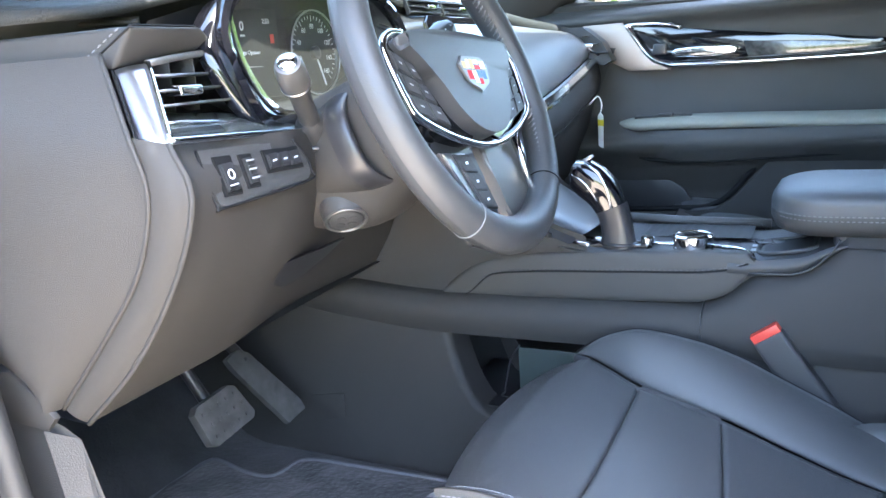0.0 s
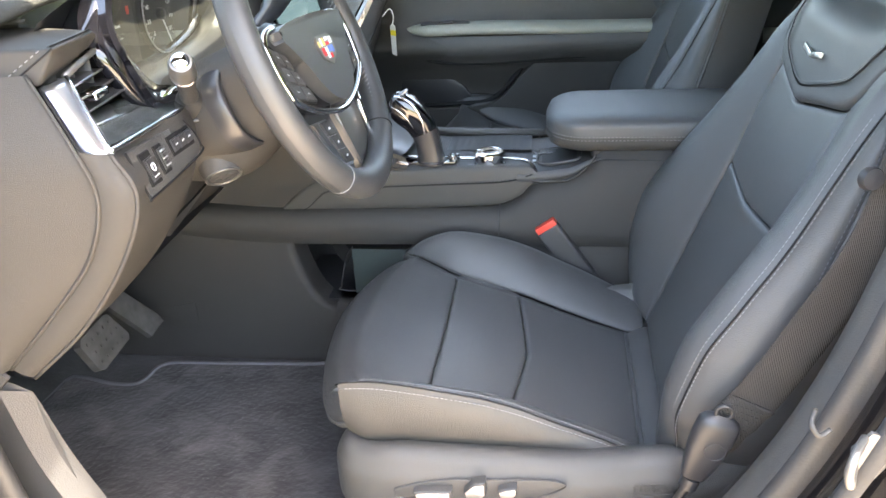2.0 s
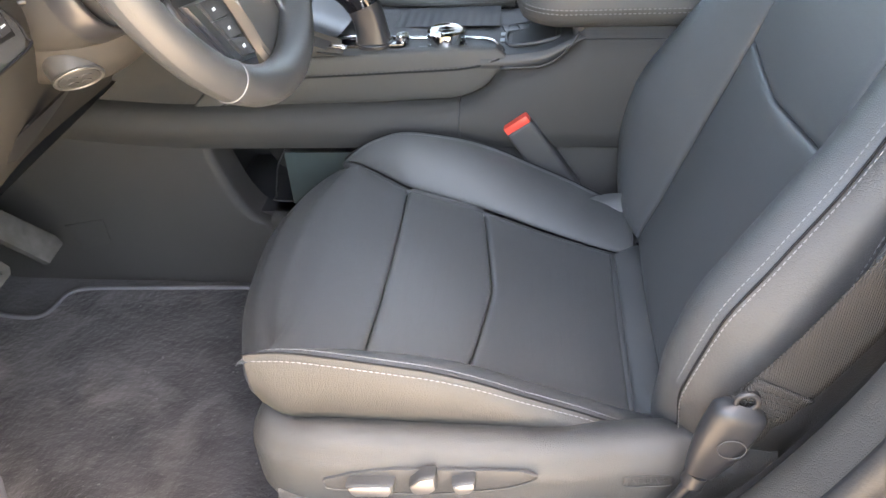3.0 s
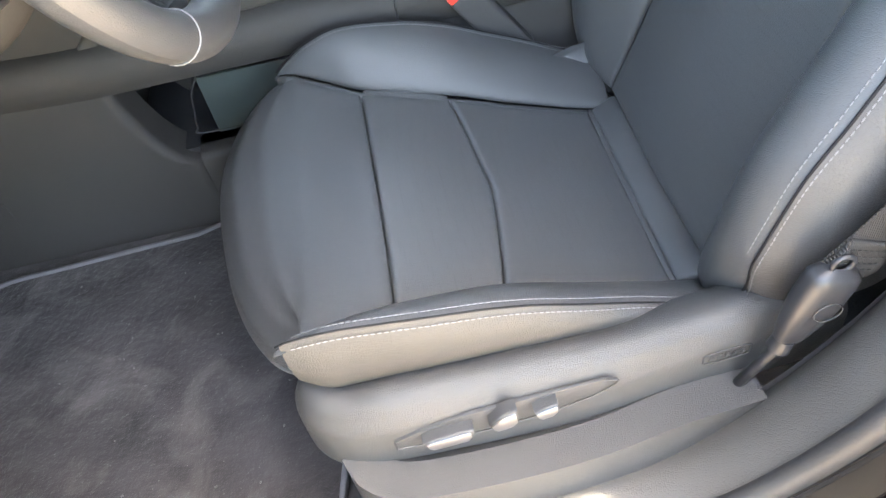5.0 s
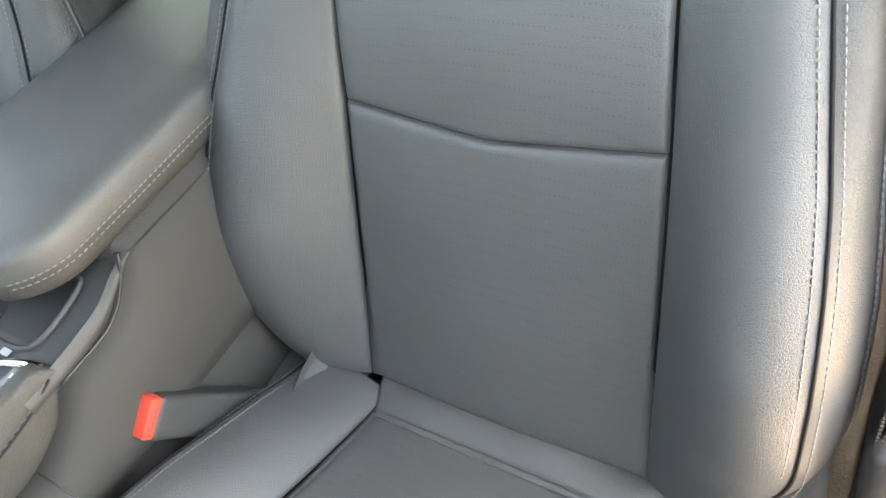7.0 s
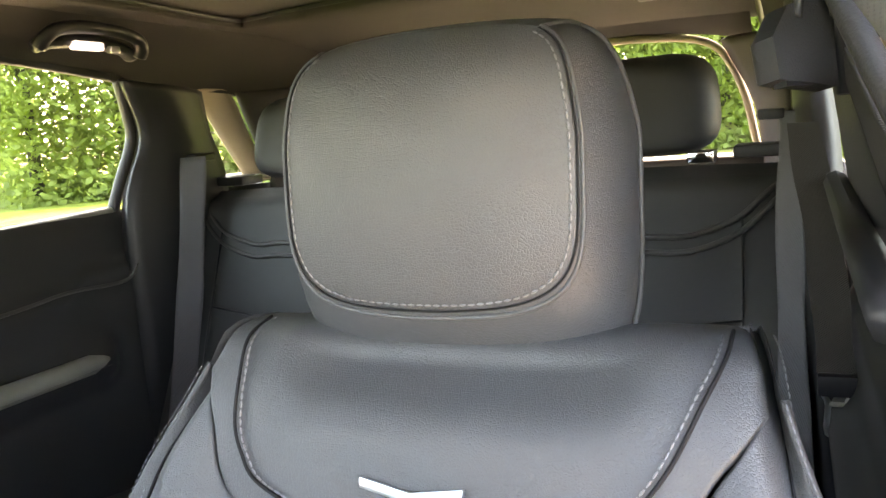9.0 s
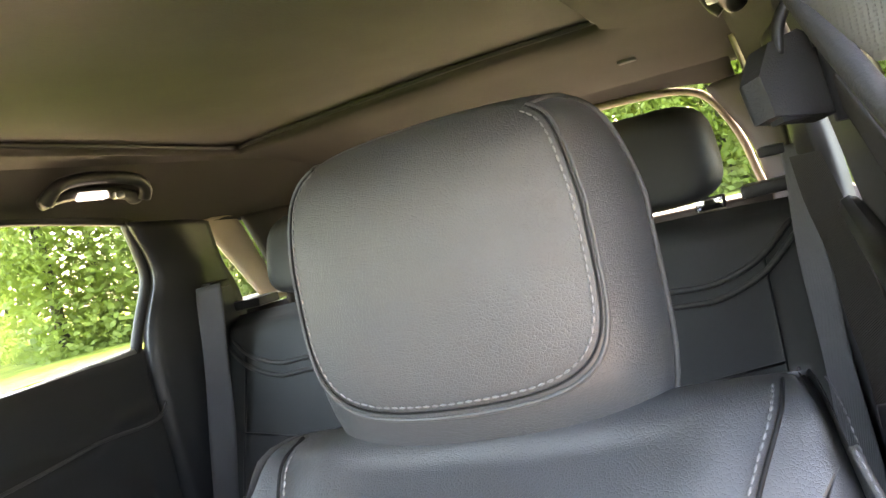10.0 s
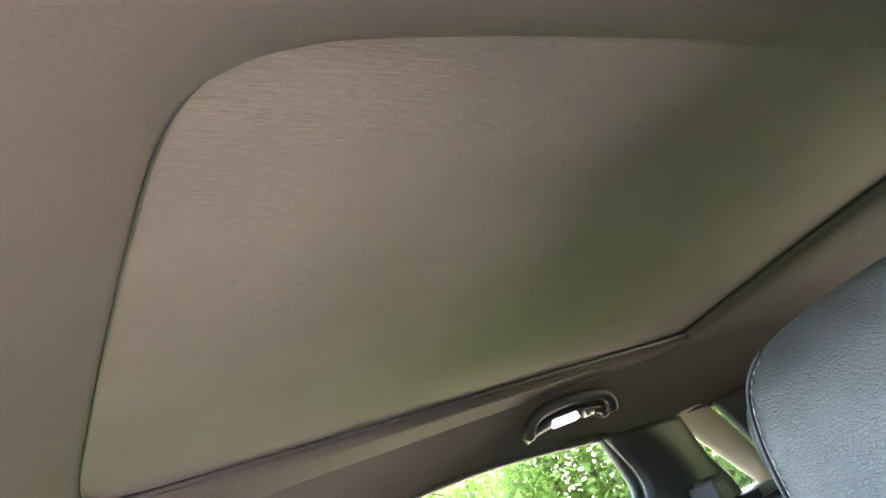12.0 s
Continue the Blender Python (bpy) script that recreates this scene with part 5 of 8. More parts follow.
part("printed_icon", lathe_mesh([(0.008, 0), (0.008, 0.0006), (0.0, 0.0006)], (0.118, -0.4371, 0.413), (0, -1, 0), 18), INK, lab)
for k in range(4):
    part("printed_bar", prism_mesh([(0.150 + 0.008 * k, 0.437 - 0.006 * k), (0.153 + 0.008 * k, 0.440 - 0.006 * k), (0.157 + 0.008 * k, 0.437 - 0.006 * k), (0.154 + 0.008 * k, 0.434 - 0.006 * k)], (0, -0.4378, 0), (1, 0, 0), (0, 0, 1), 0.0005, 0), INK, lab)
part("sill_outer", box_mesh((-0.62, -0.460, 0.0), (0.60, -0.425, 0.215), 0.012, 3), PAINT, frame_l)
rd = thing("door_3", "closed driver's side rear door", "door", kind="structure")
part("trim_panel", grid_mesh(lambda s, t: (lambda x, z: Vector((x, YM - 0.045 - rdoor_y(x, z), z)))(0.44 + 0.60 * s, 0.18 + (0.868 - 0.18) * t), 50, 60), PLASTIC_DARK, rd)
part("outer_skin", box_mesh((0.34, -0.450, -0.10), (1.12, -0.415, 0.865), 0.008), PAINT, rd)
g = part("pane", grid_mesh(lambda s, t: Vector((0.42 + 0.72 * s, YM - 1.000 + 0.055 * t, 0.85 + 0.285 * t)), 2, 2), GLASS_DARK, rd)
g.visible_shadow = False
part("window_ledge", tube_mesh([(0.42, YM - 0.972, 0.852), (0.7, YM - 0.972, 0.858), (1.015, YM - 0.972, 0.868)], 0.014, 8), PLASTIC_DARK, rd)
part("window_frame", tube_mesh(spline([(1.075, YM - 0.905, 0.985), (1.066, YM - 0.897, 1.04), (1.046, YM - 0.885, 1.108)], 5), 0.0035, 8), OLIVE, rd)
for side in (1, -1):
    tagged(part("quarter_panel", box_mesh((1.12, side_y(side, 1.00), -0.10), (2.08, side_y(side, 1.06), 0.87), 0.008) if side > 0 else
           box_mesh((1.12, side_y(side, 1.06), -0.10), (2.08, side_y(side, 1.00), 0.87), 0.008), PAINT), "black painted rear quarter panel", "quarter panel", kind="structure")
tagged(thick(part("pillar_skin", quad_strip([(0.375, -0.290, 1.115), (0.378, -0.350, 1.00), (0.372, -0.400, 0.86), (0.345, -0.415, 0.62)], [(0.60, -0.290, 1.125), (0.58, -0.352, 1.00), (0.56, -0.405, 0.86), (0.55, -0.425, 0.62)], 6, 5), PAINT), 0.012, -1), "black painted outer side of the centre pillar", "pillar", kind="structure")
# cloth padding over the top of the driver's door pillar
pa_ = [(0.40, -0.192, 1.125), (0.36, -0.190, 1.045), (0.32, -0.202, 1.010), (0.285, -0.212, 0.985)]
pb_ = [(0.13, -0.205, 1.118), (0.17, -0.238, 1.06), (0.19, -0.255, 1.02), (0.20, -0.265, 1.00)]
tagged(thick(part("pillar_padding", quad_strip(pa_, pb_, 6, 8, (0.0, 0.004, 0.0)), PILLAR_FABRIC), 0.012, 0), "light grey cloth covered door pillar padding", "pillar", kind="structure")

tagged(thick(part("pillar_top", quad_strip([(0.30, -0.165, 1.138), (0.42, -0.165, 1.142), (0.56, -0.165, 1.145)], [(0.32, -0.31, 1.095), (0.42, -0.31, 1.095), (0.54, -0.31, 1.095)], 5, 6, (0, 0, -0.004)), FABRIC), 0.01), "grey brown trim above the centre pillar", "pillar", kind="structure")

# the driver's door stands wide open beside the car
door_d = thing("door_4", "wide open black driver's door with dark trim", "door", kind="structure")
od = Matrix.Translation((-0.66, -0.44, 0)) @ pose(0, 0, 0, 0, 0, -72)
part("outer_skin", box_mesh((0.0, -0.07, 0.02), (1.08, -0.04, 0.90), 0.01, 2, od), PAINT, door_d)
part("trim_panel", box_mesh((0.01, -0.04, 0.04), (1.06, 0.0, 0.88), 0.012, 3, od), LEATHER_SIDE, door_d)
part("arm_rest", box_mesh((0.25, -0.01, 0.58), (0.95, 0.05, 0.65), 0.02, 3, od), LEATHER, door_d)
g = part("pane", box_mesh((0.10, -0.055, 0.88), (1.04, -0.050, 1.16), 0, 1, od), GLASS, door_d)
g.visible_shadow = False
part("window_frame", tube_mesh([od @ Vector(q) for q in ((0.02, -0.05, 0.90), (0.35, -0.05, 1.10), (0.60, -0.05, 1.17), (1.05, -0.05, 1.18), (1.08, -0.05, 0.90))], 0.018, 8), RUBBER, door_d)

# passenger side door mirror outside the glass
mir = thing("door_mirror", "dark door mirror with a chrome edge outside the window", "door mirror")


def shell_m(s, t):
    a, b = 2 * math.pi * s, math.pi * t
    k = math.sin(b) ** 0.45
    return Vector((-0.46 + 0.07 * -math.cos(b), 1.26 + 0.105 * math.cos(a) * k, 0.975 + 0.078 * math.sin(a) * k))


part("housing", grid_mesh(shell_m, 36, 18, True), PAINT, mir)
part("chrome_edge", tube_mesh([Vector((-0.405, 1.26 + 0.096 * math.cos(a), 0.975 + 0.070 * math.sin(a))) for a in (2 * math.pi * i / 40 for i in range(40))], 0.005, 8, True), CHROME, mir, "chrome edge")
part("mirror_glass", lathe_mesh([(0.066, 0.0), (0.064, 0.003), (0.0, 0.003)], (-0.402, 1.26, 0.975), (1, 0, 0), 36), CHROME, mir)
part("foot", tube_mesh([(-0.47, 1.08, 0.885), (-0.46, 1.14, 0.91), (-0.455, 1.20, 0.94)], 0.03, 12), PLASTIC_DARK, mir)

# ---- dashboard ----
dash = thing("dashboard", "dark leather covered dashboard with stitched pads", "dashboard", kind="structure")
EDGE_Z = [(-0.31, 0.870), (-0.24, 0.874), (-0.2, 0.880), (-0.12, 0.899), (-0.085, 0.906), (-0.05, 0.911), (0.02, 0.920), (0.12, 0.924), (0.21, 0.912), (0.30, 0.905), (0.55, 0.900), (0.80, 0.880), (0.95, 0.868), (1.06, 0.860)]
EDGE_X = [(-0.31, -0.62), (-0.295, -0.545), (-0.275, -0.508), (-0.24, -0.494), (-0.18, -0.482), (-0.15, -0.462), (-0.08, -0.445), (0.05, -0.435), (0.15, -0.435), (0.24, -0.455), (0.40, -0.470), (0.70, -0.455), (1.06, -0.42)]


def dash_top(s, t):
    y = -0.31 + 1.38 * t
    xe, ze = lerp_table(EDGE_X, y), lerp_table(EDGE_Z, y)
    if s < 0.8:
        k = s / 0.8
        x = -1.09 + (xe - 0.018 + 1.09) * k
        hump = smooth01((x + 0.75) / 0.25)
        return Vector((x, y, 0.905 + (ze - 0.905) * hump + 0.012 * math.sin(math.pi * k)))
    a = (s - 0.8) / 0.2 * math.pi * 0.75
    r = 0.018 - 0.010 * smooth01((-0.02 - y) / 0.08)
    return Vector((xe - 0.018 + 0.020 * math.sin(a), y, ze - r * (1 - math.cos(a))))


part("top_pad", grid_mesh(dash_top, 60, 110), TOP_PAD, dash, "soft grained top pad")
line = [dash_top(0.74, (y + 0.31) / 1.38) + Vector((0, 0, 0.001)) for y in (-0.26 + 0.020 * i for i in range(65))]
part("stitching", stitch_mesh(line, 0.005, 0.003, 0.0005), THREAD_DULL, dash)
line = [dash_top(0.728, (y + 0.31) / 1.38) + Vector((0, 0, 0.001)) for y in (-0.26 + 0.020 * i for i in range(65))]
part("stitching", stitch_mesh(line, 0.005, 0.003, 0.0005), THREAD_DULL, dash)
# dark recess below the top pad
part("recess", grid_mesh(lambda s, t: Vector((-0.480 - 0.04 * math.sin(math.pi * t), -0.19 + 1.24 * s, lerp_table(EDGE_Z, -0.19 + 1.24 * s) - 0.024 - 0.16 * t)), 60, 6), PLASTIC_DARK, dash)


# second pad at the driver's end: flat outer face and front face, mitred with a stitched seam
S0, T1, S1, TIP = Vector((-0.461, -0.285, 0.815)), Vector((-0.414, -0.271, 0.847)), Vector((-0.426, -0.178, 0.848)), Vector((-0.448, -0.136, 0.833))
LM, LC = Vector((-0.434, -0.2205, 0.822)), Vector((-0.431, -0.2805, 0.813))


def end_pad_mesh():
    far = [Vector(p) for p in ((-0.86, -0.322, 0.822), (-0.86, -0.312, 0.850), (-0.86, -0.185, 0.852), (-0.500, -0.165, 0.851), (-0.50, -0.165, 0.826), (-0.86, -0.185, 0.822))]
    bm = bmesh.new()
    fb, ft, it, im, jm, jb = [bm.verts.new(p) for p in far]
    s0, t1, s1, tip, lm, lc = [bm.verts.new(p) for p in (S0, T1, S1, TIP, LM, LC)]
    for f in ((fb, s0, t1, ft), (s0, lc, t1), (lc, lm, t1), (lm, s1, t1), (lm, tip, s1), (ft, t1, s1, im, it), (s1, tip, im), (tip, jm, im), (fb, jb, jm, lm, lc, s0), (lm, jm, tip)):
        bm.faces.new(f)
    bmesh.ops.recalc_face_normals(bm, faces=bm.faces[:])
    sharp = [e for e in bm.edges if len(e.link_faces) == 2 and e.calc_face_angle() > 0.35]
    bmesh.ops.bevel(bm, geom=sharp, offset=0.0045, segments=4, profile=0.5, affect="EDGES")
    for f in bm.faces:
        f.smooth = True
    me = bpy.data.meshes.new("end_pad")
    bm.to_mesh(me)
    bm.free()
    return auto_smooth(me, 30)


part("end_pad", end_pad_mesh(), SOFT, dash, "stitched leather end pad")
part("recess_side", grid_mesh(lambda s, t: Vector((-0.530 - 0.40 * s, -0.188 - 0.012 * s, 0.868 - 0.033 * t)), 8, 4), PLASTIC_DARK, dash)
part("recess_back", grid_mesh(lambda s, t: Vector((-0.60 + 0.07 * s, -0.285 + 0.135 * s, 0.838 + 0.030 * t)), 8, 4), PLASTIC_DARK, dash)
part("recess_strip", tube_mesh([(-0.495, -0.186, 0.860), (-0.56, -0.20, 0.861), (-0.72, -0.21, 0.862)], 0.0028, 6), SOFT, dash)
out = Vector((-0.25, -0.93, 0.27)).normalized()
line = [S0.lerp(T1, 0.10 + 0.84 * i / 12) + out * 0.0006 for i in range(13)]
part("seam", tube_mesh([S0.lerp(T1, i / 12) + out * 0.0004 for i in range(13)], 0.0010, 6), SEAM, dash)
part("stitching", stitch_mesh([p + Vector((-0.007, 0, 0.0024)) for p in line], 0.0042, 0.0028, 0.0006), THREAD, dash)
line = [T1.lerp(S1, 0.06 + 0.90 * i / 12) + Vector((-0.0045, 0, 0.0012)) for i in range(13)]
part("stitching", stitch_mesh([p + Vector((-0.004, 0, 0)) for p in line], 0.0042, 0.0028, 0.0006), THREAD_DARK, dash)
part("seam", tube_mesh(line, 0.0009, 6), SEAM, dash)

# rounded end of the dashboard, its edge band and the knee panel
A = [(-0.78, -0.316, 0.826), (-0.74, -0.326, 0.77), (-0.655, -0.332, 0.70), (-0.64, -0.332, 0.64), (-0.60, -0.328, 0.575), (-0.545, -0.312, 0.522)]
B = [(-0.438, -0.2845, 0.826), (-0.390, -0.3125, 0.762), (-0.378, -0.314, 0.715), (-0.402, -0.313, 0.655), (-0.452, -0.311, 0.598), (-0.535, -0.308, 0.516)]
C = [(-0.425, -0.2565, 0.825), (-0.364, -0.2985, 0.755), (-0.346, -0.301, 0.712), (-0.376, -0.301, 0.645), (-0.440, -0.299, 0.566), (-0.519, -0.297, 0.498)]
D = [(-0.44, 0.235, 0.790), (-0.47, 0.235, 0.745), (-0.47, 0.235, 0.700), (-0.47, 0.235, 0.640), (-0.49, 0.235, 0.572), (-0.525, 0.235, 0.515)]
part("end_panel", quad_strip(A, B, 8, 24, (0, -0.016, 0)), SOFT, dash, "grained end panel")
part("end_band", quad_strip(B[1:], C[1:], 8, 8, (0.003, -0.004, 0)), SOFT, dash)
M = [(-0.3790, -0.115, 0.748), (-0.3745, -0.115, 0.703), (-0.398, -0.115, 0.642), (-0.452, -0.115, 0.567), (-0.517, -0.115, 0.503)]
KNEE = [spline([c_, Vector(c_).lerp(Vector(m_), 0.14) + Vector((-in_, 0, 0)), Vector(c_).lerp(Vector(m_), 0.55) + Vector((-0.5 * in_, 0, 0)), m_, Vector(m_).lerp(Vector(d_), 0.45) + Vector((-0.016, 0, 0)), d_], 10) for c_, m_, d_, in_ in zip(C[1:], M, D[1:], (0.011, 0.005, 0.0, 0.0, 0.0))]
KNEE = [spline([row[i] for row in KNEE], 8) for i in range(len(KNEE[0]))]
part("knee_panel", grid_mesh(lambda s, t: KNEE[round(t * (len(KNEE) - 1))][round(s * (len(KNEE[0]) - 1))], len(KNEE[0]) - 1, len(KNEE) - 1), SOFT, dash, "grained knee panel")
part("end_edge", tube_mesh(spline([(a, b - 0.001, c) for a, b, c in B], 8), 0.0022, 6), SOFT, dash)
part("band_edge", tube_mesh(spline([(a, b - 0.001, c) for a, b, c in C[1:]], 8), 0.0026, 6), SOFT, dash)
part("under_panel", grid_mesh(lambda s, t: Vector((-0.519 - 0.45 * t, -0.30 + 0.54 * s, 0.498 + 0.017 * s + 0.03 * t)), 8, 8), PLASTIC_DARK, dash)
part("end_foot", prism_mesh([(-0.612, 0.548), (-0.596, 0.500), (-0.545, 0.498), (-0.531, 0.512), (-0.552, 0.530), (-0.585, 0.552)], (0, -0.3165, 0), (1, 0, 0), (0, 0, 1), 0.006, 0.002), SOFT, dash)
# no opening is cut: a dark plate paints the slot's shade
part("knee_slot", prism_mesh([(-0.068, -0.006), (-0.077, 0.022), (0.023, 0.014), (0.086, 0.012), (0.053, -0.004), (0.006, -0.018), (-0.036, -0.022)], (-0.4410, -0.045, 0.5900), (-0.11, 0.99, 0), (0.55, 0.06, 0.83), -0.003, 0.001), PLASTIC_DARK, dash, "dark plate painting the slot's shade below the column")

# driver's air vent with bright surround
vent = thing("air_vent", "driver's side air vent with satin silver surround", "air vent", group="air vents")
SBL, SBR, STL, STR = Vector((-0.387, -0.308, 0.7555)), Vector((-0.3635, -0.298, 0.7530)), Vector((-0.4305, -0.2815, 0.813)), Vector((-0.4195, -0.2555, 0.8175))
part("bright_strip", grid_mesh(lambda s, t: STL.lerp(SBL, s).lerp(STR.lerp(SBR, s), t) + Vector((0.003, -0.004, 0.001)) * math.sin(math.pi * t), 12, 8), SILVER, vent, "satin silver side strip")
thick(vent.children[-1], 0.004)
part("strip_edge", tube_mesh([STR.lerp(SBR, i / 8) + Vector((0.0005, 0.001, 0.0005)) for i in range(9)], 0.0022, 8), CHROME, vent)
part("strip_edge", tube_mesh([STL.lerp(SBL, i / 8) + Vector((0, -0.0005, 0)) for i in range(9)], 0.0014, 8), SEAM, vent)
part("bright_lower", tube_mesh(spline([(-0.366, -0.296, 0.756), (-0.371, -0.25, 0.754), (-0.378, -0.18, 0.750), (-0.386, -0.09, 0.744), (-0.392, -0.06, 0.742)], 5), 0.0035, 8), CHROME, vent, "thin chrome line")
part("gloss_band", grid_mesh(lambda s, t: Vector((-0.376 - 0.050 * t - 0.012 * s, -0.290 + 0.030 * t + (0.220 - 0.05 * t) * s, 0.757 - 0.012 * s + 0.020 * t)), 20, 6), TRIM_GLOSS, vent, "smoky gloss trim band")
part("bright_middle", tube_mesh([(-0.402, -0.272, 0.7690), (-0.408, -0.20, 0.7640), (-0.414, -0.125, 0.7560)], 0.0020, 8), CHROME, vent, "thin chrome line")
part("cavity", grid_mesh(lambda s, t: Vector((-0.440 - 0.05 * math.sin(math.pi * t), -0.268 + 0.120 * s, 0.772 + 0.056 * t)), 6, 8), PLASTIC_DARK, vent)
for k in range(3):
    z = 0.7815 + 0.0125 * k
    ya, yb = -0.268 + 0.006 * k, -0.152 - 0.010 * k
    fx = -0.405 - 0.0055 * k
    part("slat", prism_mesh([(fx, ya), (fx - 0.016, yb), (fx - 0.050, yb), (fx - 0.034, ya)], (0, 0, z - 0.001), (1, 0, 0), (0, 1, 0), 0.0024, 0.0006), SATIN, vent)
    part("slat_edge", tube_mesh([(fx + 0.0006, ya + 0.002, z + 0.0008), (fx - 0.0154, yb - 0.001, z + 0.0008)], 0.0011, 6), SILVER, vent, "satin edge line")
for y in (-0.245, -0.215, -0.185):
    part("fin", box_mesh((-0.465, y - 0.0008, 0.775), (-0.436, y + 0.0008, 0.822), 0.0004, 1), PLASTIC, vent)
part("tab", box_mesh((-0.012, -0.016, -0.0045), (0.006, 0.016, 0.0045), 0.003, 3, Matrix.Translation((-0.412, -0.222, 0.7935)) @ pose(0, 0, 0, 0, 0, 8)), CHROME, vent, "chrome vent tab")
part("upper_bar", tube_mesh([STR + Vector((-0.002, 0.002, 0.0)), (-0.428, -0.215, 0.822), (-0.438, -0.168, 0.826)], 0.0032, 8), GUNMETAL, vent)

# cluster of instruments under its hood
clu = thing("instrument_cluster", "instrument cluster with gloss black bezel", "instrument cluster")
BZ = [(-0.441, -0.118, 0.880), (-0.448, -0.085, 0.889), (-0.452, -0.03, 0.903), (-0.450, 0.05, 0.908), (-0.450, 0.13, 0.904), (-0.452, 0.195, 0.888), (-0.440, 0.222, 0.85), (-0.425, 0.205, 0.79), (-0.415, 0.11, 0.764),
      (-0.410, 0.0, 0.757), (-0.412, -0.055, 0.755), (-0.407, -0.100, 0.754), (-0.405, -0.128, 0.758), (-0.408, -0.1415, 0.771), (-0.420, -0.150, 0.811), (-0.432, -0.146, 0.8435)]
bz = spline(BZ, 6, True)
cb = Vector((-0.43, 0.02, 0.83))
part("bezel", sweep_mesh(bz, [(-0.006, -0.008), (0.005, -0.009), (0.008, -0.003), (0.007, 0.005), (0.0, 0.008), (-0.007, 0.005)], up=(1, 0, 0), closed=True), PIANO, clu, "gloss black bezel")
# broad gloss flanks of the bezel: inner slope to the cover and outer face to the vent
RDG = spline([(-0.446, -0.100, 0.886), (-0.440, -0.1257, 0.8766), (-0.432, -0.1473, 0.8435), (-0.420, -0.1508, 0.811), (-0.408, -0.1416, 0.771), (-0.404, -0.1235, 0.756), (-0.411, -0.080, 0.755)], 8)
INN = spline([(-0.458, -0.085, 0.876), (-0.454, -0.100, 0.868), (-0.448, -0.1055, 0.846), (-0.442, -0.1035, 0.8175), (-0.434, -0.090, 0.785), (-0.427, -0.076, 0.768), (-0.420, -0.056, 0.762)], 8)
OUT = spline([(-0.456, -0.097, 0.889), (-0.464, -0.130, 0.872), (-0.456, -0.160, 0.846), (-0.440, -0.1741, 0.823), (-0.428, -0.160, 0.780), (-0.416, -0.138, 0.756), (-0.413, -0.080, 0.752)], 8)
part("bezel_slope", grid_mesh(lambda s, t: RDG[round(s * 48)].lerp(INN[round(s * 48)], t) + Vector((0.003, 0, 0)) * math.sin(math.pi * t), 48, 8), PIANO, clu, "gloss black inner slope")
part("bezel_flank", grid_mesh(lambda s, t: RDG[round(s * 48)].lerp(OUT[round(s * 48)], t) + Vector((0.004, -0.005, 0)) * math.sin(math.pi * t), 48, 8), PIANO, clu, "gloss black outer flank")
nb = len(bz)
part("pan", grid_mesh(lambda s, t: bz[round(s * nb) % nb].lerp(Vector((-0.502, cb.y + (bz[round(s * nb) % nb].y - cb.y) * 0.82, cb.z + (bz[round(s * nb) % nb].z - cb.z) * 0.78)), t), nb, 5, True), PLASTIC_DARK, clu)
part("back", mesh_from([Vector((-0.502, cb.y + (p.y - cb.y) * 0.83, cb.z + (p.z - cb.z) * 0.79)) for p in bz], [tuple(range(nb))]), DIAL, clu)
DX = -0.488
dial = part("dial", lathe_mesh([(0.052, 0.0), (0.052, 0.006), (0.049, 0.007), (0.047, 0.003), (0.0, 0.003)], (DX - 0.008, 0.085, 0.826), (1, 0, 0), 40), DIAL, clu, "round speedometer dial")
part("dial_ring", tube_mesh([(DX + 0.001, 0.085 + 0.051 * math.cos(a), 0.826 + 0.051 * math.sin(a)) for a in (2 * math.pi * i / 48 for i in range(48))], 0.0012, 6, True), SILVER, dial)
marks = []
for i in range(33):
    a = radians(225 - 270 * i / 32)
    r0 = 0.038 if i % 4 == 0 else 0.041
    marks.append(tube_mesh([(DX - 0.003, 0.085 + r * math.cos(a), 0.826 + r * math.sin(a)) for r in (r0, 0.045)], 0.0005, 4))
part("dial_marks", joined(marks), WHITE_ICON, dial)
for i, num in enumerate(("0", "20", "40", "60", "80", "100", "120", "140", "160")):
    a = radians(225 - 270 * i / 8)
    fc = bpy.data.curves.new("n", "FONT")
    fc.body, fc.size, fc.extrude, fc.align_x, fc.align_y = num, 0.0085, 0.0002, "CENTER", "CENTER"
    tmp = bpy.data.objects.new("tmp", fc)
    me = tmp.to_mesh().copy()
    me.transform(Matrix.Translation((DX - 0.003, 0.085 + 0.032 * math.cos(a), 0.826 + 0.032 * math.sin(a))) @ Matrix(((0, 0, 1, 0), (1, 0, 0, 0), (0, 1, 0, 0), (0, 0, 0, 1))))
    bpy.data.objects.remove(tmp)
    part("dial_number", me, WHITE_ICON, dial)
part("needle", tube_mesh([(DX - 0.001, 0.085, 0.826), (DX - 0.001, 0.102, 0.786)], 0.0012, 6), PAPER, dial)
part("needle_hub", lathe_mesh([(0.008, 0), (0.008, 0.006), (0.005, 0.008), (0.0, 0.008)], (DX - 0.004, 0.085, 0.826), (1, 0, 0), 20), SATIN, dial)
part("driver_display", box_mesh((DX - 0.006, -0.095, 0.778), (DX - 0.002, 0.015, 0.876), 0.001), DIAL, clu, "dark information display")
for (y0, z0, w, h, m) in ((-0.080, 0.852, 0.007, 0.007, ICON_GREY), (-0.080, 0.812, 0.06, 0.001, ICON_GREY), (0.000, 0.838, 0.006, 0.010, RED)):
    part("display_bar", box_mesh((DX - 0.002, y0, z0), (DX - 0.0012, y0 + w, z0 + h), 0), m, clu)
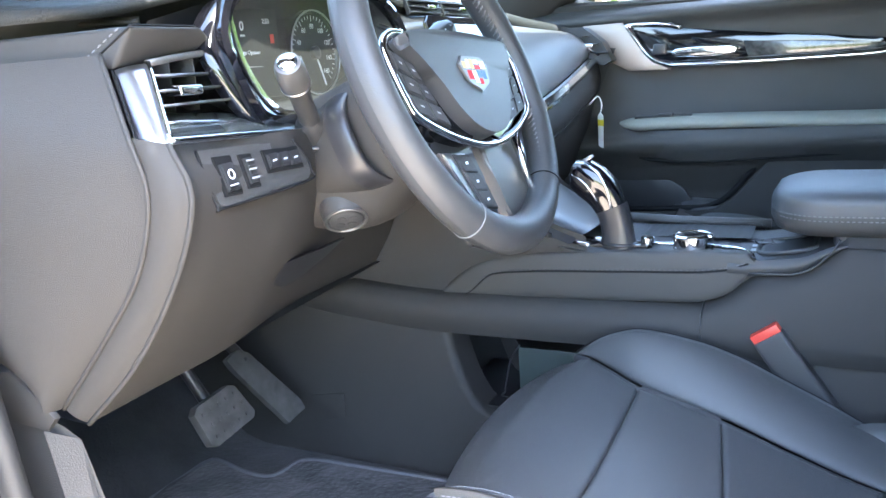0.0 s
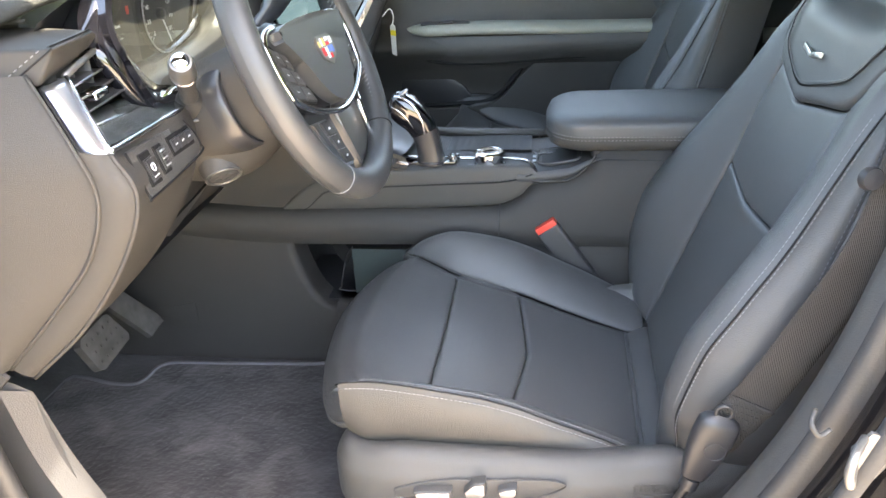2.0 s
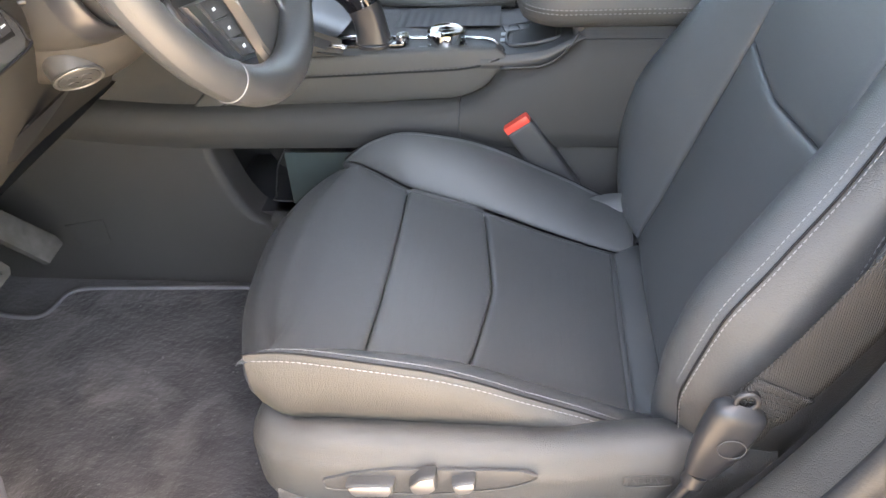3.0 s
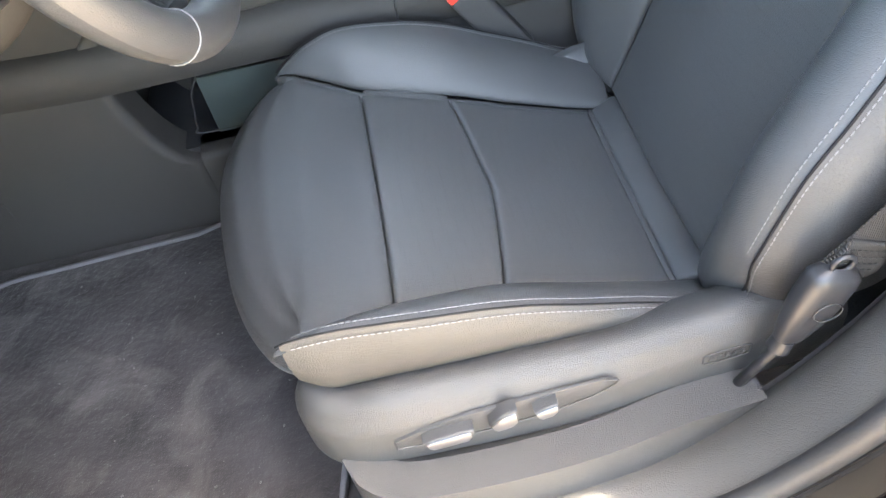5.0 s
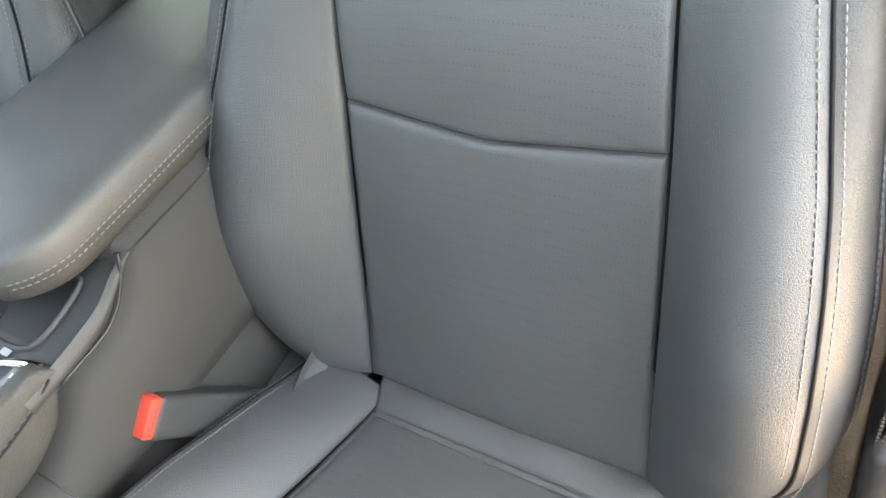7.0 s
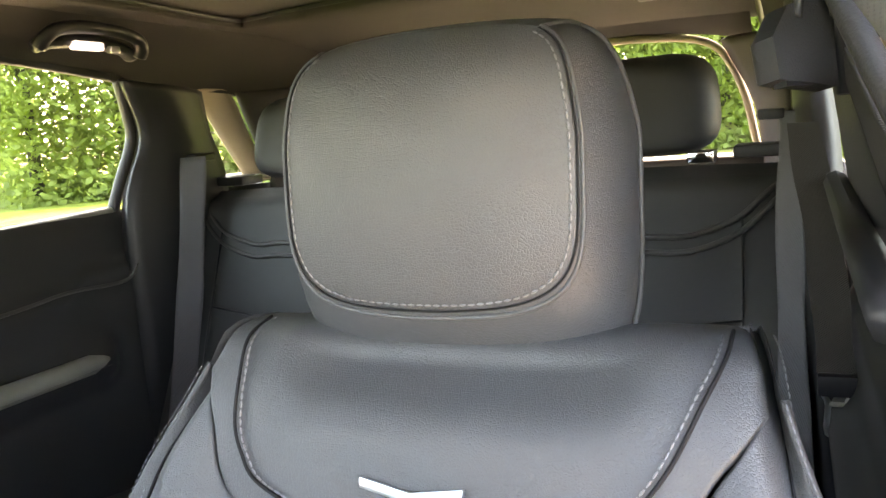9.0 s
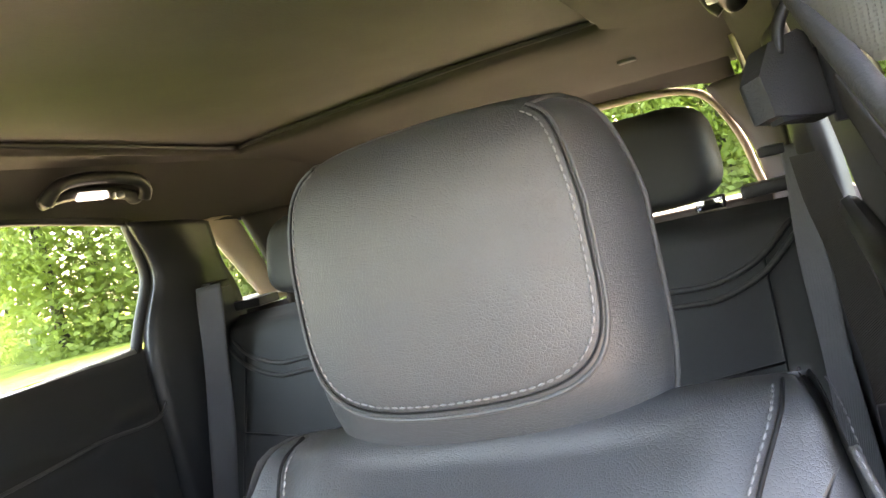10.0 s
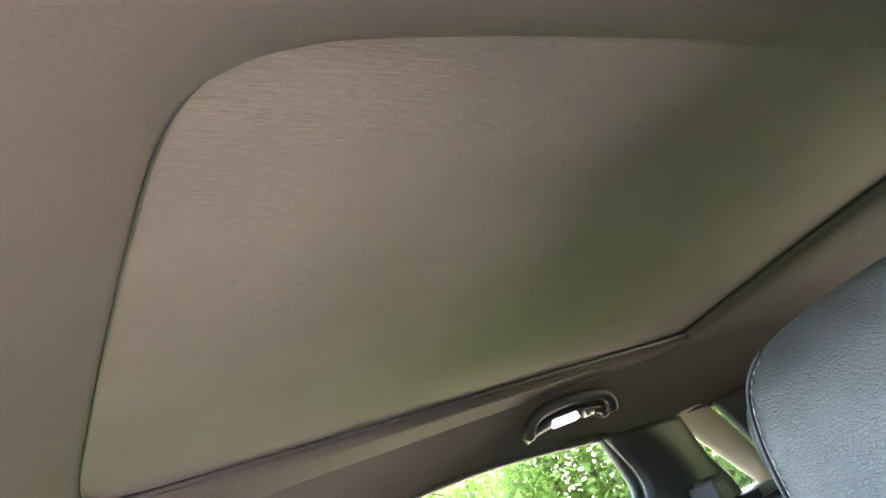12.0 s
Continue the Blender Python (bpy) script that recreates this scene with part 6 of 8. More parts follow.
for txt, size, y, z in (("0", 0.014, -0.048, 0.856), ("MPH", 0.004, -0.048, 0.846), ("2:33", 0.0075, -0.006, 0.862), ("Info Page Options", 0.0065, -0.045, 0.828)):
    fc = bpy.data.curves.new("n", "FONT")
    fc.body, fc.size, fc.extrude, fc.align_x, fc.align_y = txt, size, 0.0002, "CENTER", "CENTER"
    tmp = bpy.data.objects.new("tmp", fc)
    me = tmp.to_mesh().copy()
    me.transform(Matrix.Translation((DX - 0.0014, y, z)) @ Matrix(((0, 0, 1, 0), (1, 0, 0, 0), (0, 1, 0, 0), (0, 0, 0, 1))))
    bpy.data.objects.remove(tmp)
    part("display_text", me, WHITE_ICON, clu)
lens = part("lens", mesh_from([Vector((-0.464, cb.y + (p.y - cb.y) * 0.96, cb.z + (p.z - cb.z) * 0.95)) for p in bz], [tuple(range(nb))]), GLASS_LENS, clu, "clear cover")
lens.visible_shadow = False

# switch panel left of the column
swp = thing("switch_panel", "dark switch panel with light and dimmer switches", "switch panel")
so, sx, sy = Vector((-0.3740, -0.268, 0.744)), Vector((-0.006, 0.132, -0.005)), Vector((0.016, -0.003, -0.047))
sn = sy.cross(sx).normalized()
if sn.x < 0:
    sn = -sn


def on_panel(u, v, d=0.0):
    return so + sx * u + sy * v + sn * (d + 0.0015)


def panel_plate(pts, d0, d1, bevel=0.0015):
    top = [on_panel(u, v, d1) for u, v in pts]
    bot = [on_panel(u, v, d0) for u, v in pts]
    n = len(pts)
    bm = bmesh.new()
    a = [bm.verts.new(p) for p in bot]
    b = [bm.verts.new(p) for p in top]
    bm.faces.new(b)
    for i in range(n):
        bm.faces.new((a[i], a[(i + 1) % n], b[(i + 1) % n], b[i]))
    if bevel:
        bmesh.ops.bevel(bm, geom=[e for e in bm.edges if e.verts[0] in b and e.verts[1] in b], offset=bevel, segments=2, affect="EDGES")
    bmesh.ops.recalc_face_normals(bm, faces=bm.faces[:])
    me = bpy.data.meshes.new("plate")
    bm.to_mesh(me)
    bm.free()
    return me


part("plate", panel_plate([(0.0, 0.02), (0.02, 0.0), (1.02, 0.0), (1.08, 0.1), (1.13, 0.45), (1.13, 0.70), (1.06, 0.86), (0.10, 1.02), (0.04, 0.98)], -0.012, 0.004), SHIELD, swp)
part("plate_edge", tube_mesh(spline([on_panel(u, v, 0.004) for u, v in ((0.0, 0.0), (0.02, 0.94), (0.10, 1.02), (1.05, 0.87), (1.13, 0.68), (1.12, 0.40), (1.03, 0.02))], 6), 0.0014, 6), SEAM, swp)
# wells are raised near-black plates, their inner shade drawn by colour
for (u0, v0, u1, v1) in ((0.13, 0.20, 0.27, 0.80), (0.375, 0.22, 0.475, 0.74), (0.63, 0.20, 1.02, 0.54)):
    part("switch_well", panel_plate([(u0 - 0.02, v0 - 0.05), (u1 + 0.02, v0 - 0.05), (u1 + 0.02, v1 + 0.05), (u0 - 0.02, v1 + 0.05)], 0.003, 0.0055, 0.0008), SEAM, swp)
s1 = part("light_switch", panel_plate([(0.135, 0.30), (0.265, 0.28), (0.265, 0.76), (0.145, 0.78)], 0.004, 0.0085, 0.0015), SATIN, swp)
part("icon_ring", tube_mesh([on_panel(0.205 + 0.026 * math.cos(a), 0.50 + 0.080 * math.sin(a), 0.0088) for a in (2 * math.pi * i / 16 for i in range(16))], 0.0006, 5, True), WHITE_ICON, s1)
part("icon", panel_plate([(0.16, 0.68), (0.24, 0.665), (0.24, 0.685), (0.16, 0.70)], 0.0085, 0.0089, 0), WHITE_ICON, s1)
s2 = part("dimmer_wheel", panel_plate([(0.385, 0.26), (0.465, 0.24), (0.465, 0.70), (0.385, 0.72)], 0.004, 0.009, 0.002), RUBBER, swp)
for k in range(5):
    part("wheel_rib", panel_plate([(0.39, 0.30 + 0.08 * k), (0.46, 0.295 + 0.08 * k), (0.46, 0.325 + 0.08 * k), (0.39, 0.33 + 0.08 * k)], 0.0085, 0.0100, 0), SATIN if k % 2 else ICON_GREY, s2)
for k in range(3):
    u = 0.64 + 0.128 * k
    b = part("push_button", panel_plate([(u, 0.25), (u + 0.115, 0.23), (u + 0.115, 0.50), (u, 0.52)], 0.004, 0.008, 0.0012), SATIN, swp)
    part("icon", panel_plate([(u + 0.035, 0.37), (u + 0.08, 0.36), (u + 0.08, 0.39), (u + 0.035, 0.40)], 0.008, 0.0084, 0), WHITE_ICON, b)

# ---- steering column, stalks and wheel ----
WN, WU, WC = Vector((0.9298, 0, 0.3681)), Vector((-0.3681, 0, 0.9298)), Vector((-0.257, 0.008, 0.785))


def on_wheel(a, b, d=0.0):
    """a to the passenger side, b up in the plane of the rim, d towards the driver."""
    return WC + Vector((0, a, 0)) + WU * b + WN * d


col = thing("steering_column", "dark plastic steering column shroud", "steering column")


def shroud(s, t):
    d = -0.055 - 0.20 * t
    a = 2 * math.pi * s
    c, si = math.cos(a), math.sin(a)
    w = 0.064 + 0.016 * math.sin(math.pi * t) + 0.012 * t
    h = (0.050 if si > 0 else 0.068 + 0.038 * math.sin(math.pi * min(1, t * 1.0)) ** 1.2) * (1.0 if t > 0.02 else 0.96)
    p = 2.6
    r = 1 / ((abs(c) ** p + abs(si) ** p) ** (1 / p))
    return on_wheel(c * r * w, si * r * h, d)


part("shroud", grid_mesh(shroud, 56, 24, True), SOFT, col, "grained shroud")
part("shroud_collar", grid_mesh(lambda s, t: on_wheel(0.070 * math.cos(2 * math.pi * s) * (1 - 0.12 * t), 0.068 * math.sin(2 * math.pi * s) * (1 - 0.12 * t) - 0.012, -0.058 + 0.030 * t), 48, 5, True), SATIN, col)
part("collar_face", lathe_mesh([(0.062, 0.0), (0.058, 0.006), (0.0, 0.006)], on_wheel(0, -0.012, -0.034), WN, 36), PLASTIC_DARK, col)
# rounded housing where the column meets the wheel
HPROF = spline([(0.72, -0.260, 0), (0.84, -0.205, 0), (0.94, -0.155, 0), (1.0, -0.116, 0), (0.985, -0.098, 0), (0.94, -0.092, 0), (0.89, -0.095, 0), (0.85, -0.110, 0), (0.60, -0.116, 0)], 4)


def housing(s, t):
    q = HPROF[round(t * (len(HPROF) - 1))]
    c, si = math.cos(2 * math.pi * s), math.sin(2 * math.pi * s)
    r = q.x / ((abs(c) ** 2.8 + abs(si) ** 2.8) ** (1 / 2.8))
    return on_wheel(0.097 * c * r, -0.018 + 0.060 * si * r, q.y)


part("housing", grid_mesh(lambda s, t: housing(s, t * 12 / (len(HPROF) - 1)), 56, 12, True), SOFT, col, "grained column housing")
part("housing_ring", grid_mesh(lambda s, t: housing(s, (12 + t * (len(HPROF) - 13)) / (len(HPROF) - 1)), 56, len(HPROF) - 13, True), SATIN, col, "dark rounded ring")
# tube stands in for the highlight seen in the housing gap
part("housing_trim", tube_mesh(spline([on_wheel(-0.050, 0.016, -0.090), on_wheel(-0.047, -0.010, -0.088), on_wheel(-0.052, -0.034, -0.088), on_wheel(-0.056, -0.052, -0.090)], 6), lambda k: 0.0018 + 0.002 * k, 8), GUNMETAL, col, "satin tube painting a highlight in the column gap")
kn = Vector((0.42, -0.50, -0.76)).normalized()
KC = Vector((-0.374, -0.056, 0.644)) - kn * 0.003
lock = part("lock_knob", lathe_mesh([(0.030, -0.030), (0.0265, -0.010), (0.0245, -0.002), (0.0235, 0.002), (0.0205, 0.004), (0.0190, 0.002), (0.0, 0.002)], KC, kn, 36), SHIELD, col, "round satin-rimmed knob")
part("knob_rim", tube_mesh([KC + kn * 0.0035 + (kn.cross(Vector((0, 0, 1))).normalized() * math.cos(a) + kn.cross(kn.cross(Vector((0, 0, 1))).normalized()) * math.sin(a)) * 0.0225 for a in (2 * math.pi * i / 32 for i in range(32))], 0.0016, 6, True), GUNMETAL, lock, "satin rim")
part("knob_cap", lathe_mesh([(0.0185, 0.0), (0.0185, 0.0015), (0.016, 0.003), (0.0, 0.003)], KC + kn * 0.002, kn, 32), PLASTIC, lock)
for k in range(4):
    a = math.pi / 4 + k * math.pi / 2
    r = kn.cross(Vector((0, 0, 1))).normalized()
    u = r.cross(kn)
    c = KC + kn * 0.0045 + (r * math.cos(a) + u * math.sin(a)) * 0.009
    part("knob_dimple", lathe_mesh([(0.0055, 0.0), (0.005, 0.0012), (0.0, 0.0012)], c, kn, 16), PLASTIC, lock)
# left stalk
st = thing("indicator_stalk", "dark indicator stalk with a chrome tip", "stalk")
P0, P1 = Vector((-0.385, -0.084, 0.750)), Vector((-0.350, -0.158, 0.809))
dv = (P1 - P0).normalized()
part("boot", lathe_mesh([(0.020, -0.030), (0.019, -0.012), (0.017, 0.0), (0.013, 0.008), (0.0105, 0.012)], P0, dv, 28), RUBBER, st)
br_ = dv.cross(Vector((0, 0, 1))).normalized()
part("boot_rim", tube_mesh([P0 - dv * 0.012 + (br_ * math.cos(a) + dv.cross(br_) * math.sin(a)) * 0.022 for a in (2 * math.pi * i / 28 for i in range(28))], 0.003, 8, True), SATIN, st)
L = (P1 - P0).length
part("stem", lathe_mesh([(0.0115, 0.0), (0.0102, 0.25 * L), (0.0105, 0.5 * L), (0.0120, 0.68 * L)], P0, dv, 24), PLASTIC, st)
part("head", lathe_mesh([(0.0120, 0.66 * L), (0.0140, 0.70 * L), (0.0146, 0.82 * L), (0.0140, 0.96 * L), (0.0120, 1.02 * L), (0.006, 1.03 * L), (0.0, 1.03 * L)], P0, dv, 28), GUNMETAL, st)
part("ring", lathe_mesh([(0.0136, 0.695 * L), (0.0148, 0.70 * L), (0.0148, 0.712 * L), (0.0140, 0.72 * L)], P0, dv, 28), SILVER, st)
part("tip", lathe_mesh([(0.0098, 1.01 * L), (0.0095, 1.045 * L), (0.0070, 1.065 * L), (0.0, 1.07 * L)], P0, dv, 24), CHROME, st, "chrome tip button")
st2 = thing("wiper_stalk", "dark wiper stalk with white markings", "stalk")
P0, P1 = Vector((-0.352, 0.045, 0.795)), Vector((-0.335, 0.150, 0.842))
dv = (P1 - P0).normalized()
L = (P1 - P0).length
part("stem", lathe_mesh([(0.012, 0.0), (0.011, 0.5 * L), (0.0145, 0.6 * L), (0.0155, 0.9 * L), (0.012, L), (0.0, L)], P0, dv, 24), SATIN, st2)
for k in range(3):
    part("mark", box_mesh((-0.0028, -0.0006, -0.0006), (0.0028, 0.0006, 0.0006), 0, 1, Matrix.Translation(P0 + dv * (0.66 + 0.1 * k) * L + Vector((0.011, 0, 0.010)))), WHITE_ICON, st2)

wheel = thing("steering_wheel", "black leather steering wheel with satin silver spokes", "steering wheel")
R = 0.1735


def rim_ring(s, t):
    a, b = 2 * math.pi * s, 2 * math.pi * t
    thickr = 0.0155 + 0.0015 * math.sin(a) ** 2
    low = 0.003 * max(0.0, -math.sin(a)) ** 2
    return on_wheel(math.cos(a) * (R + (thickr + low) * math.cos(b)), math.sin(a) * (R + (thickr + low) * math.cos(b)), -0.002 + 0.0185 * math.sin(b))


part("rim", grid_mesh(rim_ring, 120, 21, True), LEATHER_RIM, wheel, "smooth leather rim")
for deg in (52, 138, 232, 308):
    a = radians(deg)
    ring = [rim_ring(a / (2 * math.pi), i / 24) + (rim_ring(a / (2 * math.pi), i / 24) - on_wheel(math.cos(a) * R, math.sin(a) * R, -0.002)) * 0.02 for i in range(24)]
    part("rim_seam", tube_mesh(ring, 0.0008, 5, True), THREAD_DARK if deg == 232 else SEAM, wheel)
# laced seam on the inner side of the rim
lace = []
for i in range(150):
    a = 2 * math.pi * i / 150
    if 0.15 < math.sin(a) + 0.0 and math.cos(a) < -0.2:
        continue
    p = [on_wheel(math.cos(a + e) * (R - 0.0163 + 0.0012 * math.cos(4 * e)), math.sin(a + e) * (R - 0.0163), 0.004 * g) for e, g in ((-0.016, -1), (0.0, 0.2), (0.016, 1))]
    lace.append(tube_mesh(p, 0.0012, 5))
part("lacing", joined(lace), THREAD_DARK, wheel)


def wheel_plate(pts, d0, d1, bevel=0.003, n=5, segs=3):
    ring = spline([(u, v, 0) for u, v in pts], n, True)
    bm = bmesh.new()
    a = [bm.verts.new(on_wheel(p.x, p.y, d0)) for p in ring]
    b = [bm.verts.new(on_wheel(p.x, p.y, d1)) for p in ring]
    m = len(ring)
    bm.faces.new(b)
    bm.faces.new(a[::-1])
    for i in range(m):
        bm.faces.new((a[i], a[(i + 1) % m], b[(i + 1) % m], b[i]))
    if bevel:
        bmesh.ops.bevel(bm, geom=[e for e in bm.edges if e.verts[0] in b and e.verts[1] in b], offset=bevel, segments=segs, affect="EDGES")
    bmesh.ops.recalc_face_normals(bm, faces=bm.faces[:])
    for f in bm.faces:
        f.smooth = True
    me = bpy.data.meshes.new("plate")
    bm.to_mesh(me)
    bm.free()
    return auto_smooth(me, 50)


TURN = radians(-3.5)          # the wheel stands slightly turned


def turned(pts):
    c, q = math.cos(TURN), math.sin(TURN)
    return [(a * c - b * q, a * q + b * c) for a, b in pts]


def key_plate(pts, d0, d1, bevel):
    return wheel_plate(turned(pts), d0, d1, bevel, 1, 2)


HUB = [(0.0, 0.043), (0.070, 0.041), (0.112, 0.036), (0.122, 0.028), (0.102, 0.010), (0.080, -0.014), (0.062, -0.040), (0.036, -0.060), (0.0, -0.068)]
HUB += [(-a, b) for a, b in HUB[-2:0:-1]]
hub = part("hub_pad", wheel_plate(turned(HUB), -0.030, 0.017, 0.012, 5, 6), LEATHER_RIM, wheel, "soft hub pad")
part("hub_back", lathe_mesh([(0.055, 0.0), (0.060, 0.02), (0.045, 0.035), (0.0, 0.035)], on_wheel(0, -0.005, -0.062), WN, 32), PLASTIC_DARK, wheel)
for sg in (1, -1):
    # side spoke with a plate of six flat keys
    sp = [(0.080, 0.034), (0.122, 0.034), (0.146, 0.022), (0.164, 0.016), (0.163, -0.014), (0.138, -0.042), (0.085, -0.060), (0.030, -0.070), (0.020, -0.050), (0.060, -0.030)]
    part("side_spoke", wheel_plate(turned([(sg * a, b) for a, b in sp][::sg]), -0.024, 0.000, 0.003), PIANO, wheel)
    q = [(0.137, 0.025), (0.130, -0.040), (0.070, -0.055), (0.104, 0.010)]
    pod = part("switch_pod", key_plate([(sg * a, b) for a, b in q][::sg], -0.002, 0.0035, 0.001), PLASTIC_DARK, wheel)

    def on_pod(u, v):
        top, bot = Vector(q[3]).lerp(Vector(q[0]), u), Vector(q[2]).lerp(Vector(q[1]), u)
        p = top.lerp(bot, v)
        return (sg * p.x, p.y)
    for r_ in range(3):
        for c_ in range(2):
            u0, u1, v0, v1 = 0.04 + 0.48 * c_, 0.48 + 0.48 * c_, 0.03 + 0.325 * r_, 0.325 + 0.325 * r_
            k = part("button", key_plate([on_pod(u0, v0), on_pod(u1, v0), on_pod(u1, v1), on_pod(u0, v1)][::-sg], 0.003, 0.0065, 0.0012), PLASTIC, pod)
            um, vm = (u0 + u1) / 2, (v0 + v1) / 2
            part("icon", key_plate([on_pod(um - 0.05, vm - 0.014), on_pod(um + 0.05, vm - 0.014), on_pod(um + 0.05, vm + 0.014), on_pod(um - 0.05, vm + 0.014)][::-sg], 0.0064, 0.0068, 0), ICON_GREY, k)
    # lower spoke: satin frame with a column of three keys, or plain satin
    lo = [(0.018, -0.064), (0.098, -0.054), (0.094, -0.100), (0.086, -0.145), (0.078, -0.164), (0.022, -0.166), (0.014, -0.120)]
    part("lower_spoke", wheel_plate([(sg * a, b) for a, b in lo][::sg], -0.026, -0.014, 0.004, 4), SATIN if sg < 0 else GUNMETAL, wheel)
    rl = [(0.040, -0.076), (0.092, -0.068), (0.064, -0.134), (0.021, -0.145)]
    if sg < 0:
        fr = part("key_frame", wheel_plate([(sg * a, b) for a, b in rl][::sg], -0.016, -0.009, 0.002, 1), SILVER, wheel, "satin silver key frame")

        def at(e, q):
            l = Vector(rl[0]).lerp(Vector(rl[3]), q)
            m_ = l.lerp(Vector(rl[1]).lerp(Vector(rl[2]), q), e)
            return (sg * m_.x, m_.y)
        for k in range(3):
            q0, q1 = 0.04 + 0.305 * k, 0.335 + 0.305 * k
            key = part("key", wheel_plate([at(0.06, q0), at(0.66, q0), at(0.66, q1), at(0.06, q1)], -0.010, -0.0060, 0.001, 1, 2), PLASTIC, fr)
            c = at(0.36, (q0 + q1) / 2)
            part("icon", wheel_plate([(c[0] - 0.0026, c[1] - 0.0014), (c[0] + 0.0026, c[1] - 0.0014), (c[0] + 0.0026, c[1] + 0.0014), (c[0] - 0.0026, c[1] + 0.0014)], -0.0061, -0.0056, 0, 1), WHITE_ICON, key)
    else:
        part("bright_strip", tube_mesh([on_wheel(0.090, -0.070, -0.006), on_wheel(0.088, -0.10, -0.007), on_wheel(0.080, -0.140, -0.008)], lambda k: 0.0060 - 0.002 * k, 8), CHROME, wheel)
# chrome line that runs round the hub
cv = [(-0.100, 0.040), (-0.124, 0.038), (-0.141, 0.028), (-0.146, 0.010), (-0.140, -0.026), (-0.130, -0.043), (-0.085, -0.062), (-0.035, -0.074), (0.0, -0.077)]
cv += [(-a, b) for a, b in cv[-2::-1]]
part("chrome_line", tube_mesh(spline([on_wheel(a, b, 0.005) for a, b in turned(cv)], 6), 0.0040, 8), CHROME, wheel, "chrome line round the hub")
# plain coloured shield emblem
em = part("emblem", key_plate([(-0.034, 0.006), (-0.022, 0.015), (0.022, 0.015), (0.034, 0.006), (0.025, -0.014), (0.0, -0.024), (-0.025, -0.014)], 0.015, 0.0190, 0.001), GUNMETAL, hub, "small coloured shield emblem")
EM = [material("emblem_" + n, c, 0.6, spec=0.2, vary=0.05) for n, c in (("gold", (0.75, 0.55, 0.2)), ("red", (0.6, 0.05, 0.06)), ("blue", (0.12, 0.2, 0.5)), ("silver", (0.7, 0.7, 0.72)))]
for (u, v, w, h, i) in ((-0.026, 0.001, 0.008, 0.007, 0), (-0.0165, 0.001, 0.005, 0.010, 3), (-0.010, 0.001, 0.008, 0.010, 0), (0.001, 0.006, 0.011, 0.005, 3), (0.001, 0.0005, 0.011, 0.004, 1), (0.014, 0.001, 0.012, 0.009, 3),
                        (-0.021, -0.011, 0.010, 0.010, 1), (-0.0095, -0.015, 0.009, 0.014, 3), (0.001, -0.008, 0.010, 0.007, 2), (0.001, -0.016, 0.008, 0.006, 1), (0.0125, -0.010, 0.009, 0.009, 2)):
    part("emblem_field", key_plate([(u, v), (u + w, v), (u + w, v + h), (u, v + h)], 0.0190, 0.0194, 0), EM[i], em)

# ---- centre stack and passenger side of the dashboard ----
stack = thing("centre_stack", "centre stack with touch screen and dark leather sides", "centre stack", kind="structure")
SP = [(-0.475, 0.885), (-0.455, 0.872), (-0.425, 0.86), (-0.395, 0.775), (-0.375, 0.715), (-0.345, 0.66), (-0.300, 0.605), (-0.250, 0.575), (-0.205, 0.558)]


def stack_face(s, t):
    f = t * (len(SP) - 1)
    i = min(len(SP) - 2, int(f))
    q = f - i
    x = SP[i][0] * (1 - q) + SP[i + 1][0] * q
    z = SP[i][1] * (1 - q) + SP[i + 1][1] * q
    half = 0.165 - 0.055 * smooth01((t - 0.25) / 0.7)
    k = 2 * s - 1
    return Vector((x - 0.020 * k ** 4, YC + k * half, z - 0.012 * k ** 6))


part("face", grid_mesh(stack_face, 30, 40), SATIN, stack)
for sg in (-1, 1):
    part("side", grid_mesh(lambda s, t, sg=sg: stack_face((sg + 1) / 2, s).lerp(Vector((-0.66, YC + sg * 0.132, 0.468 + 0.41 * (1 - s))), t), 30, 8), SOFT, stack, "grained side panel")
    part("bright_edge", tube_mesh([stack_face((sg + 1) / 2, 0.12 + 0.80 * i / 24) + Vector((0.002, 0, 0.001)) for i in range(25)], 0.004, 8), SILVER if sg > 0 else SATIN, stack)
sc_o = Vector((-0.432, YC, 0.792))
sc_u = Vector((-0.28, 0, 0.96)).normalized()
sc_n = Vector((0.96, 0, 0.28)).normalized()
scr = part("touch_screen", prism_mesh([(-0.118, -0.062), (0.118, -0.062), (0.124, 0.060), (0.112, 0.070), (-0.112, 0.070), (-0.124, 0.060)], sc_o + sc_n * 0.030, (0, 1, 0), sc_u, 0.006, 0.002), PIANO, stack, "glossy touch screen")
part("screen_image", prism_mesh([(-0.108, -0.052), (0.108, -0.052), (0.108, 0.058), (-0.108, 0.058)], sc_o + sc_n * 0.0370, (0, 1, 0), sc_u, 0.0006, 0), DISPLAY, scr, "lit display")
for k in range(2):
    y0 = YC - 0.108 + 0.112 * k
    v = thing("air_vent", "centre air vent with chrome tab", "air vent", group="air vents")
    part("frame", prism_mesh([(0, 0), (0.104, 0), (0.104, 0.026), (0, 0.026)], (-0.452, y0, 0.872), (0, 1, 0), (-0.3, 0, 0.95), 0.006, 0.002), PLASTIC_DARK, v)
    for j in range(3):
        part("slat", box_mesh((-0.455, y0 + 0.004, 0.8755 + 0.008 * j), (-0.443, y0 + 0.100, 0.8772 + 0.008 * j), 0.0006, 1), SATIN, v)
    part("tab", box_mesh((-0.445, y0 + 0.040, 0.881), (-0.436, y0 + 0.064, 0.887), 0.0015), CHROME, v)

STRIP_X, STRIP_Z = [(0.49, -0.332), (0.60, -0.340), (0.75, -0.352), (0.90, -0.362), (1.0, -0.370)], [(0.49, 0.722), (0.60, 0.735), (0.75, 0.757), (0.90, 0.783), (1.0, 0.801)]


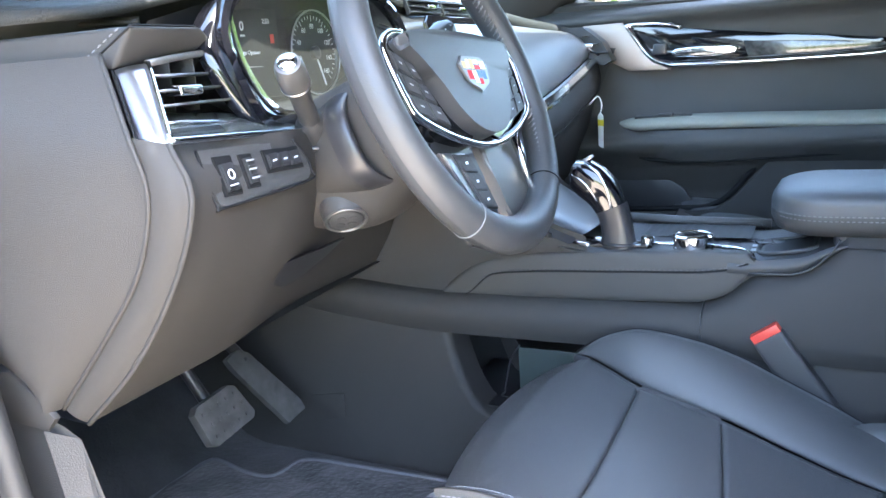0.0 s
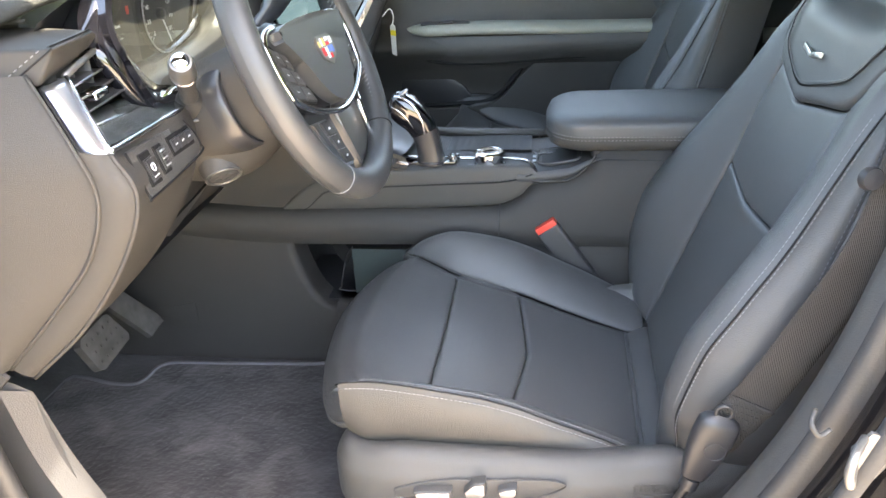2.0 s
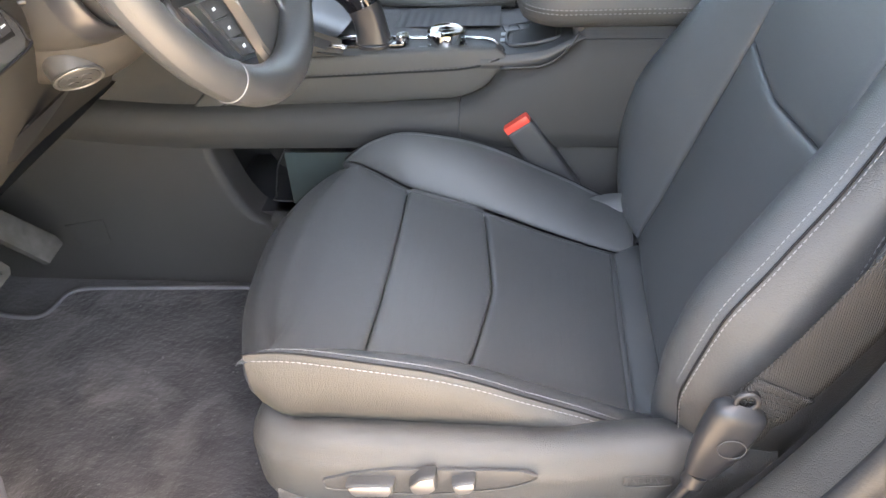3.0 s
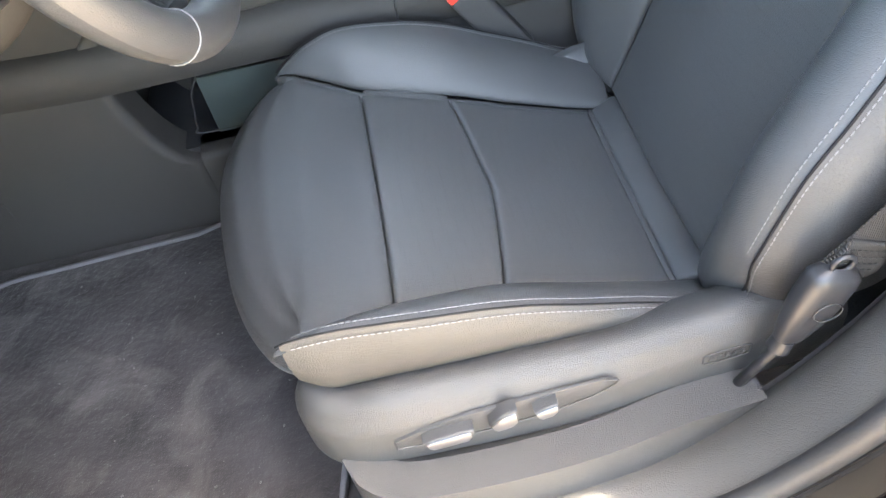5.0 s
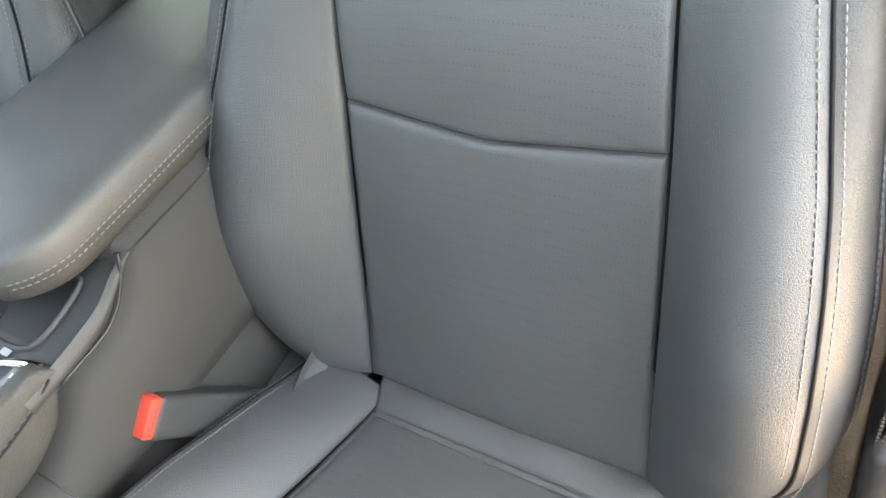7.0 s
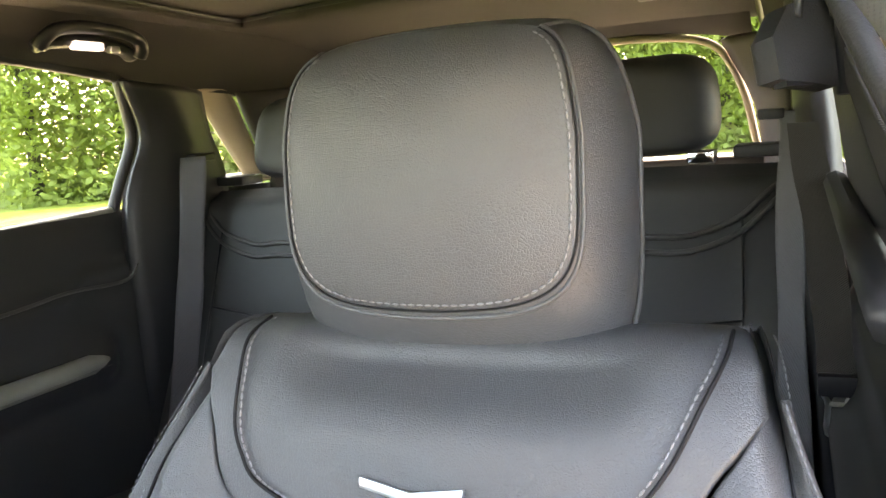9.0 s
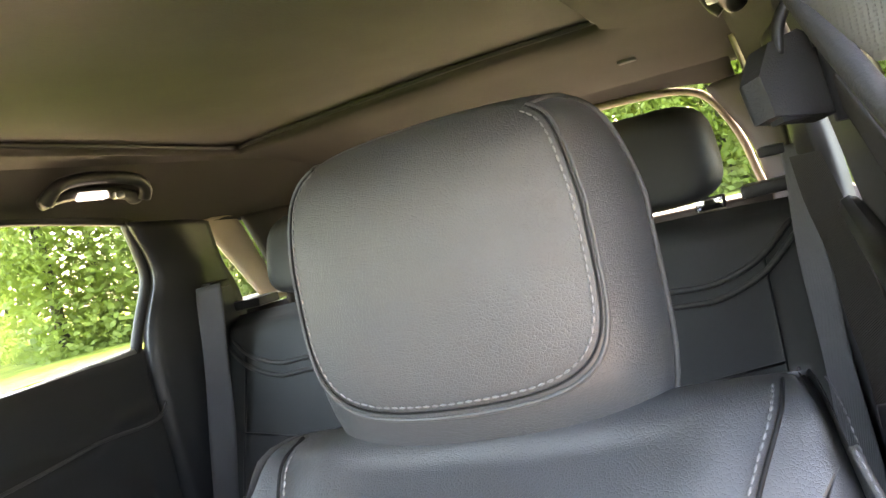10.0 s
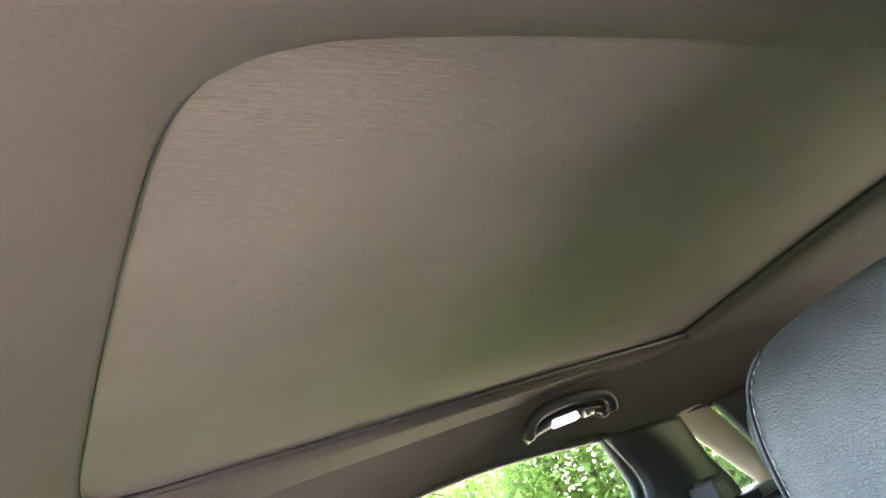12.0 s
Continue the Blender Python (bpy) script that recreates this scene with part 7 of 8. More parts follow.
def pass_pad(s, t):
    """Leather pad from the lip of the top pad down to the bright strip."""
    y = 0.50 + 0.42 * s
    a = Vector((-0.446, y, 0.868 - 0.012 * s))
    b = Vector((lerp_table(STRIP_X, y) - 0.010, y, lerp_table(STRIP_Z, y) + 0.010))
    return a.lerp(b, t) + Vector((0.018, 0, 0.010)) * math.sin(math.pi * t) ** 0.8


part("passenger_pad", grid_mesh(pass_pad, 30, 24), LEATHER, dash, "stitched leather passenger pad")
part("chrome_strip", sweep_mesh([(lerp_table(STRIP_X, 0.49 + 0.5 * i / 24), 0.49 + 0.5 * i / 24, lerp_table(STRIP_Z, 0.49 + 0.5 * i / 24)) for i in range(25)], [(-0.006, -0.009), (0.004, -0.009), (0.007, 0.0), (0.002, 0.010), (-0.006, 0.010)]), CHROME, dash, "chrome trim strip")


def glove(s, t):
    y = 0.495 + 0.465 * s
    x, z = lerp_table(STRIP_X, y), lerp_table(STRIP_Z, y) - 0.010
    return Vector((x + 0.010 * math.sin(math.pi * min(1, t * 3)) - 0.075 * t ** 2, y, z - (0.21 + 0.04 * s) * t))


part("glove_box", grid_mesh(glove, 30, 30), SOFT, dash, "grained glove box lid")
part("glove_gap", tube_mesh([glove(i / 20, 0.24) + Vector((0.0006, 0, 0)) for i in range(21)], 0.0016, 6), SEAM, dash)
part("lower_close", grid_mesh(lambda s, t: Vector((-0.47 - 0.35 * t, 0.50 + 0.54 * s, 0.515 + 0.01 * s)), 6, 6), PLASTIC_DARK, dash)
pv = thing("air_vent", "passenger side air vent with chrome surround", "air vent", group="air vents")
o = [(-0.445, 0.862), (-0.385, 0.858), (-0.345, 0.825), (-0.325, 0.785), (-0.345, 0.775), (-0.385, 0.800), (-0.425, 0.835)]
part("housing", prism_mesh(o, (0, 0.925, 0), (1, 0, 0), (0, 0, 1), -0.05, 0.004), PLASTIC_DARK, pv)
for k in range(2):
    part("bright_bar", tube_mesh([(-0.428 + 0.020 * k, 0.9235, 0.845 - 0.006 * k), (-0.372 + 0.020 * k, 0.9235, 0.806 - 0.008 * k)], 0.0018, 8), SILVER, pv, "satin bright bar")
for j in range(3):
    part("slat", box_mesh((-0.415 + 0.024 * j, 0.915, 0.838 - 0.018 * j), (-0.372 + 0.022 * j, 0.924, 0.841 - 0.018 * j), 0.0008, 1), SATIN, pv)
part("tab", box_mesh((-0.385, 0.912, 0.815), (-0.362, 0.922, 0.823), 0.002), CHROME, pv)
part("end_panel_right", grid_mesh(lambda s, t: Vector((-0.66 + 0.335 * s - 0.13 * t * s, 0.962 + 0.02 * math.sin(math.pi * s), 0.862 - 0.052 * s - 0.30 * t)), 16, 16), SOFT, dash, "grained end panel")
# paper tag hanging from the glove box
tg = thing("hanging_tag", "white paper tag with a yellow band on a loop", "tag")
part("loop", tube_mesh(spline([(-0.352, 0.838, 0.700), (-0.335, 0.842, 0.716), (-0.328, 0.845, 0.700), (-0.331, 0.846, 0.682)], 6), 0.0014, 6), PAPER, tg)
part("card", prism_mesh([(-0.009, -0.062), (0.008, -0.066), (0.010, 0.0), (0.0, 0.008), (-0.010, 0.0)], (-0.331, 0.846, 0.676), (0.75, -0.66, 0), (0, 0, 1), 0.0008, 0), PAPER, tg)
part("band", prism_mesh([(-0.0095, -0.020), (0.0095, -0.020), (0.0098, -0.008), (-0.0098, -0.008)], (-0.3306, 0.8455, 0.676), (0.75, -0.66, 0), (0, 0, 1), 0.0012, 0), YELLOW, tg)

# ---- centre console ----
con = thing("centre_console", "dark centre console with padded sides", "centre console", kind="structure")


def con_side(y, sg):
    return y if sg < 0 else YM - y


TOPZ = [(-0.30, 0.556), (-0.20, 0.540), (0.0, 0.531), (0.06, 0.536), (0.115, 0.556), (0.5, 0.552)]
part("deck", grid_mesh(lambda s, t: Vector((-0.30 + 0.80 * s, 0.272 + 0.202 * t, lerp_table(TOPZ, -0.30 + 0.80 * s) - 0.006 * (2 * t - 1) ** 8)), 60, 24), PLASTIC, con, "satin grey deck")
for sg in (-1, 1):
    # padded leather flank
    def pad(s, t, sg=sg):
        x = -0.434 + 0.448 * s
        top = lerp_table([(-0.434, 0.461), (-0.425, 0.471), (-0.414, 0.482), (-0.391, 0.500), (-0.366, 0.513), (-0.32, 0.525), (-0.25, 0.532), (0.0, 0.541), (0.010, 0.536), (0.014, 0.528)], x)
        bot = lerp_table([(-0.434, 0.456), (-0.40, 0.458), (-0.06, 0.470), (-0.037, 0.476), (-0.014, 0.488), (0.0, 0.505), (0.014, 0.525)], x)
        a = math.pi * t
        z = (top + bot) / 2 + math.cos(a) * (top - bot) / 2
        return Vector((x, con_side(0.286 - 0.017 * math.sin(a) ** 0.22, sg), z))
    part("padded_flank", grid_mesh(pad, 60, 18), VINYL_WALL, con, "stitched padded flank")
    for off in (0.0, 0.005):
        ln = [pad(0.07 + 0.91 * i / 50, 0.40 + 0.38 * smooth01((7 - i) / 7) + off * 2.6) + Vector((0, sg * 0.0008, 0)) for i in range(51)]
        part("stitching", stitch_mesh(ln, 0.005, 0.002, 0.0006), THREAD_DULL, con)
        part("seam", tube_mesh([p + Vector((0, 0, -0.0022)) for p in ln], 0.0009, 6), SEAM, con)
    part("lower_side", grid_mesh(lambda s, t, sg=sg: (lambda x: Vector((x, con_side(0.275 - 0.010 * t * smooth01((-x - 0.25) / 0.12), sg), 0.452 + (lerp_table([(-0.75, 0.62), (-0.345, 0.655), (-0.30, 0.602), (-0.25, 0.572), (-0.205, 0.555)], x) - 0.452) * t)))(-0.75 + 0.545 * s), 30, 8), SOFT, con)
    # shelf below the pad, turning down into the side wall
    LT = [(-1.0, 0.520), (-0.75, 0.498), (-0.60, 0.478), (-0.42, 0.466), (-0.05, 0.468)]
    RT = [(-0.05, 0.468), (-0.02, 0.484), (0.02, 0.514), (0.06, 0.522), (0.10, 0.546), (0.118, 0.564), (0.60, 0.566)]

    def shelf(x, t, top, rise, sg=sg):
        prof = [(0.286, 0.0), (0.264, -0.005 - 0.25 * rise), (0.252, -0.015 - 0.6 * rise), (0.247, -0.031 - rise), (0.250, -0.049 - rise), (0.257, -0.064 - rise)]
        f = t * 5
        i = min(4, int(f))
        pts = [prof[max(0, min(5, i + e))] for e in (-1, 0, 1, 2)]
        q = f - i
        y, z = (0.5 * (2 * pts[1][c] + (pts[2][c] - pts[0][c]) * q + (2 * pts[0][c] - 5 * pts[1][c] + 4 * pts[2][c] - pts[3][c]) * q * q + (3 * pts[1][c] - pts[0][c] - 3 * pts[2][c] + pts[3][c]) * q ** 3) for c in (0, 1))
        return Vector((x, con_side(y, sg), top + z))
    part("shelf", grid_mesh(lambda s, t: shelf(-1.0 + 0.949 * s, t, lerp_table(LT, -1.0 + 0.949 * s), 0.0), 60, 26), SOFT, con, "grained side shelf")
    part("rear_flank", grid_mesh(lambda s, t: shelf(-0.049 + 0.65 * s, t, lerp_table(RT, -0.049 + 0.65 * s), lerp_table(RT, -0.049 + 0.65 * s) - 0.468), 60, 26), SOFT, con, "grained rear flank")
    # front wall of the footwell, rolled into the tray opening
    XR = [(0.277, -0.350), (0.284, -0.372), (0.300, -0.385), (0.326, -0.398), (0.369, -0.411), (0.395, -0.417), (0.42, -0.419)]

    def wall(s, t, sg=sg):
        x_end = lerp_table(XR, 0.12 + 0.30 * t)
        z0, z1 = 0.12, 0.424
        if s < 0.7:
            x = -1.0 + (x_end - 0.014 + 1.0) * s / 0.7
            top = lerp_table(LT, x) - 0.062
            return Vector((x, con_side(0.257 + 0.006 * (1 - t), sg), z0 + (top - z0) * t))
        a = (s - 0.7) / 0.3
        ang = min(1.0, a / 0.6) * math.pi / 2
        top = lerp_table(LT, x_end) - 0.062
        return Vector((x_end - 0.014 + 0.014 * math.sin(ang), con_side(0.257 + 0.006 * (1 - t) + 0.014 * (1 - math.cos(ang)) + 0.05 * max(0.0, (a - 0.6) / 0.4), sg), z0 + (top - z0) * t))
    part("front_wall", grid_mesh(wall, 60, 40), SOFT, con, "grained footwell side")

    def sill_band(s, t, sg=sg):
        x = -0.352 + 0.90 * s
        if t < 0.6:
            return Vector((x, con_side(0.263 - 0.005 * t, sg), 0.12 + 0.146 * t / 0.6))
        ang = min(1.0, (t - 0.6) / 0.25) * math.pi / 2
        return Vector((x, con_side(0.260 + 0.012 * (1 - math.cos(ang)) + 0.04 * max(0.0, (t - 0.85) / 0.15), sg), 0.266 + 0.012 * math.sin(ang)))
    part("tray_edge", grid_mesh(sill_band, 30, 24), SOFT, con)
    part("rear_wall", box_mesh((-0.125, con_side(0.262, sg) if sg < 0 else con_side(0.282, sg), 0.10), (0.55, con_side(0.282, sg) if sg < 0 else con_side(0.262, sg), 0.415), 0.003), SOFT, con)
    part("seam", tube_mesh([shelf(-0.050, i / 12, 0.4685, 0.0) + Vector((0, 0.0005 * sg, 0)) for i in range(11)], 0.0011, 6), PLASTIC_DARK, con)
    ln = [(0.006, 0.5155), (0.053, 0.5165), (0.070, 0.5215), (0.083, 0.5295), (0.098, 0.546), (0.107, 0.562)]
    part("seam", tube_mesh(spline([(a, con_side(0.268, sg), b) for a, b in ln], 5), 0.0016, 6), PLASTIC_DARK, con)
    part("upper_flank", grid_mesh(lambda s, t, sg=sg: Vector((-0.02 + 0.135 * s, con_side(0.272 - 0.005 * math.sin(math.pi * t), sg), lerp_table(TOPZ, -0.02 + 0.135 * s) - (lerp_table(TOPZ, -0.02 + 0.135 * s) - lerp_table([(0.0, 0.510), (0.045, 0.514), (0.07, 0.522), (0.092, 0.537), (0.115, 0.552)], -0.02 + 0.135 * s)) * t)), 20, 6), PLASTIC, con)
part("tray_floor", box_mesh((-0.44, 0.282, 0.262), (-0.10, 0.47, 0.278), 0.004), PLASTIC_DARK, con)
part("storage_bin", box_mesh((-0.325, 0.300, 0.280), (-0.11, 0.306, 0.372), 0.003), TRAY, con, "grey green moulded storage tray")
part("bin_lip", tube_mesh(spline([(-0.322, 0.303, 0.376), (-0.338, 0.302, 0.350), (-0.346, 0.302, 0.318), (-0.350, 0.302, 0.296), (-0.335, 0.301, 0.285), (-0.11, 0.300, 0.288)], 5), 0.0014, 6), PLASTIC_DARK, con)
part("core", box_mesh((-0.12, 0.285, 0.12), (0.55, 0.462, 0.53), 0.01), PLASTIC_DARK, con)
part("rear_end", box_mesh((0.50, 0.268, 0.12), (0.56, YM - 0.268, 0.56), 0.02, 3), PLASTIC, con)
# chrome outline of the shifter panel
ch = [(-0.245, 0.318), (-0.20, 0.322), (-0.10, 0.330), (-0.04, 0.334), (-0.008, 0.325), (0.004, 0.300), (0.008, 0.276)]
part("chrome_outline", tube_mesh(spline([(a, b, lerp_table(TOPZ, a) + 0.002) for a, b in ch], 6), lambda k: 0.0034 + 0.0018 * smooth01((k - 0.7) / 0.2), 8, flat=0.6), CHROME, con, "chrome outline")
part("chrome_corner", tube_mesh(spline([(-0.252, 0.312, 0.552), (-0.25, 0.292, 0.552), (-0.232, 0.280, 0.548), (-0.20, 0.276, 0.543)], 6), 0.004, 8), CHROME, con)
part("shift_slot", prism_mesh([(-0.228, 0.286), (-0.125, 0.290), (-0.122, 0.318), (-0.225, 0.315)], (0, 0, 0.5385), (1, 0, 0), (0, 1, 0), 0.0035, 0.001), PIANO, con)
for x in (-0.105, -0.085, -0.030, -0.015):
    b = part("key", prism_mesh([(0, 0), (0.016, 0), (0.016, 0.014), (0, 0.014)], (x, 0.286, 0.5325), (1, 0, 0), (0, 1, 0), 0.003, 0.001), SATIN, con)
    part("icon", prism_mesh([(0.006, 0.006), (0.010, 0.006), (0.010, 0.009), (0.006, 0.009)], (x, 0.286, 0.5356), (1, 0, 0), (0, 1, 0), 0.0003, 0), WHITE_ICON, b)
for k in range(2):
    b = part("key", prism_mesh([(0, 0), (0.020, 0.006), (0.014, 0.030), (-0.006, 0.024)], (0.010 + 0.021 * k, 0.352 + 0.006 * k, 0.5320), (1, 0, 0), (0, 1, 0), 0.003, 0.001), SATIN, con)
# cup holder shutter, and a black sheet that paints the open cubby's shade
part("shutter", grid_mesh(lambda s, t: Vector((-0.20 + 0.20 * s, 0.372 + 0.085 * t, 0.5365 + 0.0003 * math.sin(2 * math.pi * 16 * s))), 129, 4), SATIN, con)
part("shutter_edge", tube_mesh([(-0.205, 0.468, 0.545), (-0.10, 0.468, 0.540), (0.02, 0.468, 0.538)], 0.007, 8), SILL_PLASTIC, con)
o = [(0.018, 0.305), (0.075, 0.300), (0.082, 0.315), (0.082, 0.375), (0.06, 0.385), (0.022, 0.380), (0.014, 0.365)]
part("cubby_rim", tube_mesh(spline([(a, b, lerp_table(TOPZ, a) + 0.001) for a, b in o], 5, True), 0.003, 8, True), PLASTIC, con)
part("cubby", grid_mesh(lambda s, t: (lambda x: Vector((x, 0.306 + 0.072 * t, lerp_table(TOPZ, x) + 0.0012)))(0.020 + 0.058 * s), 12, 6), INK, con, "black sheet painting the shade of the open cubby")
for k in range(2):
    part("icon", prism_mesh([(0, 0), (0.006, 0), (0.006, 0.010), (0, 0.010)], (0.004, 0.318 + 0.022 * k, 0.5325), (1, 0, 0), (0, 1, 0), 0.0012, 0), ICON_GREY, con)

# rotary knob, small knob, gear selector
kn2 = thing("rotary_knob", "round chrome rotary controller on the console", "knob")
part("skirt", lathe_mesh([(0.027, 0.0), (0.027, 0.005), (0.0255, 0.008)], (-0.067, 0.302, 0.530), (0, 0, 1), 40), PIANO, kn2)
part("grip", lathe_mesh([(0.0240, 0.006), (0.0250, 0.010), (0.0265, 0.020), (0.0255, 0.0255), (0.0225, 0.0275), (0.0215, 0.0265)], (-0.067, 0.302, 0.530), (0, 0, 1), 48), CHROME, kn2, "chrome ring")
part("cap", lathe_mesh([(0.0218, 0.0262), (0.0, 0.0268)], (-0.067, 0.302, 0.530), (0, 0, 1), 40), PIANO, kn2, "mirror black cap")
kn3 = thing("volume_knob", "small chrome knob on the console", "knob")
part("grip", lathe_mesh([(0.0085, 0.0), (0.0085, 0.010), (0.0095, 0.011), (0.0095, 0.017), (0.008, 0.0185), (0.0, 0.0185)], (-0.127, 0.303, 0.533), (0, 0, 1), 24), CHROME, kn3)
gs = thing("gear_selector", "gloss black and chrome gear selector", "gear selector")
GP = spline([(-0.166, 0.302, 0.532), (-0.168, 0.302, 0.560), (-0.174, 0.301, 0.588), (-0.186, 0.300, 0.612), (-0.204, 0.299, 0.630), (-0.220, 0.298, 0.639), (-0.230, 0.298, 0.641)], 6)
GW = [(0.0, 0.0200), (0.25, 0.0180), (0.45, 0.0200), (0.65, 0.0235), (0.85, 0.0225), (0.95, 0.0180), (1.0, 0.005)]
GH = [(0.0, 0.0240), (0.25, 0.0210), (0.45, 0.0235), (0.65, 0.0255), (0.85, 0.0200), (0.95, 0.0130), (1.0, 0.004)]


def selector(s, t):
    """Swept grip: wide stem that bends forward into a rounded head."""
    i = round(t * (len(GP) - 1))
    d = (GP[min(i + 1, len(GP) - 1)] - GP[max(0, i - 1)]).normalized()
    up = Vector((d.z, 0, -d.x)).normalized()
    a = 2 * math.pi * s
    c, q = math.cos(a), math.sin(a)
    r = 1 / ((abs(c) ** 3 + abs(q) ** 3) ** (1 / 3))
    return GP[i] + Vector((0, c * r * lerp_table(GW, t), 0)) + up * (q * r * lerp_table(GH, t))


ng = len(GP) - 1
part("stem", grid_mesh(lambda s, t: selector(s, t * 14 / ng), 32, 14, True), SATIN, gs)
part("grip", grid_mesh(lambda s, t: selector(s, (13 + t * (ng - 13)) / ng), 32, ng - 13, True), PIANO, gs, "gloss black grip")
for sg in (-1, 1):
    part("chrome_line", tube_mesh(spline([selector(0.25 - sg * w, t) for w, t in ((0.22, 0.36), (0.17, 0.50), (0.13, 0.64), (0.11, 0.78), (0.10, 0.90))], 6), 0.0020, 8), CHROME, gs, "chrome line")
    part("chrome_line", tube_mesh(spline([selector(0.25 - sg * w, t) for w, t in ((0.30, 0.46), (0.27, 0.60), (0.25, 0.74), (0.24, 0.88))], 6), 0.0014, 8), CHROME, gs, "chrome line")
part("button", box_mesh((-0.011, -0.007, -0.002), (0.011, 0.007, 0.0025), 0.002, 2, Matrix.Translation(selector(0.25, 0.80)) @ pose(0, 0, 0, 0, -30, 0)), SILVER, gs)
part("boot_ring", tube_mesh([(-0.166 + 0.024 * math.cos(a), 0.302 + 0.021 * math.sin(a), 0.5415) for a in (2 * math.pi * i / 28 for i in range(28))], 0.0025, 8, True), SATIN, gs)

# arm rest
ar = thing("arm_rest", "padded dark leather console arm rest with light stitching", "arm rest")


def arm_top(s, t):
    """Loft along x of a rounded cushion."""
    a = 2 * math.pi * t
    x = 0.026 + 0.42 * s
    nose = math.sqrt(max(0.0, 1 - (1 - min(1, s / 0.16)) ** 2))
    tail = math.sqrt(max(0.0, 1 - (1 - min(1, (1 - s) / 0.10)) ** 2))
    k = max(0.02, nose * tail)
    hw, hh = 0.104 * (0.30 + 0.70 * k), 0.030 * (0.35 + 0.65 * k ** 0.6)
    c, si = math.cos(a), math.sin(a)
    p = 6.5
    r = 1 / ((abs(c) ** p + abs(si) ** p) ** (1 / p))
    crown = 0.005 * (1 - (c * r) ** 2) if si > 0 else 0
    tuck = 1.0 if si > 0 else 1.0 - 0.10 * (si * r) ** 2
    return Vector((x, YC + c * r * hw * tuck, 0.588 + si * r * hh + crown * k))


part("cushion", grid_mesh(lambda s, t: arm_top(s, 0.5 * t), 50, 24), LEATHER, ar)
part("lower_pad", grid_mesh(lambda s, t: arm_top(s, 0.5 + 0.5 * t), 50, 24), VINYL_WALL, ar, "darker leather underside")
for dz in (0.0, 0.0055):
    ln = [Vector((0.036 + 0.40 * i / 50, 0, 0)) for i in range(51)]
    pts = []
    for i in range(51):
        s = 0.03 + 0.94 * i / 50
        p = arm_top(s, 0.5)
        pts.append(Vector((p.x, p.y - 0.0008, p.z - 0.004 + dz)))
    part("stitching", stitch_mesh(pts, 0.004, 0.002, 0.0007), THREAD, ar)
part("hinge_base", box_mesh((0.10, 0.285, 0.545), (0.46, YM - 0.285, 0.580), 0.008, 3), PLASTIC_DARK, ar)

# belt buckle beside each seat cushion
def build_buckle():
    bk = thing("belt_buckle", "black seat belt buckle with red release button", "belt buckle", group="belt buckles")
    m = Matrix.Translation((0.064, 0.247, 0.394)) @ Matrix(((0.560, 0, 0.828, 0), (0, 1, 0, 0), (-0.828, 0, 0.560, 0), (0, 0, 0, 1)))
    part("case", box_mesh((-0.060, -0.013, -0.020), (0.066, 0.013, 0.020), 0.006, 3, m), PLASTIC, bk)
    part("release_button", box_mesh((-0.069, -0.0115, -0.0185), (-0.056, 0.0115, 0.0185), 0.003, 2, m), RED, bk, "red release button")
    part("stalk", box_mesh((0.05, -0.008, -0.018), (0.15, 0.008, 0.018), 0.004, 2, m), PLASTIC_DARK, bk)
    return bk


bk = build_buckle()
copy_thing(bk, Matrix.Translation((0, YM, 0)) @ Matrix.Diagonal((1, -1, 1, 1)))

# ---- pedals, mat, foot rest, kick panel ----
pb = thing("brake_pedal", "wide dusty rubber brake pedal with raised studs", "pedal")
po, pu, pv_ = Vector((-0.655, -0.001, 0.349)), Vector((0.02, 0.94, 0.10)).normalized(), Vector((-0.35, -0.20, 0.90)).normalized()
part("pad", prism_mesh([(-0.045, -0.024), (-0.035, -0.031), (0.038, -0.030), (0.046, -0.022), (0.040, 0.026), (0.030, 0.032), (-0.032, 0.032), (-0.042, 0.024)], po, pu, pv_, 0.014, 0.004), DUSTY, pb)
pn = pu.cross(pv_).normalized()
for i in range(5):
    for j in range(3):
        part("stud", lathe_mesh([(0.0032, 0.0), (0.0030, 0.0022), (0.0, 0.0026)], po + pu * (-0.030 + 0.015 * i + 0.004 * (j % 2)) + pv_ * (-0.018 + 0.018 * j) + pn * 0.0138, pn, 8), DUSTY, pb)
part("arm", tube_mesh(spline([(-0.672, 0.0, 0.36), (-0.70, -0.01, 0.42), (-0.76, -0.02, 0.52)], 5), 0.009, 8), PLASTIC_DARK, pb)
pa = thing("accelerator_pedal", "narrow dusty accelerator pedal", "pedal")
part("pad", prism_mesh([(-0.024, -0.075), (0.018, -0.078), (0.024, -0.06), (0.020, 0.06), (0.010, 0.075), (-0.018, 0.075), (-0.022, 0.05)], (-0.705, 0.150, 0.325), Vector((0.05, 0.93, 0.25)), Vector((-0.40, -0.42, 0.82)), 0.012, 0.004), DUSTY, pa)
part("arm", tube_mesh([(-0.72, 0.135, 0.37), (-0.80, 0.11, 0.47)], 0.009, 8), PLASTIC_DARK, pa)
MATO = [(-0.23, -0.262), (-0.23, 0.236), (-0.40, 0.234), (-0.60, 0.226), (-0.675, 0.222), (-0.702, 0.205), (-0.706, 0.170), (-0.722, 0.148), (-0.775, 0.150), (-0.835, 0.165), (-0.858, 0.150), (-0.862, 0.035), (-0.83, -0.005), (-0.70, -0.085), (-0.60, -0.155), (-0.52, -0.255), (-0.50, -0.262)]


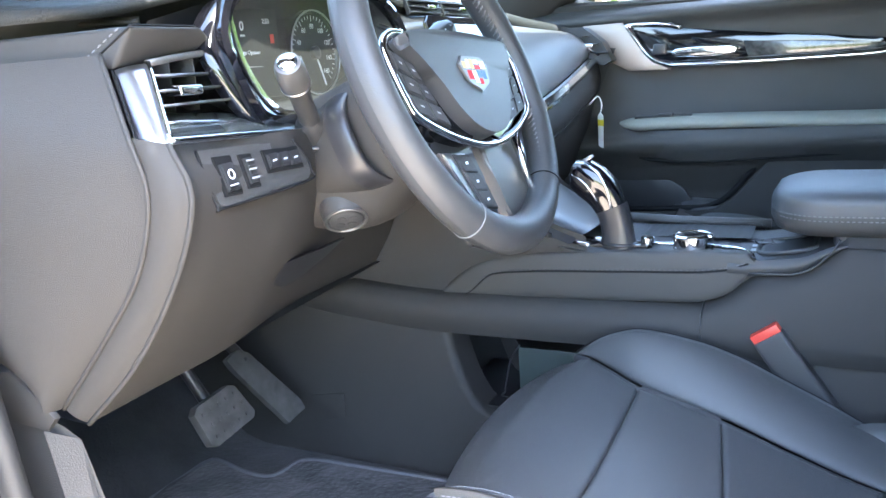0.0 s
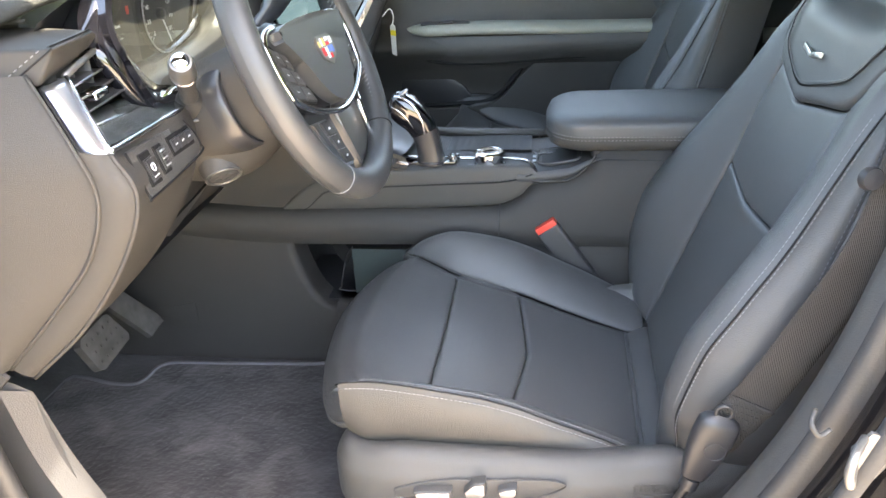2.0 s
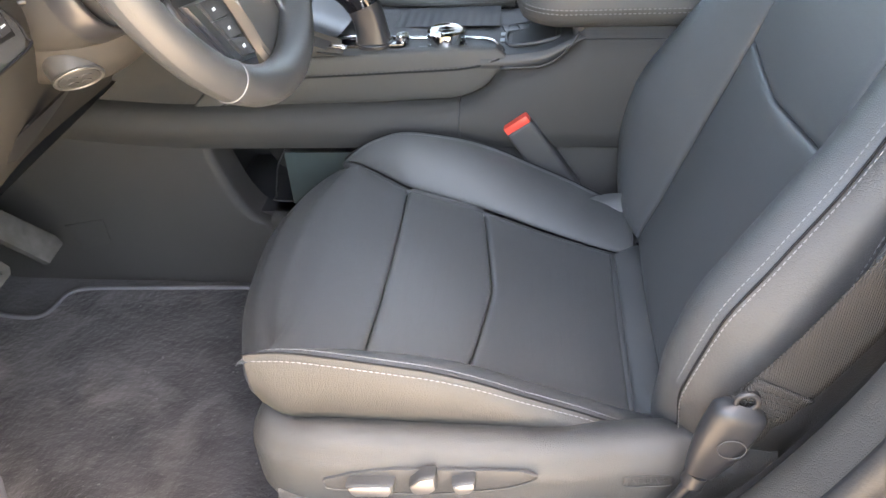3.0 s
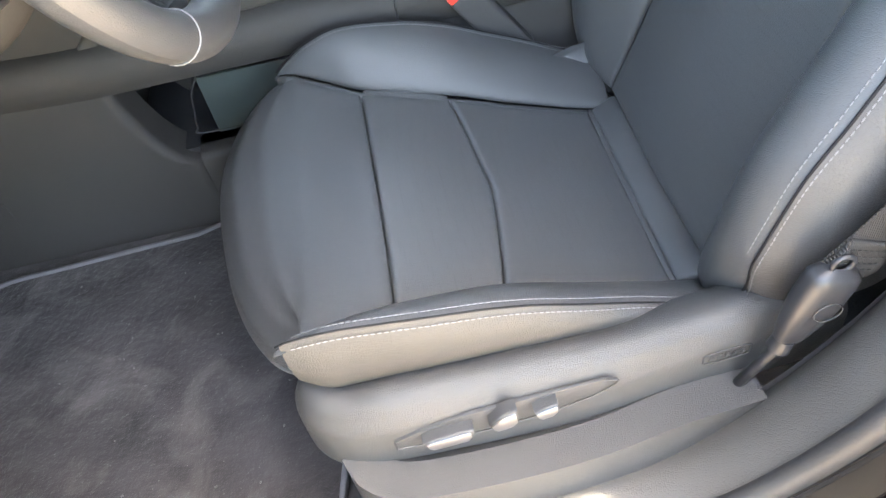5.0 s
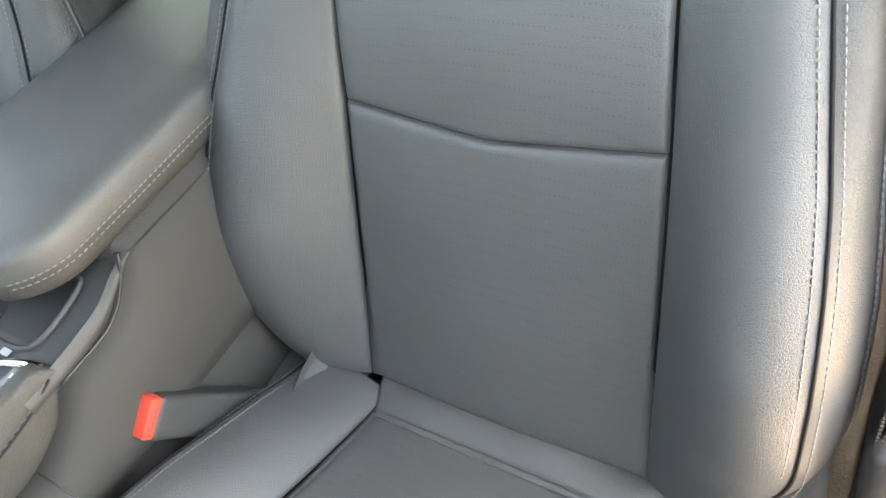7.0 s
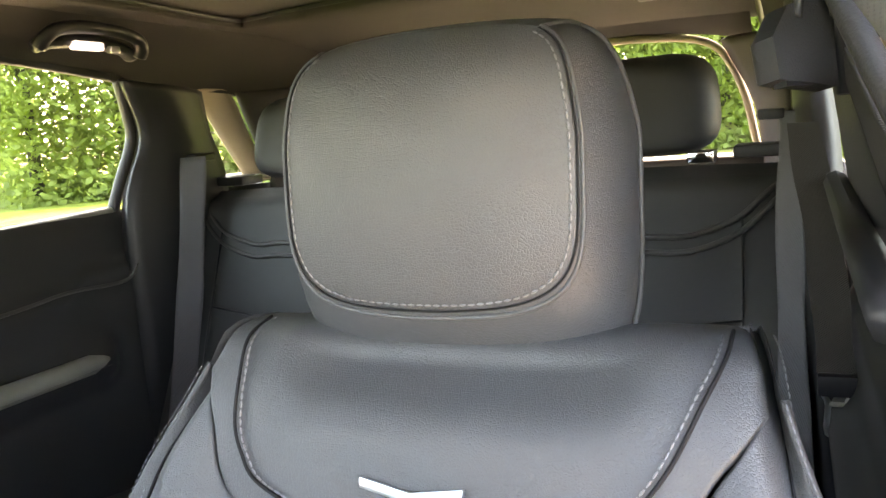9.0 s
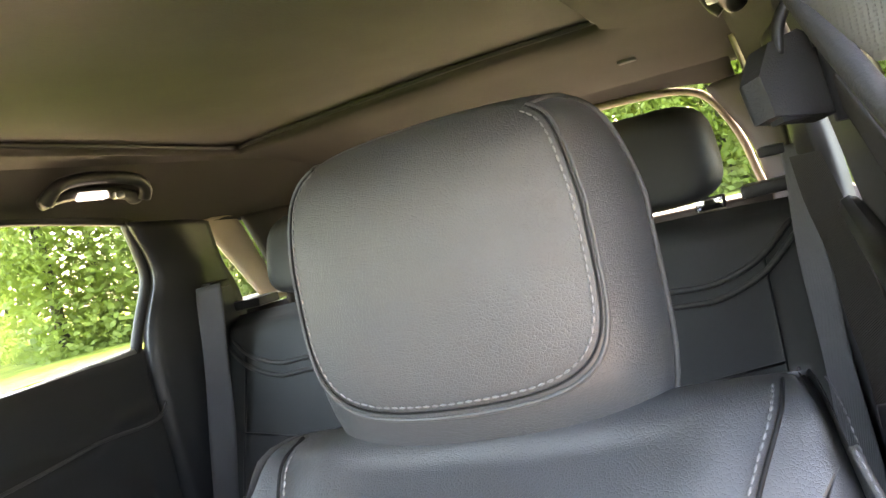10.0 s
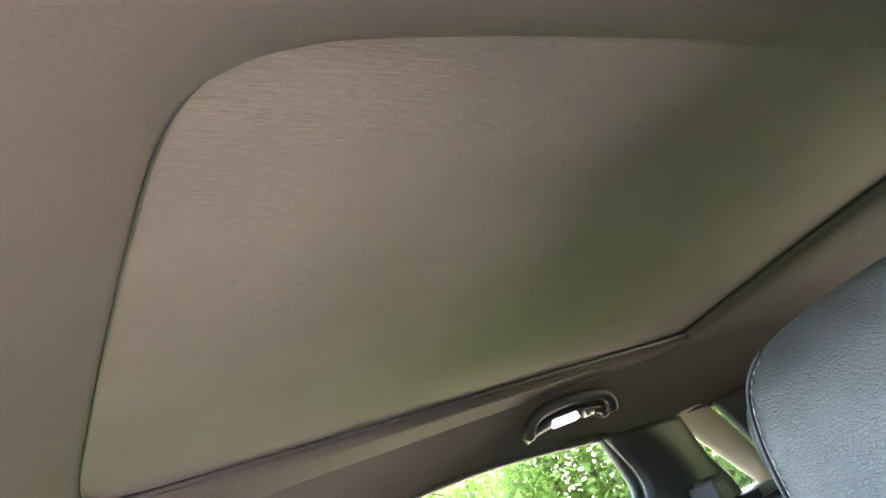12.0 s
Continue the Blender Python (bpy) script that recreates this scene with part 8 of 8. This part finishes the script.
def flat_sheet(outline, z, name, mat, label, cat):
    ring = spline([(a, b, 0) for a, b in outline], 3, True)
    bm = bmesh.new()
    f = bm.faces.new([bm.verts.new((p.x, p.y, z)) for p in ring])
    if f.normal.z < 0:
        f.normal_flip()
    r = bmesh.ops.extrude_face_region(bm, geom=[f])
    bmesh.ops.translate(bm, verts=[v for v in r["geom"] if isinstance(v, bmesh.types.BMVert)], vec=(0, 0, 0.008))
    bmesh.ops.recalc_face_normals(bm, faces=bm.faces[:])
    th = thing(name, label, cat)
    part("carpet", bm, mat, th)
    part("binding", tube_mesh([(p.x, p.y, z + 0.006) for p in ring], 0.0055, 6, True), BINDING, th, "bound edge")
    return th


mat1 = flat_sheet(MATO, 0.1535, "floor_mat", MAT, "dusty dark carpet floor mat in the driver's footwell", "floor mat")
for (x, y) in ((-0.325, 0.16),):
    part("retainer", lathe_mesh([(0.022, 0.0), (0.022, 0.004), (0.018, 0.007), (0.0, 0.007)], (x, y, 0.1610), (0, 0, 1), 20), PLASTIC_DARK, mat1, "round plastic retainer")
# scattered grit on the mat
rng = random.Random(4)
grit = [box_mesh((-0.001, -0.0006, 0), (0.001, 0.0006, 0.0008), 0, 1, Matrix.Translation((-0.25 - 0.35 * rng.random(), -0.22 + 0.42 * rng.random(), 0.1618)) @ pose(0, 0, 0, 0, 0, 360 * rng.random()) @ Matrix.Scale(0.5 + 1.2 * rng.random() ** 3, 4)) for _ in range(90)]
tagged(part("grit", joined(grit), SILL_PLASTIC), "pale grit and lint on the floor mat", "grit", kind="stuff")
fr_ = thing("foot_rest", "ribbed dark plastic foot rest by the sill", "foot rest")
part("plate", prism_mesh([(-0.055, -0.10), (0.045, -0.12), (0.055, 0.06), (0.030, 0.14), (-0.040, 0.14)], (-0.74, -0.185, 0.235), (0.25, 0.9, 0), (-0.86, 0.1, 0.48), 0.014, 0.005), PLASTIC, fr_)
for k in range(4):
    part("rib", tube_mesh([Vector((-0.74, -0.185, 0.235)) + Vector((0.25, 0.9, 0)).normalized() * (-0.030 + 0.02 * k) + Vector((-0.86, 0.1, 0.48)).normalized() * q + Vector((0.47, 0.1, 0.86)) * 0.017 for q in (-0.085, 0.10)], 0.003, 6), RUBBER, fr_)
tagged(part("kick_panel", quad_strip([(-1.0, -0.300, 0.52), (-0.75, -0.318, 0.52), (-0.56, -0.318, 0.51), (-0.515, -0.312, 0.49)], [(-1.0, -0.300, 0.14), (-0.75, -0.318, 0.14), (-0.53, -0.318, 0.16), (-0.47, -0.312, 0.20)], 5, 8), PLASTIC), "dark plastic kick panel", "kick panel", kind="structure")
tagged(part("kick_trim", quad_strip([(-0.515, -0.312, 0.49), (-0.49, -0.305, 0.38), (-0.44, -0.300, 0.27), (-0.36, -0.30, 0.235)], [(-0.545, -0.326, 0.50), (-0.52, -0.326, 0.38), (-0.46, -0.328, 0.27), (-0.36, -0.335, 0.240)], 5, 6), PLASTIC), "pale sill trim end", "trim", kind="structure")
mk = thing("wall_clip", "round moulded cover in the footwell wall", "cover")
part("cover", prism_mesh([(-0.034, 0.020), (0.036, 0.026), (0.036, -0.018), (-0.016, -0.027)][::-1], (-0.664, 0.2595, 0.245), (1, 0, 0.1), (0, 0, 1), 0.0016, 0.0008), SOFT, mk)

# ---- driver's belt: anchor, webbing, sleeve ----
db = thing("seat_belt", "grey seat belt webbing with a stitched anchor end", "seat belt")


def ribbon(pts, wid, side, t=0.0016, sag=0.0):
    pts = spline(pts, 8)
    side = Vector(side).normalized()
    n = len(pts)
    return grid_mesh(lambda s, q: pts[round(s * (n - 1))] + side * (q - 0.5) * wid + Vector((0, 0.0015, 0)) * math.sin(14 * s + 3 * q), n, 8)


thick(part("webbing", ribbon([(0.212, -0.268, 0.445), (0.244, -0.270, 0.490), (0.285, -0.272, 0.575), (0.325, -0.276, 0.675), (0.345, -0.265, 0.80), (0.36, -0.225, 0.91), (0.46, -0.205, 0.985)], 0.046, (0.93, 0.0, -0.37)), WEBBING, db), 0.0018)
thick(part("sewn_end", ribbon([(0.206, -0.2695, 0.432), (0.222, -0.2705, 0.458), (0.240, -0.2725, 0.485)], 0.047, (0.93, 0, -0.37)), WEBBING, db), 0.0035)
st_l = []
for r_ in range(7):
    q = 0.25 + 0.10 * r_
    c = Vector((0.206, -0.2755, 0.432)).lerp(Vector((0.242, -0.2765, 0.487)), q)
    st_l.append(stitch_mesh([c + Vector((0.93, 0, -0.37)) * e for e in (-0.020, 0.020)], 0.0035, 0.0018, 0.0008))
part("stitching", joined(st_l), INK, db, "rows of dark stitching")
part("slider", lathe_mesh([(0.010, 0.0), (0.0105, 0.004), (0.009, 0.008), (0.0, 0.009)], (0.304, -0.278, 0.724), (0.25, -0.95, 0.15), 24), PLASTIC_DARK, db, "black plastic belt stop")
an = thing("belt_anchor", "dark plastic belt pretensioner on a black rod", "belt anchor")


def pod(s, t):
    a = 2 * math.pi * s
    c = Vector((0.190, -0.262, 0.362)).lerp(Vector((0.213, -0.262, 0.442)), t)
    k = 0.55 + 0.45 * math.sin(math.pi * min(1, t * 1.4 + 0.05) / 2)
    if t > 0.85:
        k *= math.sqrt(max(0.02, 1 - ((t - 0.85) / 0.15) ** 2 * 0.9))
    p = 3.0
    c_, s_ = math.cos(a), math.sin(a)
    r = 1 / ((abs(c_) ** p + abs(s_) ** p) ** (1 / p))
    return c + Vector((0.93, 0, -0.27)) * c_ * r * 0.022 * k + Vector((0, 1, 0)) * s_ * r * 0.012 * k


part("case", grid_mesh(pod, 32, 18, True), PLASTIC_DARK, an)
part("case_mark", tube_mesh([Vector((0.206, -0.2755, 0.405)) + Vector((0.95, 0, -0.3)) * 0.011 * math.cos(a) + Vector((0.3, 0, 0.95)) * 0.010 * math.sin(a) for a in (2 * math.pi * i / 24 for i in range(24))], 0.0006, 5, True), PLASTIC, an)
part("rod", tube_mesh([(0.192, -0.262, 0.366), (0.178, -0.258, 0.325), (0.162, -0.252, 0.280)], 0.0050, 10), PLASTIC_DARK, an, "black rod")
part("rod_collar", lathe_mesh([(0.010, 0.0), (0.009, 0.012), (0.006, 0.014)], (0.186, -0.260, 0.346), (0.3, 0.05, 0.9), 16), PLASTIC_DARK, an)
part("bracket", box_mesh((0.148, -0.262, 0.268), (0.176, -0.240, 0.276), 0.002), CHROME, an, "bright steel bracket")
part("ring", tube_mesh([(0.213 + 0.008 * math.cos(a), -0.264, 0.446 + 0.008 * math.sin(a)) for a in (2 * math.pi * i / 16 for i in range(16))], 0.0022, 6, True), PLASTIC_DARK, an)
an.location = Vector(an.location) + Vector((0, -0.015, 0.030))
# upper belt guide on the driver's pillar
gd = thing("belt_guide", "black plastic shoulder belt guide on the pillar", "belt guide")
gu, gv = (0.80, -0.60, 0.0), (0.25, 0.05, 0.97)
part("cover", prism_mesh([(-0.030, -0.020), (0.020, -0.026), (0.032, -0.008), (0.028, 0.018), (0.008, 0.028), (-0.020, 0.022), (-0.034, 0.004)], (0.474, -0.190, 1.000), gu, gv, -0.018, 0.006, 3), PLASTIC, gd)
part("cap", prism_mesh([(-0.018, -0.018), (0.018, -0.018), (0.022, 0.0), (0.015, 0.014), (-0.012, 0.013), (-0.021, 0.0)], (0.470, -0.186, 0.994), gu, gv, -0.010, 0.004, 3), PLASTIC_DARK, gd)
part("bracket", tube_mesh(spline([(0.470, -0.181, 1.014), (0.472, -0.184, 1.030), (0.474, -0.192, 1.040), (0.478, -0.199, 1.030), (0.478, -0.202, 1.014)], 6), 0.0036, 8), PLASTIC_DARK, gd)
part("rail", tube_mesh([(0.50, -0.205, 1.12), (0.488, -0.208, 0.97)], 0.010, 8, flat=0.6), PLASTIC_DARK, gd)
part("pillar_edge", tube_mesh(spline([(0.470, -0.188, 1.085), (0.428, -0.1925, 1.042), (0.392, -0.203, 1.005), (0.352, -0.219, 0.962), (0.325, -0.235, 0.93)], 6), 0.0065, 10), PLASTIC, gd, "grey edge trim of the pillar")
tagged(part("upper_pillar_trim", quad_strip([(0.40, -0.210, 1.12), (0.405, -0.228, 1.02), (0.40, -0.252, 0.90)], [(1.0, -0.200, 1.11), (1.0, -0.222, 0.98), (0.98, -0.245, 0.82)], 5, 6, (0, 0.008, 0)), PLASTIC), "dark upper pillar trim", "pillar", kind="structure")

# ---- rear seat bench ----
rs = thing("rear_seat", "dark leather rear bench seat with shaped backs", "rear seat")


def rback(y, z, n=0.0):
    """Point on the rear seat back at side y and height z; n forward."""
    k = (z - 0.45) / 0.5
    return Vector((1.052 + 0.19 * k - 0.93 * n, y, z + 0.36 * n))


def rback_n(y, z):
    side = abs(y - YC) / 0.64
    n = 0.012 * math.cos(min(1, abs(abs(y - YC) - 0.33) / 0.24) * math.pi / 2)
    seat_c = abs(abs(y - YC) - 0.33)
    n += 0.03 * smooth01((seat_c - 0.13) / 0.08) * smooth01((0.78 - z) / 0.2)
    return n - 0.035 * smooth01((z - 0.84) / 0.05) ** 2


part("back", grid_mesh(lambda s, t: rback(-0.195 + 1.136 * t, 0.34 + 0.55 * s, rback_n(-0.195 + 1.136 * t, 0.34 + 0.55 * s)), 44, 90), LEATHER_SHADED, rs)
part("back_top", grid_mesh(lambda s, t: rback(-0.195 + 1.136 * t, 0.89, -0.035 - 0.11 * s) + Vector((0, 0, 0.035 * math.sin(math.pi * s * 0.5) * 0.4)), 8, 40), PLASTIC_DARK, rs)
part("cushion", grid_mesh(lambda s, t: Vector((0.60 + 0.47 * s, -0.195 + 1.136 * t, 0.425 - 0.09 * s - 0.09 * smooth01((0.12 - s) / 0.12) ** 2)), 30, 40), LEATHER_SHADED, rs)
for c in (0.034, YM - 0.034):
    sgn = 1 if c < YC else -1
    curve = [(-0.222, 0.880), (-0.18, 0.838), (-0.143, 0.804), (-0.10, 0.784), (-0.06, 0.775), (0.0, 0.776), (0.06, 0.775), (0.143, 0.804), (0.22, 0.87)]
    for dz in (0.0, -0.022):
        part("seam", tube_mesh(spline([rback(c + a, b + dz, rback_n(c + a, b + dz) + 0.003) for a, b in curve], 6), 0.0045, 6), LEATHER_SIDE, rs)
    for sg in (-1, 1):
        part("seam", tube_mesh([rback(c + sg * 0.145, z, rback_n(c + sg * 0.145, z) + 0.001) for z in (0.80, 0.70, 0.60, 0.50, 0.42)], 0.0022, 6), PLASTIC_DARK, rs)
    part("seam", tube_mesh([rback(c + y, 0.655 - 0.015 * (1 - abs(y) / 0.11), rback_n(c + y, 0.655) + 0.001) for y in (-0.145, -0.07, 0, 0.07, 0.145)], 0.0022, 6), PLASTIC_DARK, rs)
    # headrest

    def rh(s, t, c=c):
        a, b = 2 * math.pi * s, math.pi * t
        ca, sa = math.cos(a), math.sin(a)
        p = 3.6
        r = 1 / ((abs(ca) ** p + abs(sa) ** p) ** (1 / p))
        k = math.sin(b) ** 0.32
        return Vector((1.265 - 0.048 * math.cos(b) + 0.02 * sa * r * k, c - (0.022 if c > YC else 0.0) + ca * r * 0.112 * k * (1 - 0.06 * sa), 0.978 + sa * r * 0.080 * k))
    part("headrest", grid_mesh(rh, 48, 20, True), LEATHER_SHADED, rs, "padded rear headrest")
    part("headrest_guide", box_mesh((1.245, c - 0.105, 0.882), (1.285, c - 0.060, 0.904), 0.004), CHROME if c < YC else PLASTIC_DARK, rs)
    part("release_lever", box_mesh((1.24, c + sgn * -0.175 - 0.045, 0.888), (1.31, c + sgn * -0.175 + 0.045, 0.908), 0.006, 2), PLASTIC_DARK, rs)

# rear belts on both sides
for sd, nm in ((1, 1), (-1, -1)):
    rb = thing("seat_belt", "grey rear seat belt hanging from the pillar", "seat belt", group="rear belts")
    pts = flip([(1.150, 0.880, 0.955), (1.126, 0.876, 0.86), (1.092, 0.874, 0.72), (1.055, 0.876, 0.58), (1.02, 0.885, 0.42)], sd)
    pts = [(a, b - (0.048 if sd < 0 else 0.0), c) for a, b, c in pts]
    thick(part("webbing", ribbon(pts, 0.048, (0.66, -0.75 * sd, 0)), WEBBING_GREY, rb), 0.0018)
    part("slot", box_mesh((1.155, side_y(sd, 0.898) - 0.018, 0.945), (1.215, side_y(sd, 0.898) + 0.018, 0.960), 0.004), PLASTIC_DARK, rb)
bt = thing("belt_tongue", "bright steel belt tongue hanging on the rear belt", "belt tongue")
tx, ty, tz = 0.87, -0.2205, 0.630
part("plate", tube_mesh(spline([(tx, ty - 0.014, tz + 0.022), (tx, ty - 0.009, tz + 0.008), (tx, ty - 0.010, tz - 0.024), (tx, ty + 0.010, tz - 0.024), (tx, ty + 0.009, tz + 0.008), (tx, ty + 0.014, tz + 0.022)], 3), 0.0032, 8), STEEL, bt)
part("cross_bar", tube_mesh([(tx, ty - 0.009, tz + 0.010), (tx, ty + 0.009, tz + 0.010)], 0.003, 8), STEEL, bt)
part("grip", box_mesh((tx - 0.008, ty - 0.020, tz + 0.020), (tx + 0.008, ty + 0.020, tz + 0.044), 0.004, 2), PLASTIC_DARK, bt)
part("webbing", ribbon([(tx + 0.003, ty, tz + 0.04), (tx + 0.10, ty + 0.01, 0.80), (tx + 0.20, ty + 0.03, 0.94)], 0.045, (0.5, 0.86, 0)), WEBBING, bt)

# grab handles with small lamps above the rear doors
for sd in (1, -1):
    gh = thing("grab_handle", "dark roof grab handle with a reading lamp", "grab handle", group="grab handles")
    pts = flip([(0.846, 0.884, 1.146), (0.850, 0.872, 1.158), (0.868, 0.866, 1.171), (0.905, 0.864, 1.178), (0.950, 0.863, 1.179), (1.000, 0.864, 1.176), (1.034, 0.867, 1.168), (1.048, 0.873, 1.154), (1.050, 0.884, 1.142)], sd)
    part("bar", tube_mesh(spline(pts, 6), lambda k: 0.0110 + 0.003 * abs(2 * k - 1) ** 2, 14, flat=0.85), PLASTIC_DARK, gh)
    part("base", tube_mesh(spline(flip([(0.850, 0.900, 1.148), (0.88, 0.892, 1.156), (0.95, 0.890, 1.160), (1.02, 0.892, 1.152), (1.046, 0.900, 1.142)], sd), 5), 0.015, 12, flat=0.7), PLASTIC_DARK, gh)
    part("lamp_lens", box_mesh((0.903, side_y(sd, 0.876) - 0.008, 1.144), (0.962, side_y(sd, 0.876) + 0.010, 1.158), 0.005, 3), LAMP_LIT, gh, "bright lamp lens")
    part("lamp_switch", box_mesh((0.976, side_y(sd, 0.876) - 0.007, 1.142), (0.996, side_y(sd, 0.876) + 0.007, 1.154), 0.003, 2), SILVER, gh)

# ---- trees beyond the grass ----
def tree(x, y, h, seed):
    r = random.Random(seed)
    t = thing("tree", "leafy green deciduous tree at the edge of the grass", "tree", group="tree line")
    limbs = [tube_mesh([(x, y, -0.32), (x + 0.1, y, h * 0.3), (x - 0.1, y + 0.1, h * 0.75)], lambda k: 0.22 * (1 - 0.75 * k), 7)]
    tips = []
    for i in range(9):
        a, z = r.uniform(0, 6.28), h * r.uniform(0.22, 0.7)
        l = h * r.uniform(0.15, 0.30)
        e = Vector((x + l * math.cos(a), y + l * math.sin(a), z + l * 0.7))
        limbs.append(tube_mesh([(x, y, z), Vector((x, y, z)).lerp(e, 0.5) + Vector((0, 0, 0.2)), e], lambda k: 0.08 * (1 - 0.8 * k), 5))
        tips.append(e)
    part("trunk", joined(limbs), BARK, t)
    verts, faces = [], []
    centres = [(e, h * r.uniform(0.10, 0.17)) for e in tips] + [(Vector((x + r.uniform(-1, 1) * h * 0.2, y + r.uniform(-1, 1) * h * 0.2, h * r.uniform(0.12, 0.95))), h * r.uniform(0.08, 0.16)) for _ in range(16)]
    for c, rad in centres:
        for _ in range(330):
            d = Vector((r.gauss(0, 1), r.gauss(0, 1), r.gauss(0, 1))).normalized() * rad * r.uniform(0.35, 1.0)
            p = c + d
            u = Vector((r.gauss(0, 1), r.gauss(0, 1), r.gauss(0, 1))).normalized()
            v = u.orthogonal().normalized()
            q = r.uniform(0.06, 0.14)
            o = len(verts)
            verts += [p - u * q, p + v * q * 0.6, p + u * q, p - v * q * 0.6]
            faces.append((o, o + 1, o + 2, o + 3))
    part("crown", mesh_from(verts, faces, False), LEAF, t)


rt = random.Random(11)


def line_d(deg):
    """Distance of the tree line: near behind the car, running away beside it."""
    return 24.5 * (1 + max(0.0, min(deg, 105) - 53) / 10.0) ** 1.25


for i in range(34):
    deg = -34 + 94 * i / 33
    d = line_d(deg) + 2 + 5 * rt.random()
    tree(d * math.cos(radians(deg)), YC + d * math.sin(radians(deg)), 9 + 4 * rt.random(), 100 + i)
hedge_v, hedge_f = [], []
for i in range(130000):
    deg = -36 + 94 * rt.random() if i < 100000 else 58 + 24 * rt.random()
    d = line_d(deg) + 4.5 * rt.random()
    big = d / 26.0
    p = Vector((d * math.cos(radians(deg)), YC + d * math.sin(radians(deg)), -0.3 + 9.0 * big ** 0.6 * rt.random() ** 1.5))
    u = Vector((rt.gauss(0, 1), rt.gauss(0, 1), rt.gauss(0, 1))).normalized()
    v = u.orthogonal().normalized()
    q = rt.uniform(0.07, 0.20) * big
    o = len(hedge_v)
    hedge_v += [p - u * q, p + v * q * 0.6, p + u * q, p - v * q * 0.6]
    hedge_f.append((o, o + 1, o + 2, o + 3))
tagged(part("undergrowth", mesh_from(hedge_v, hedge_f, False), LEAF), "dense green undergrowth below the trees", "undergrowth", kind="stuff")
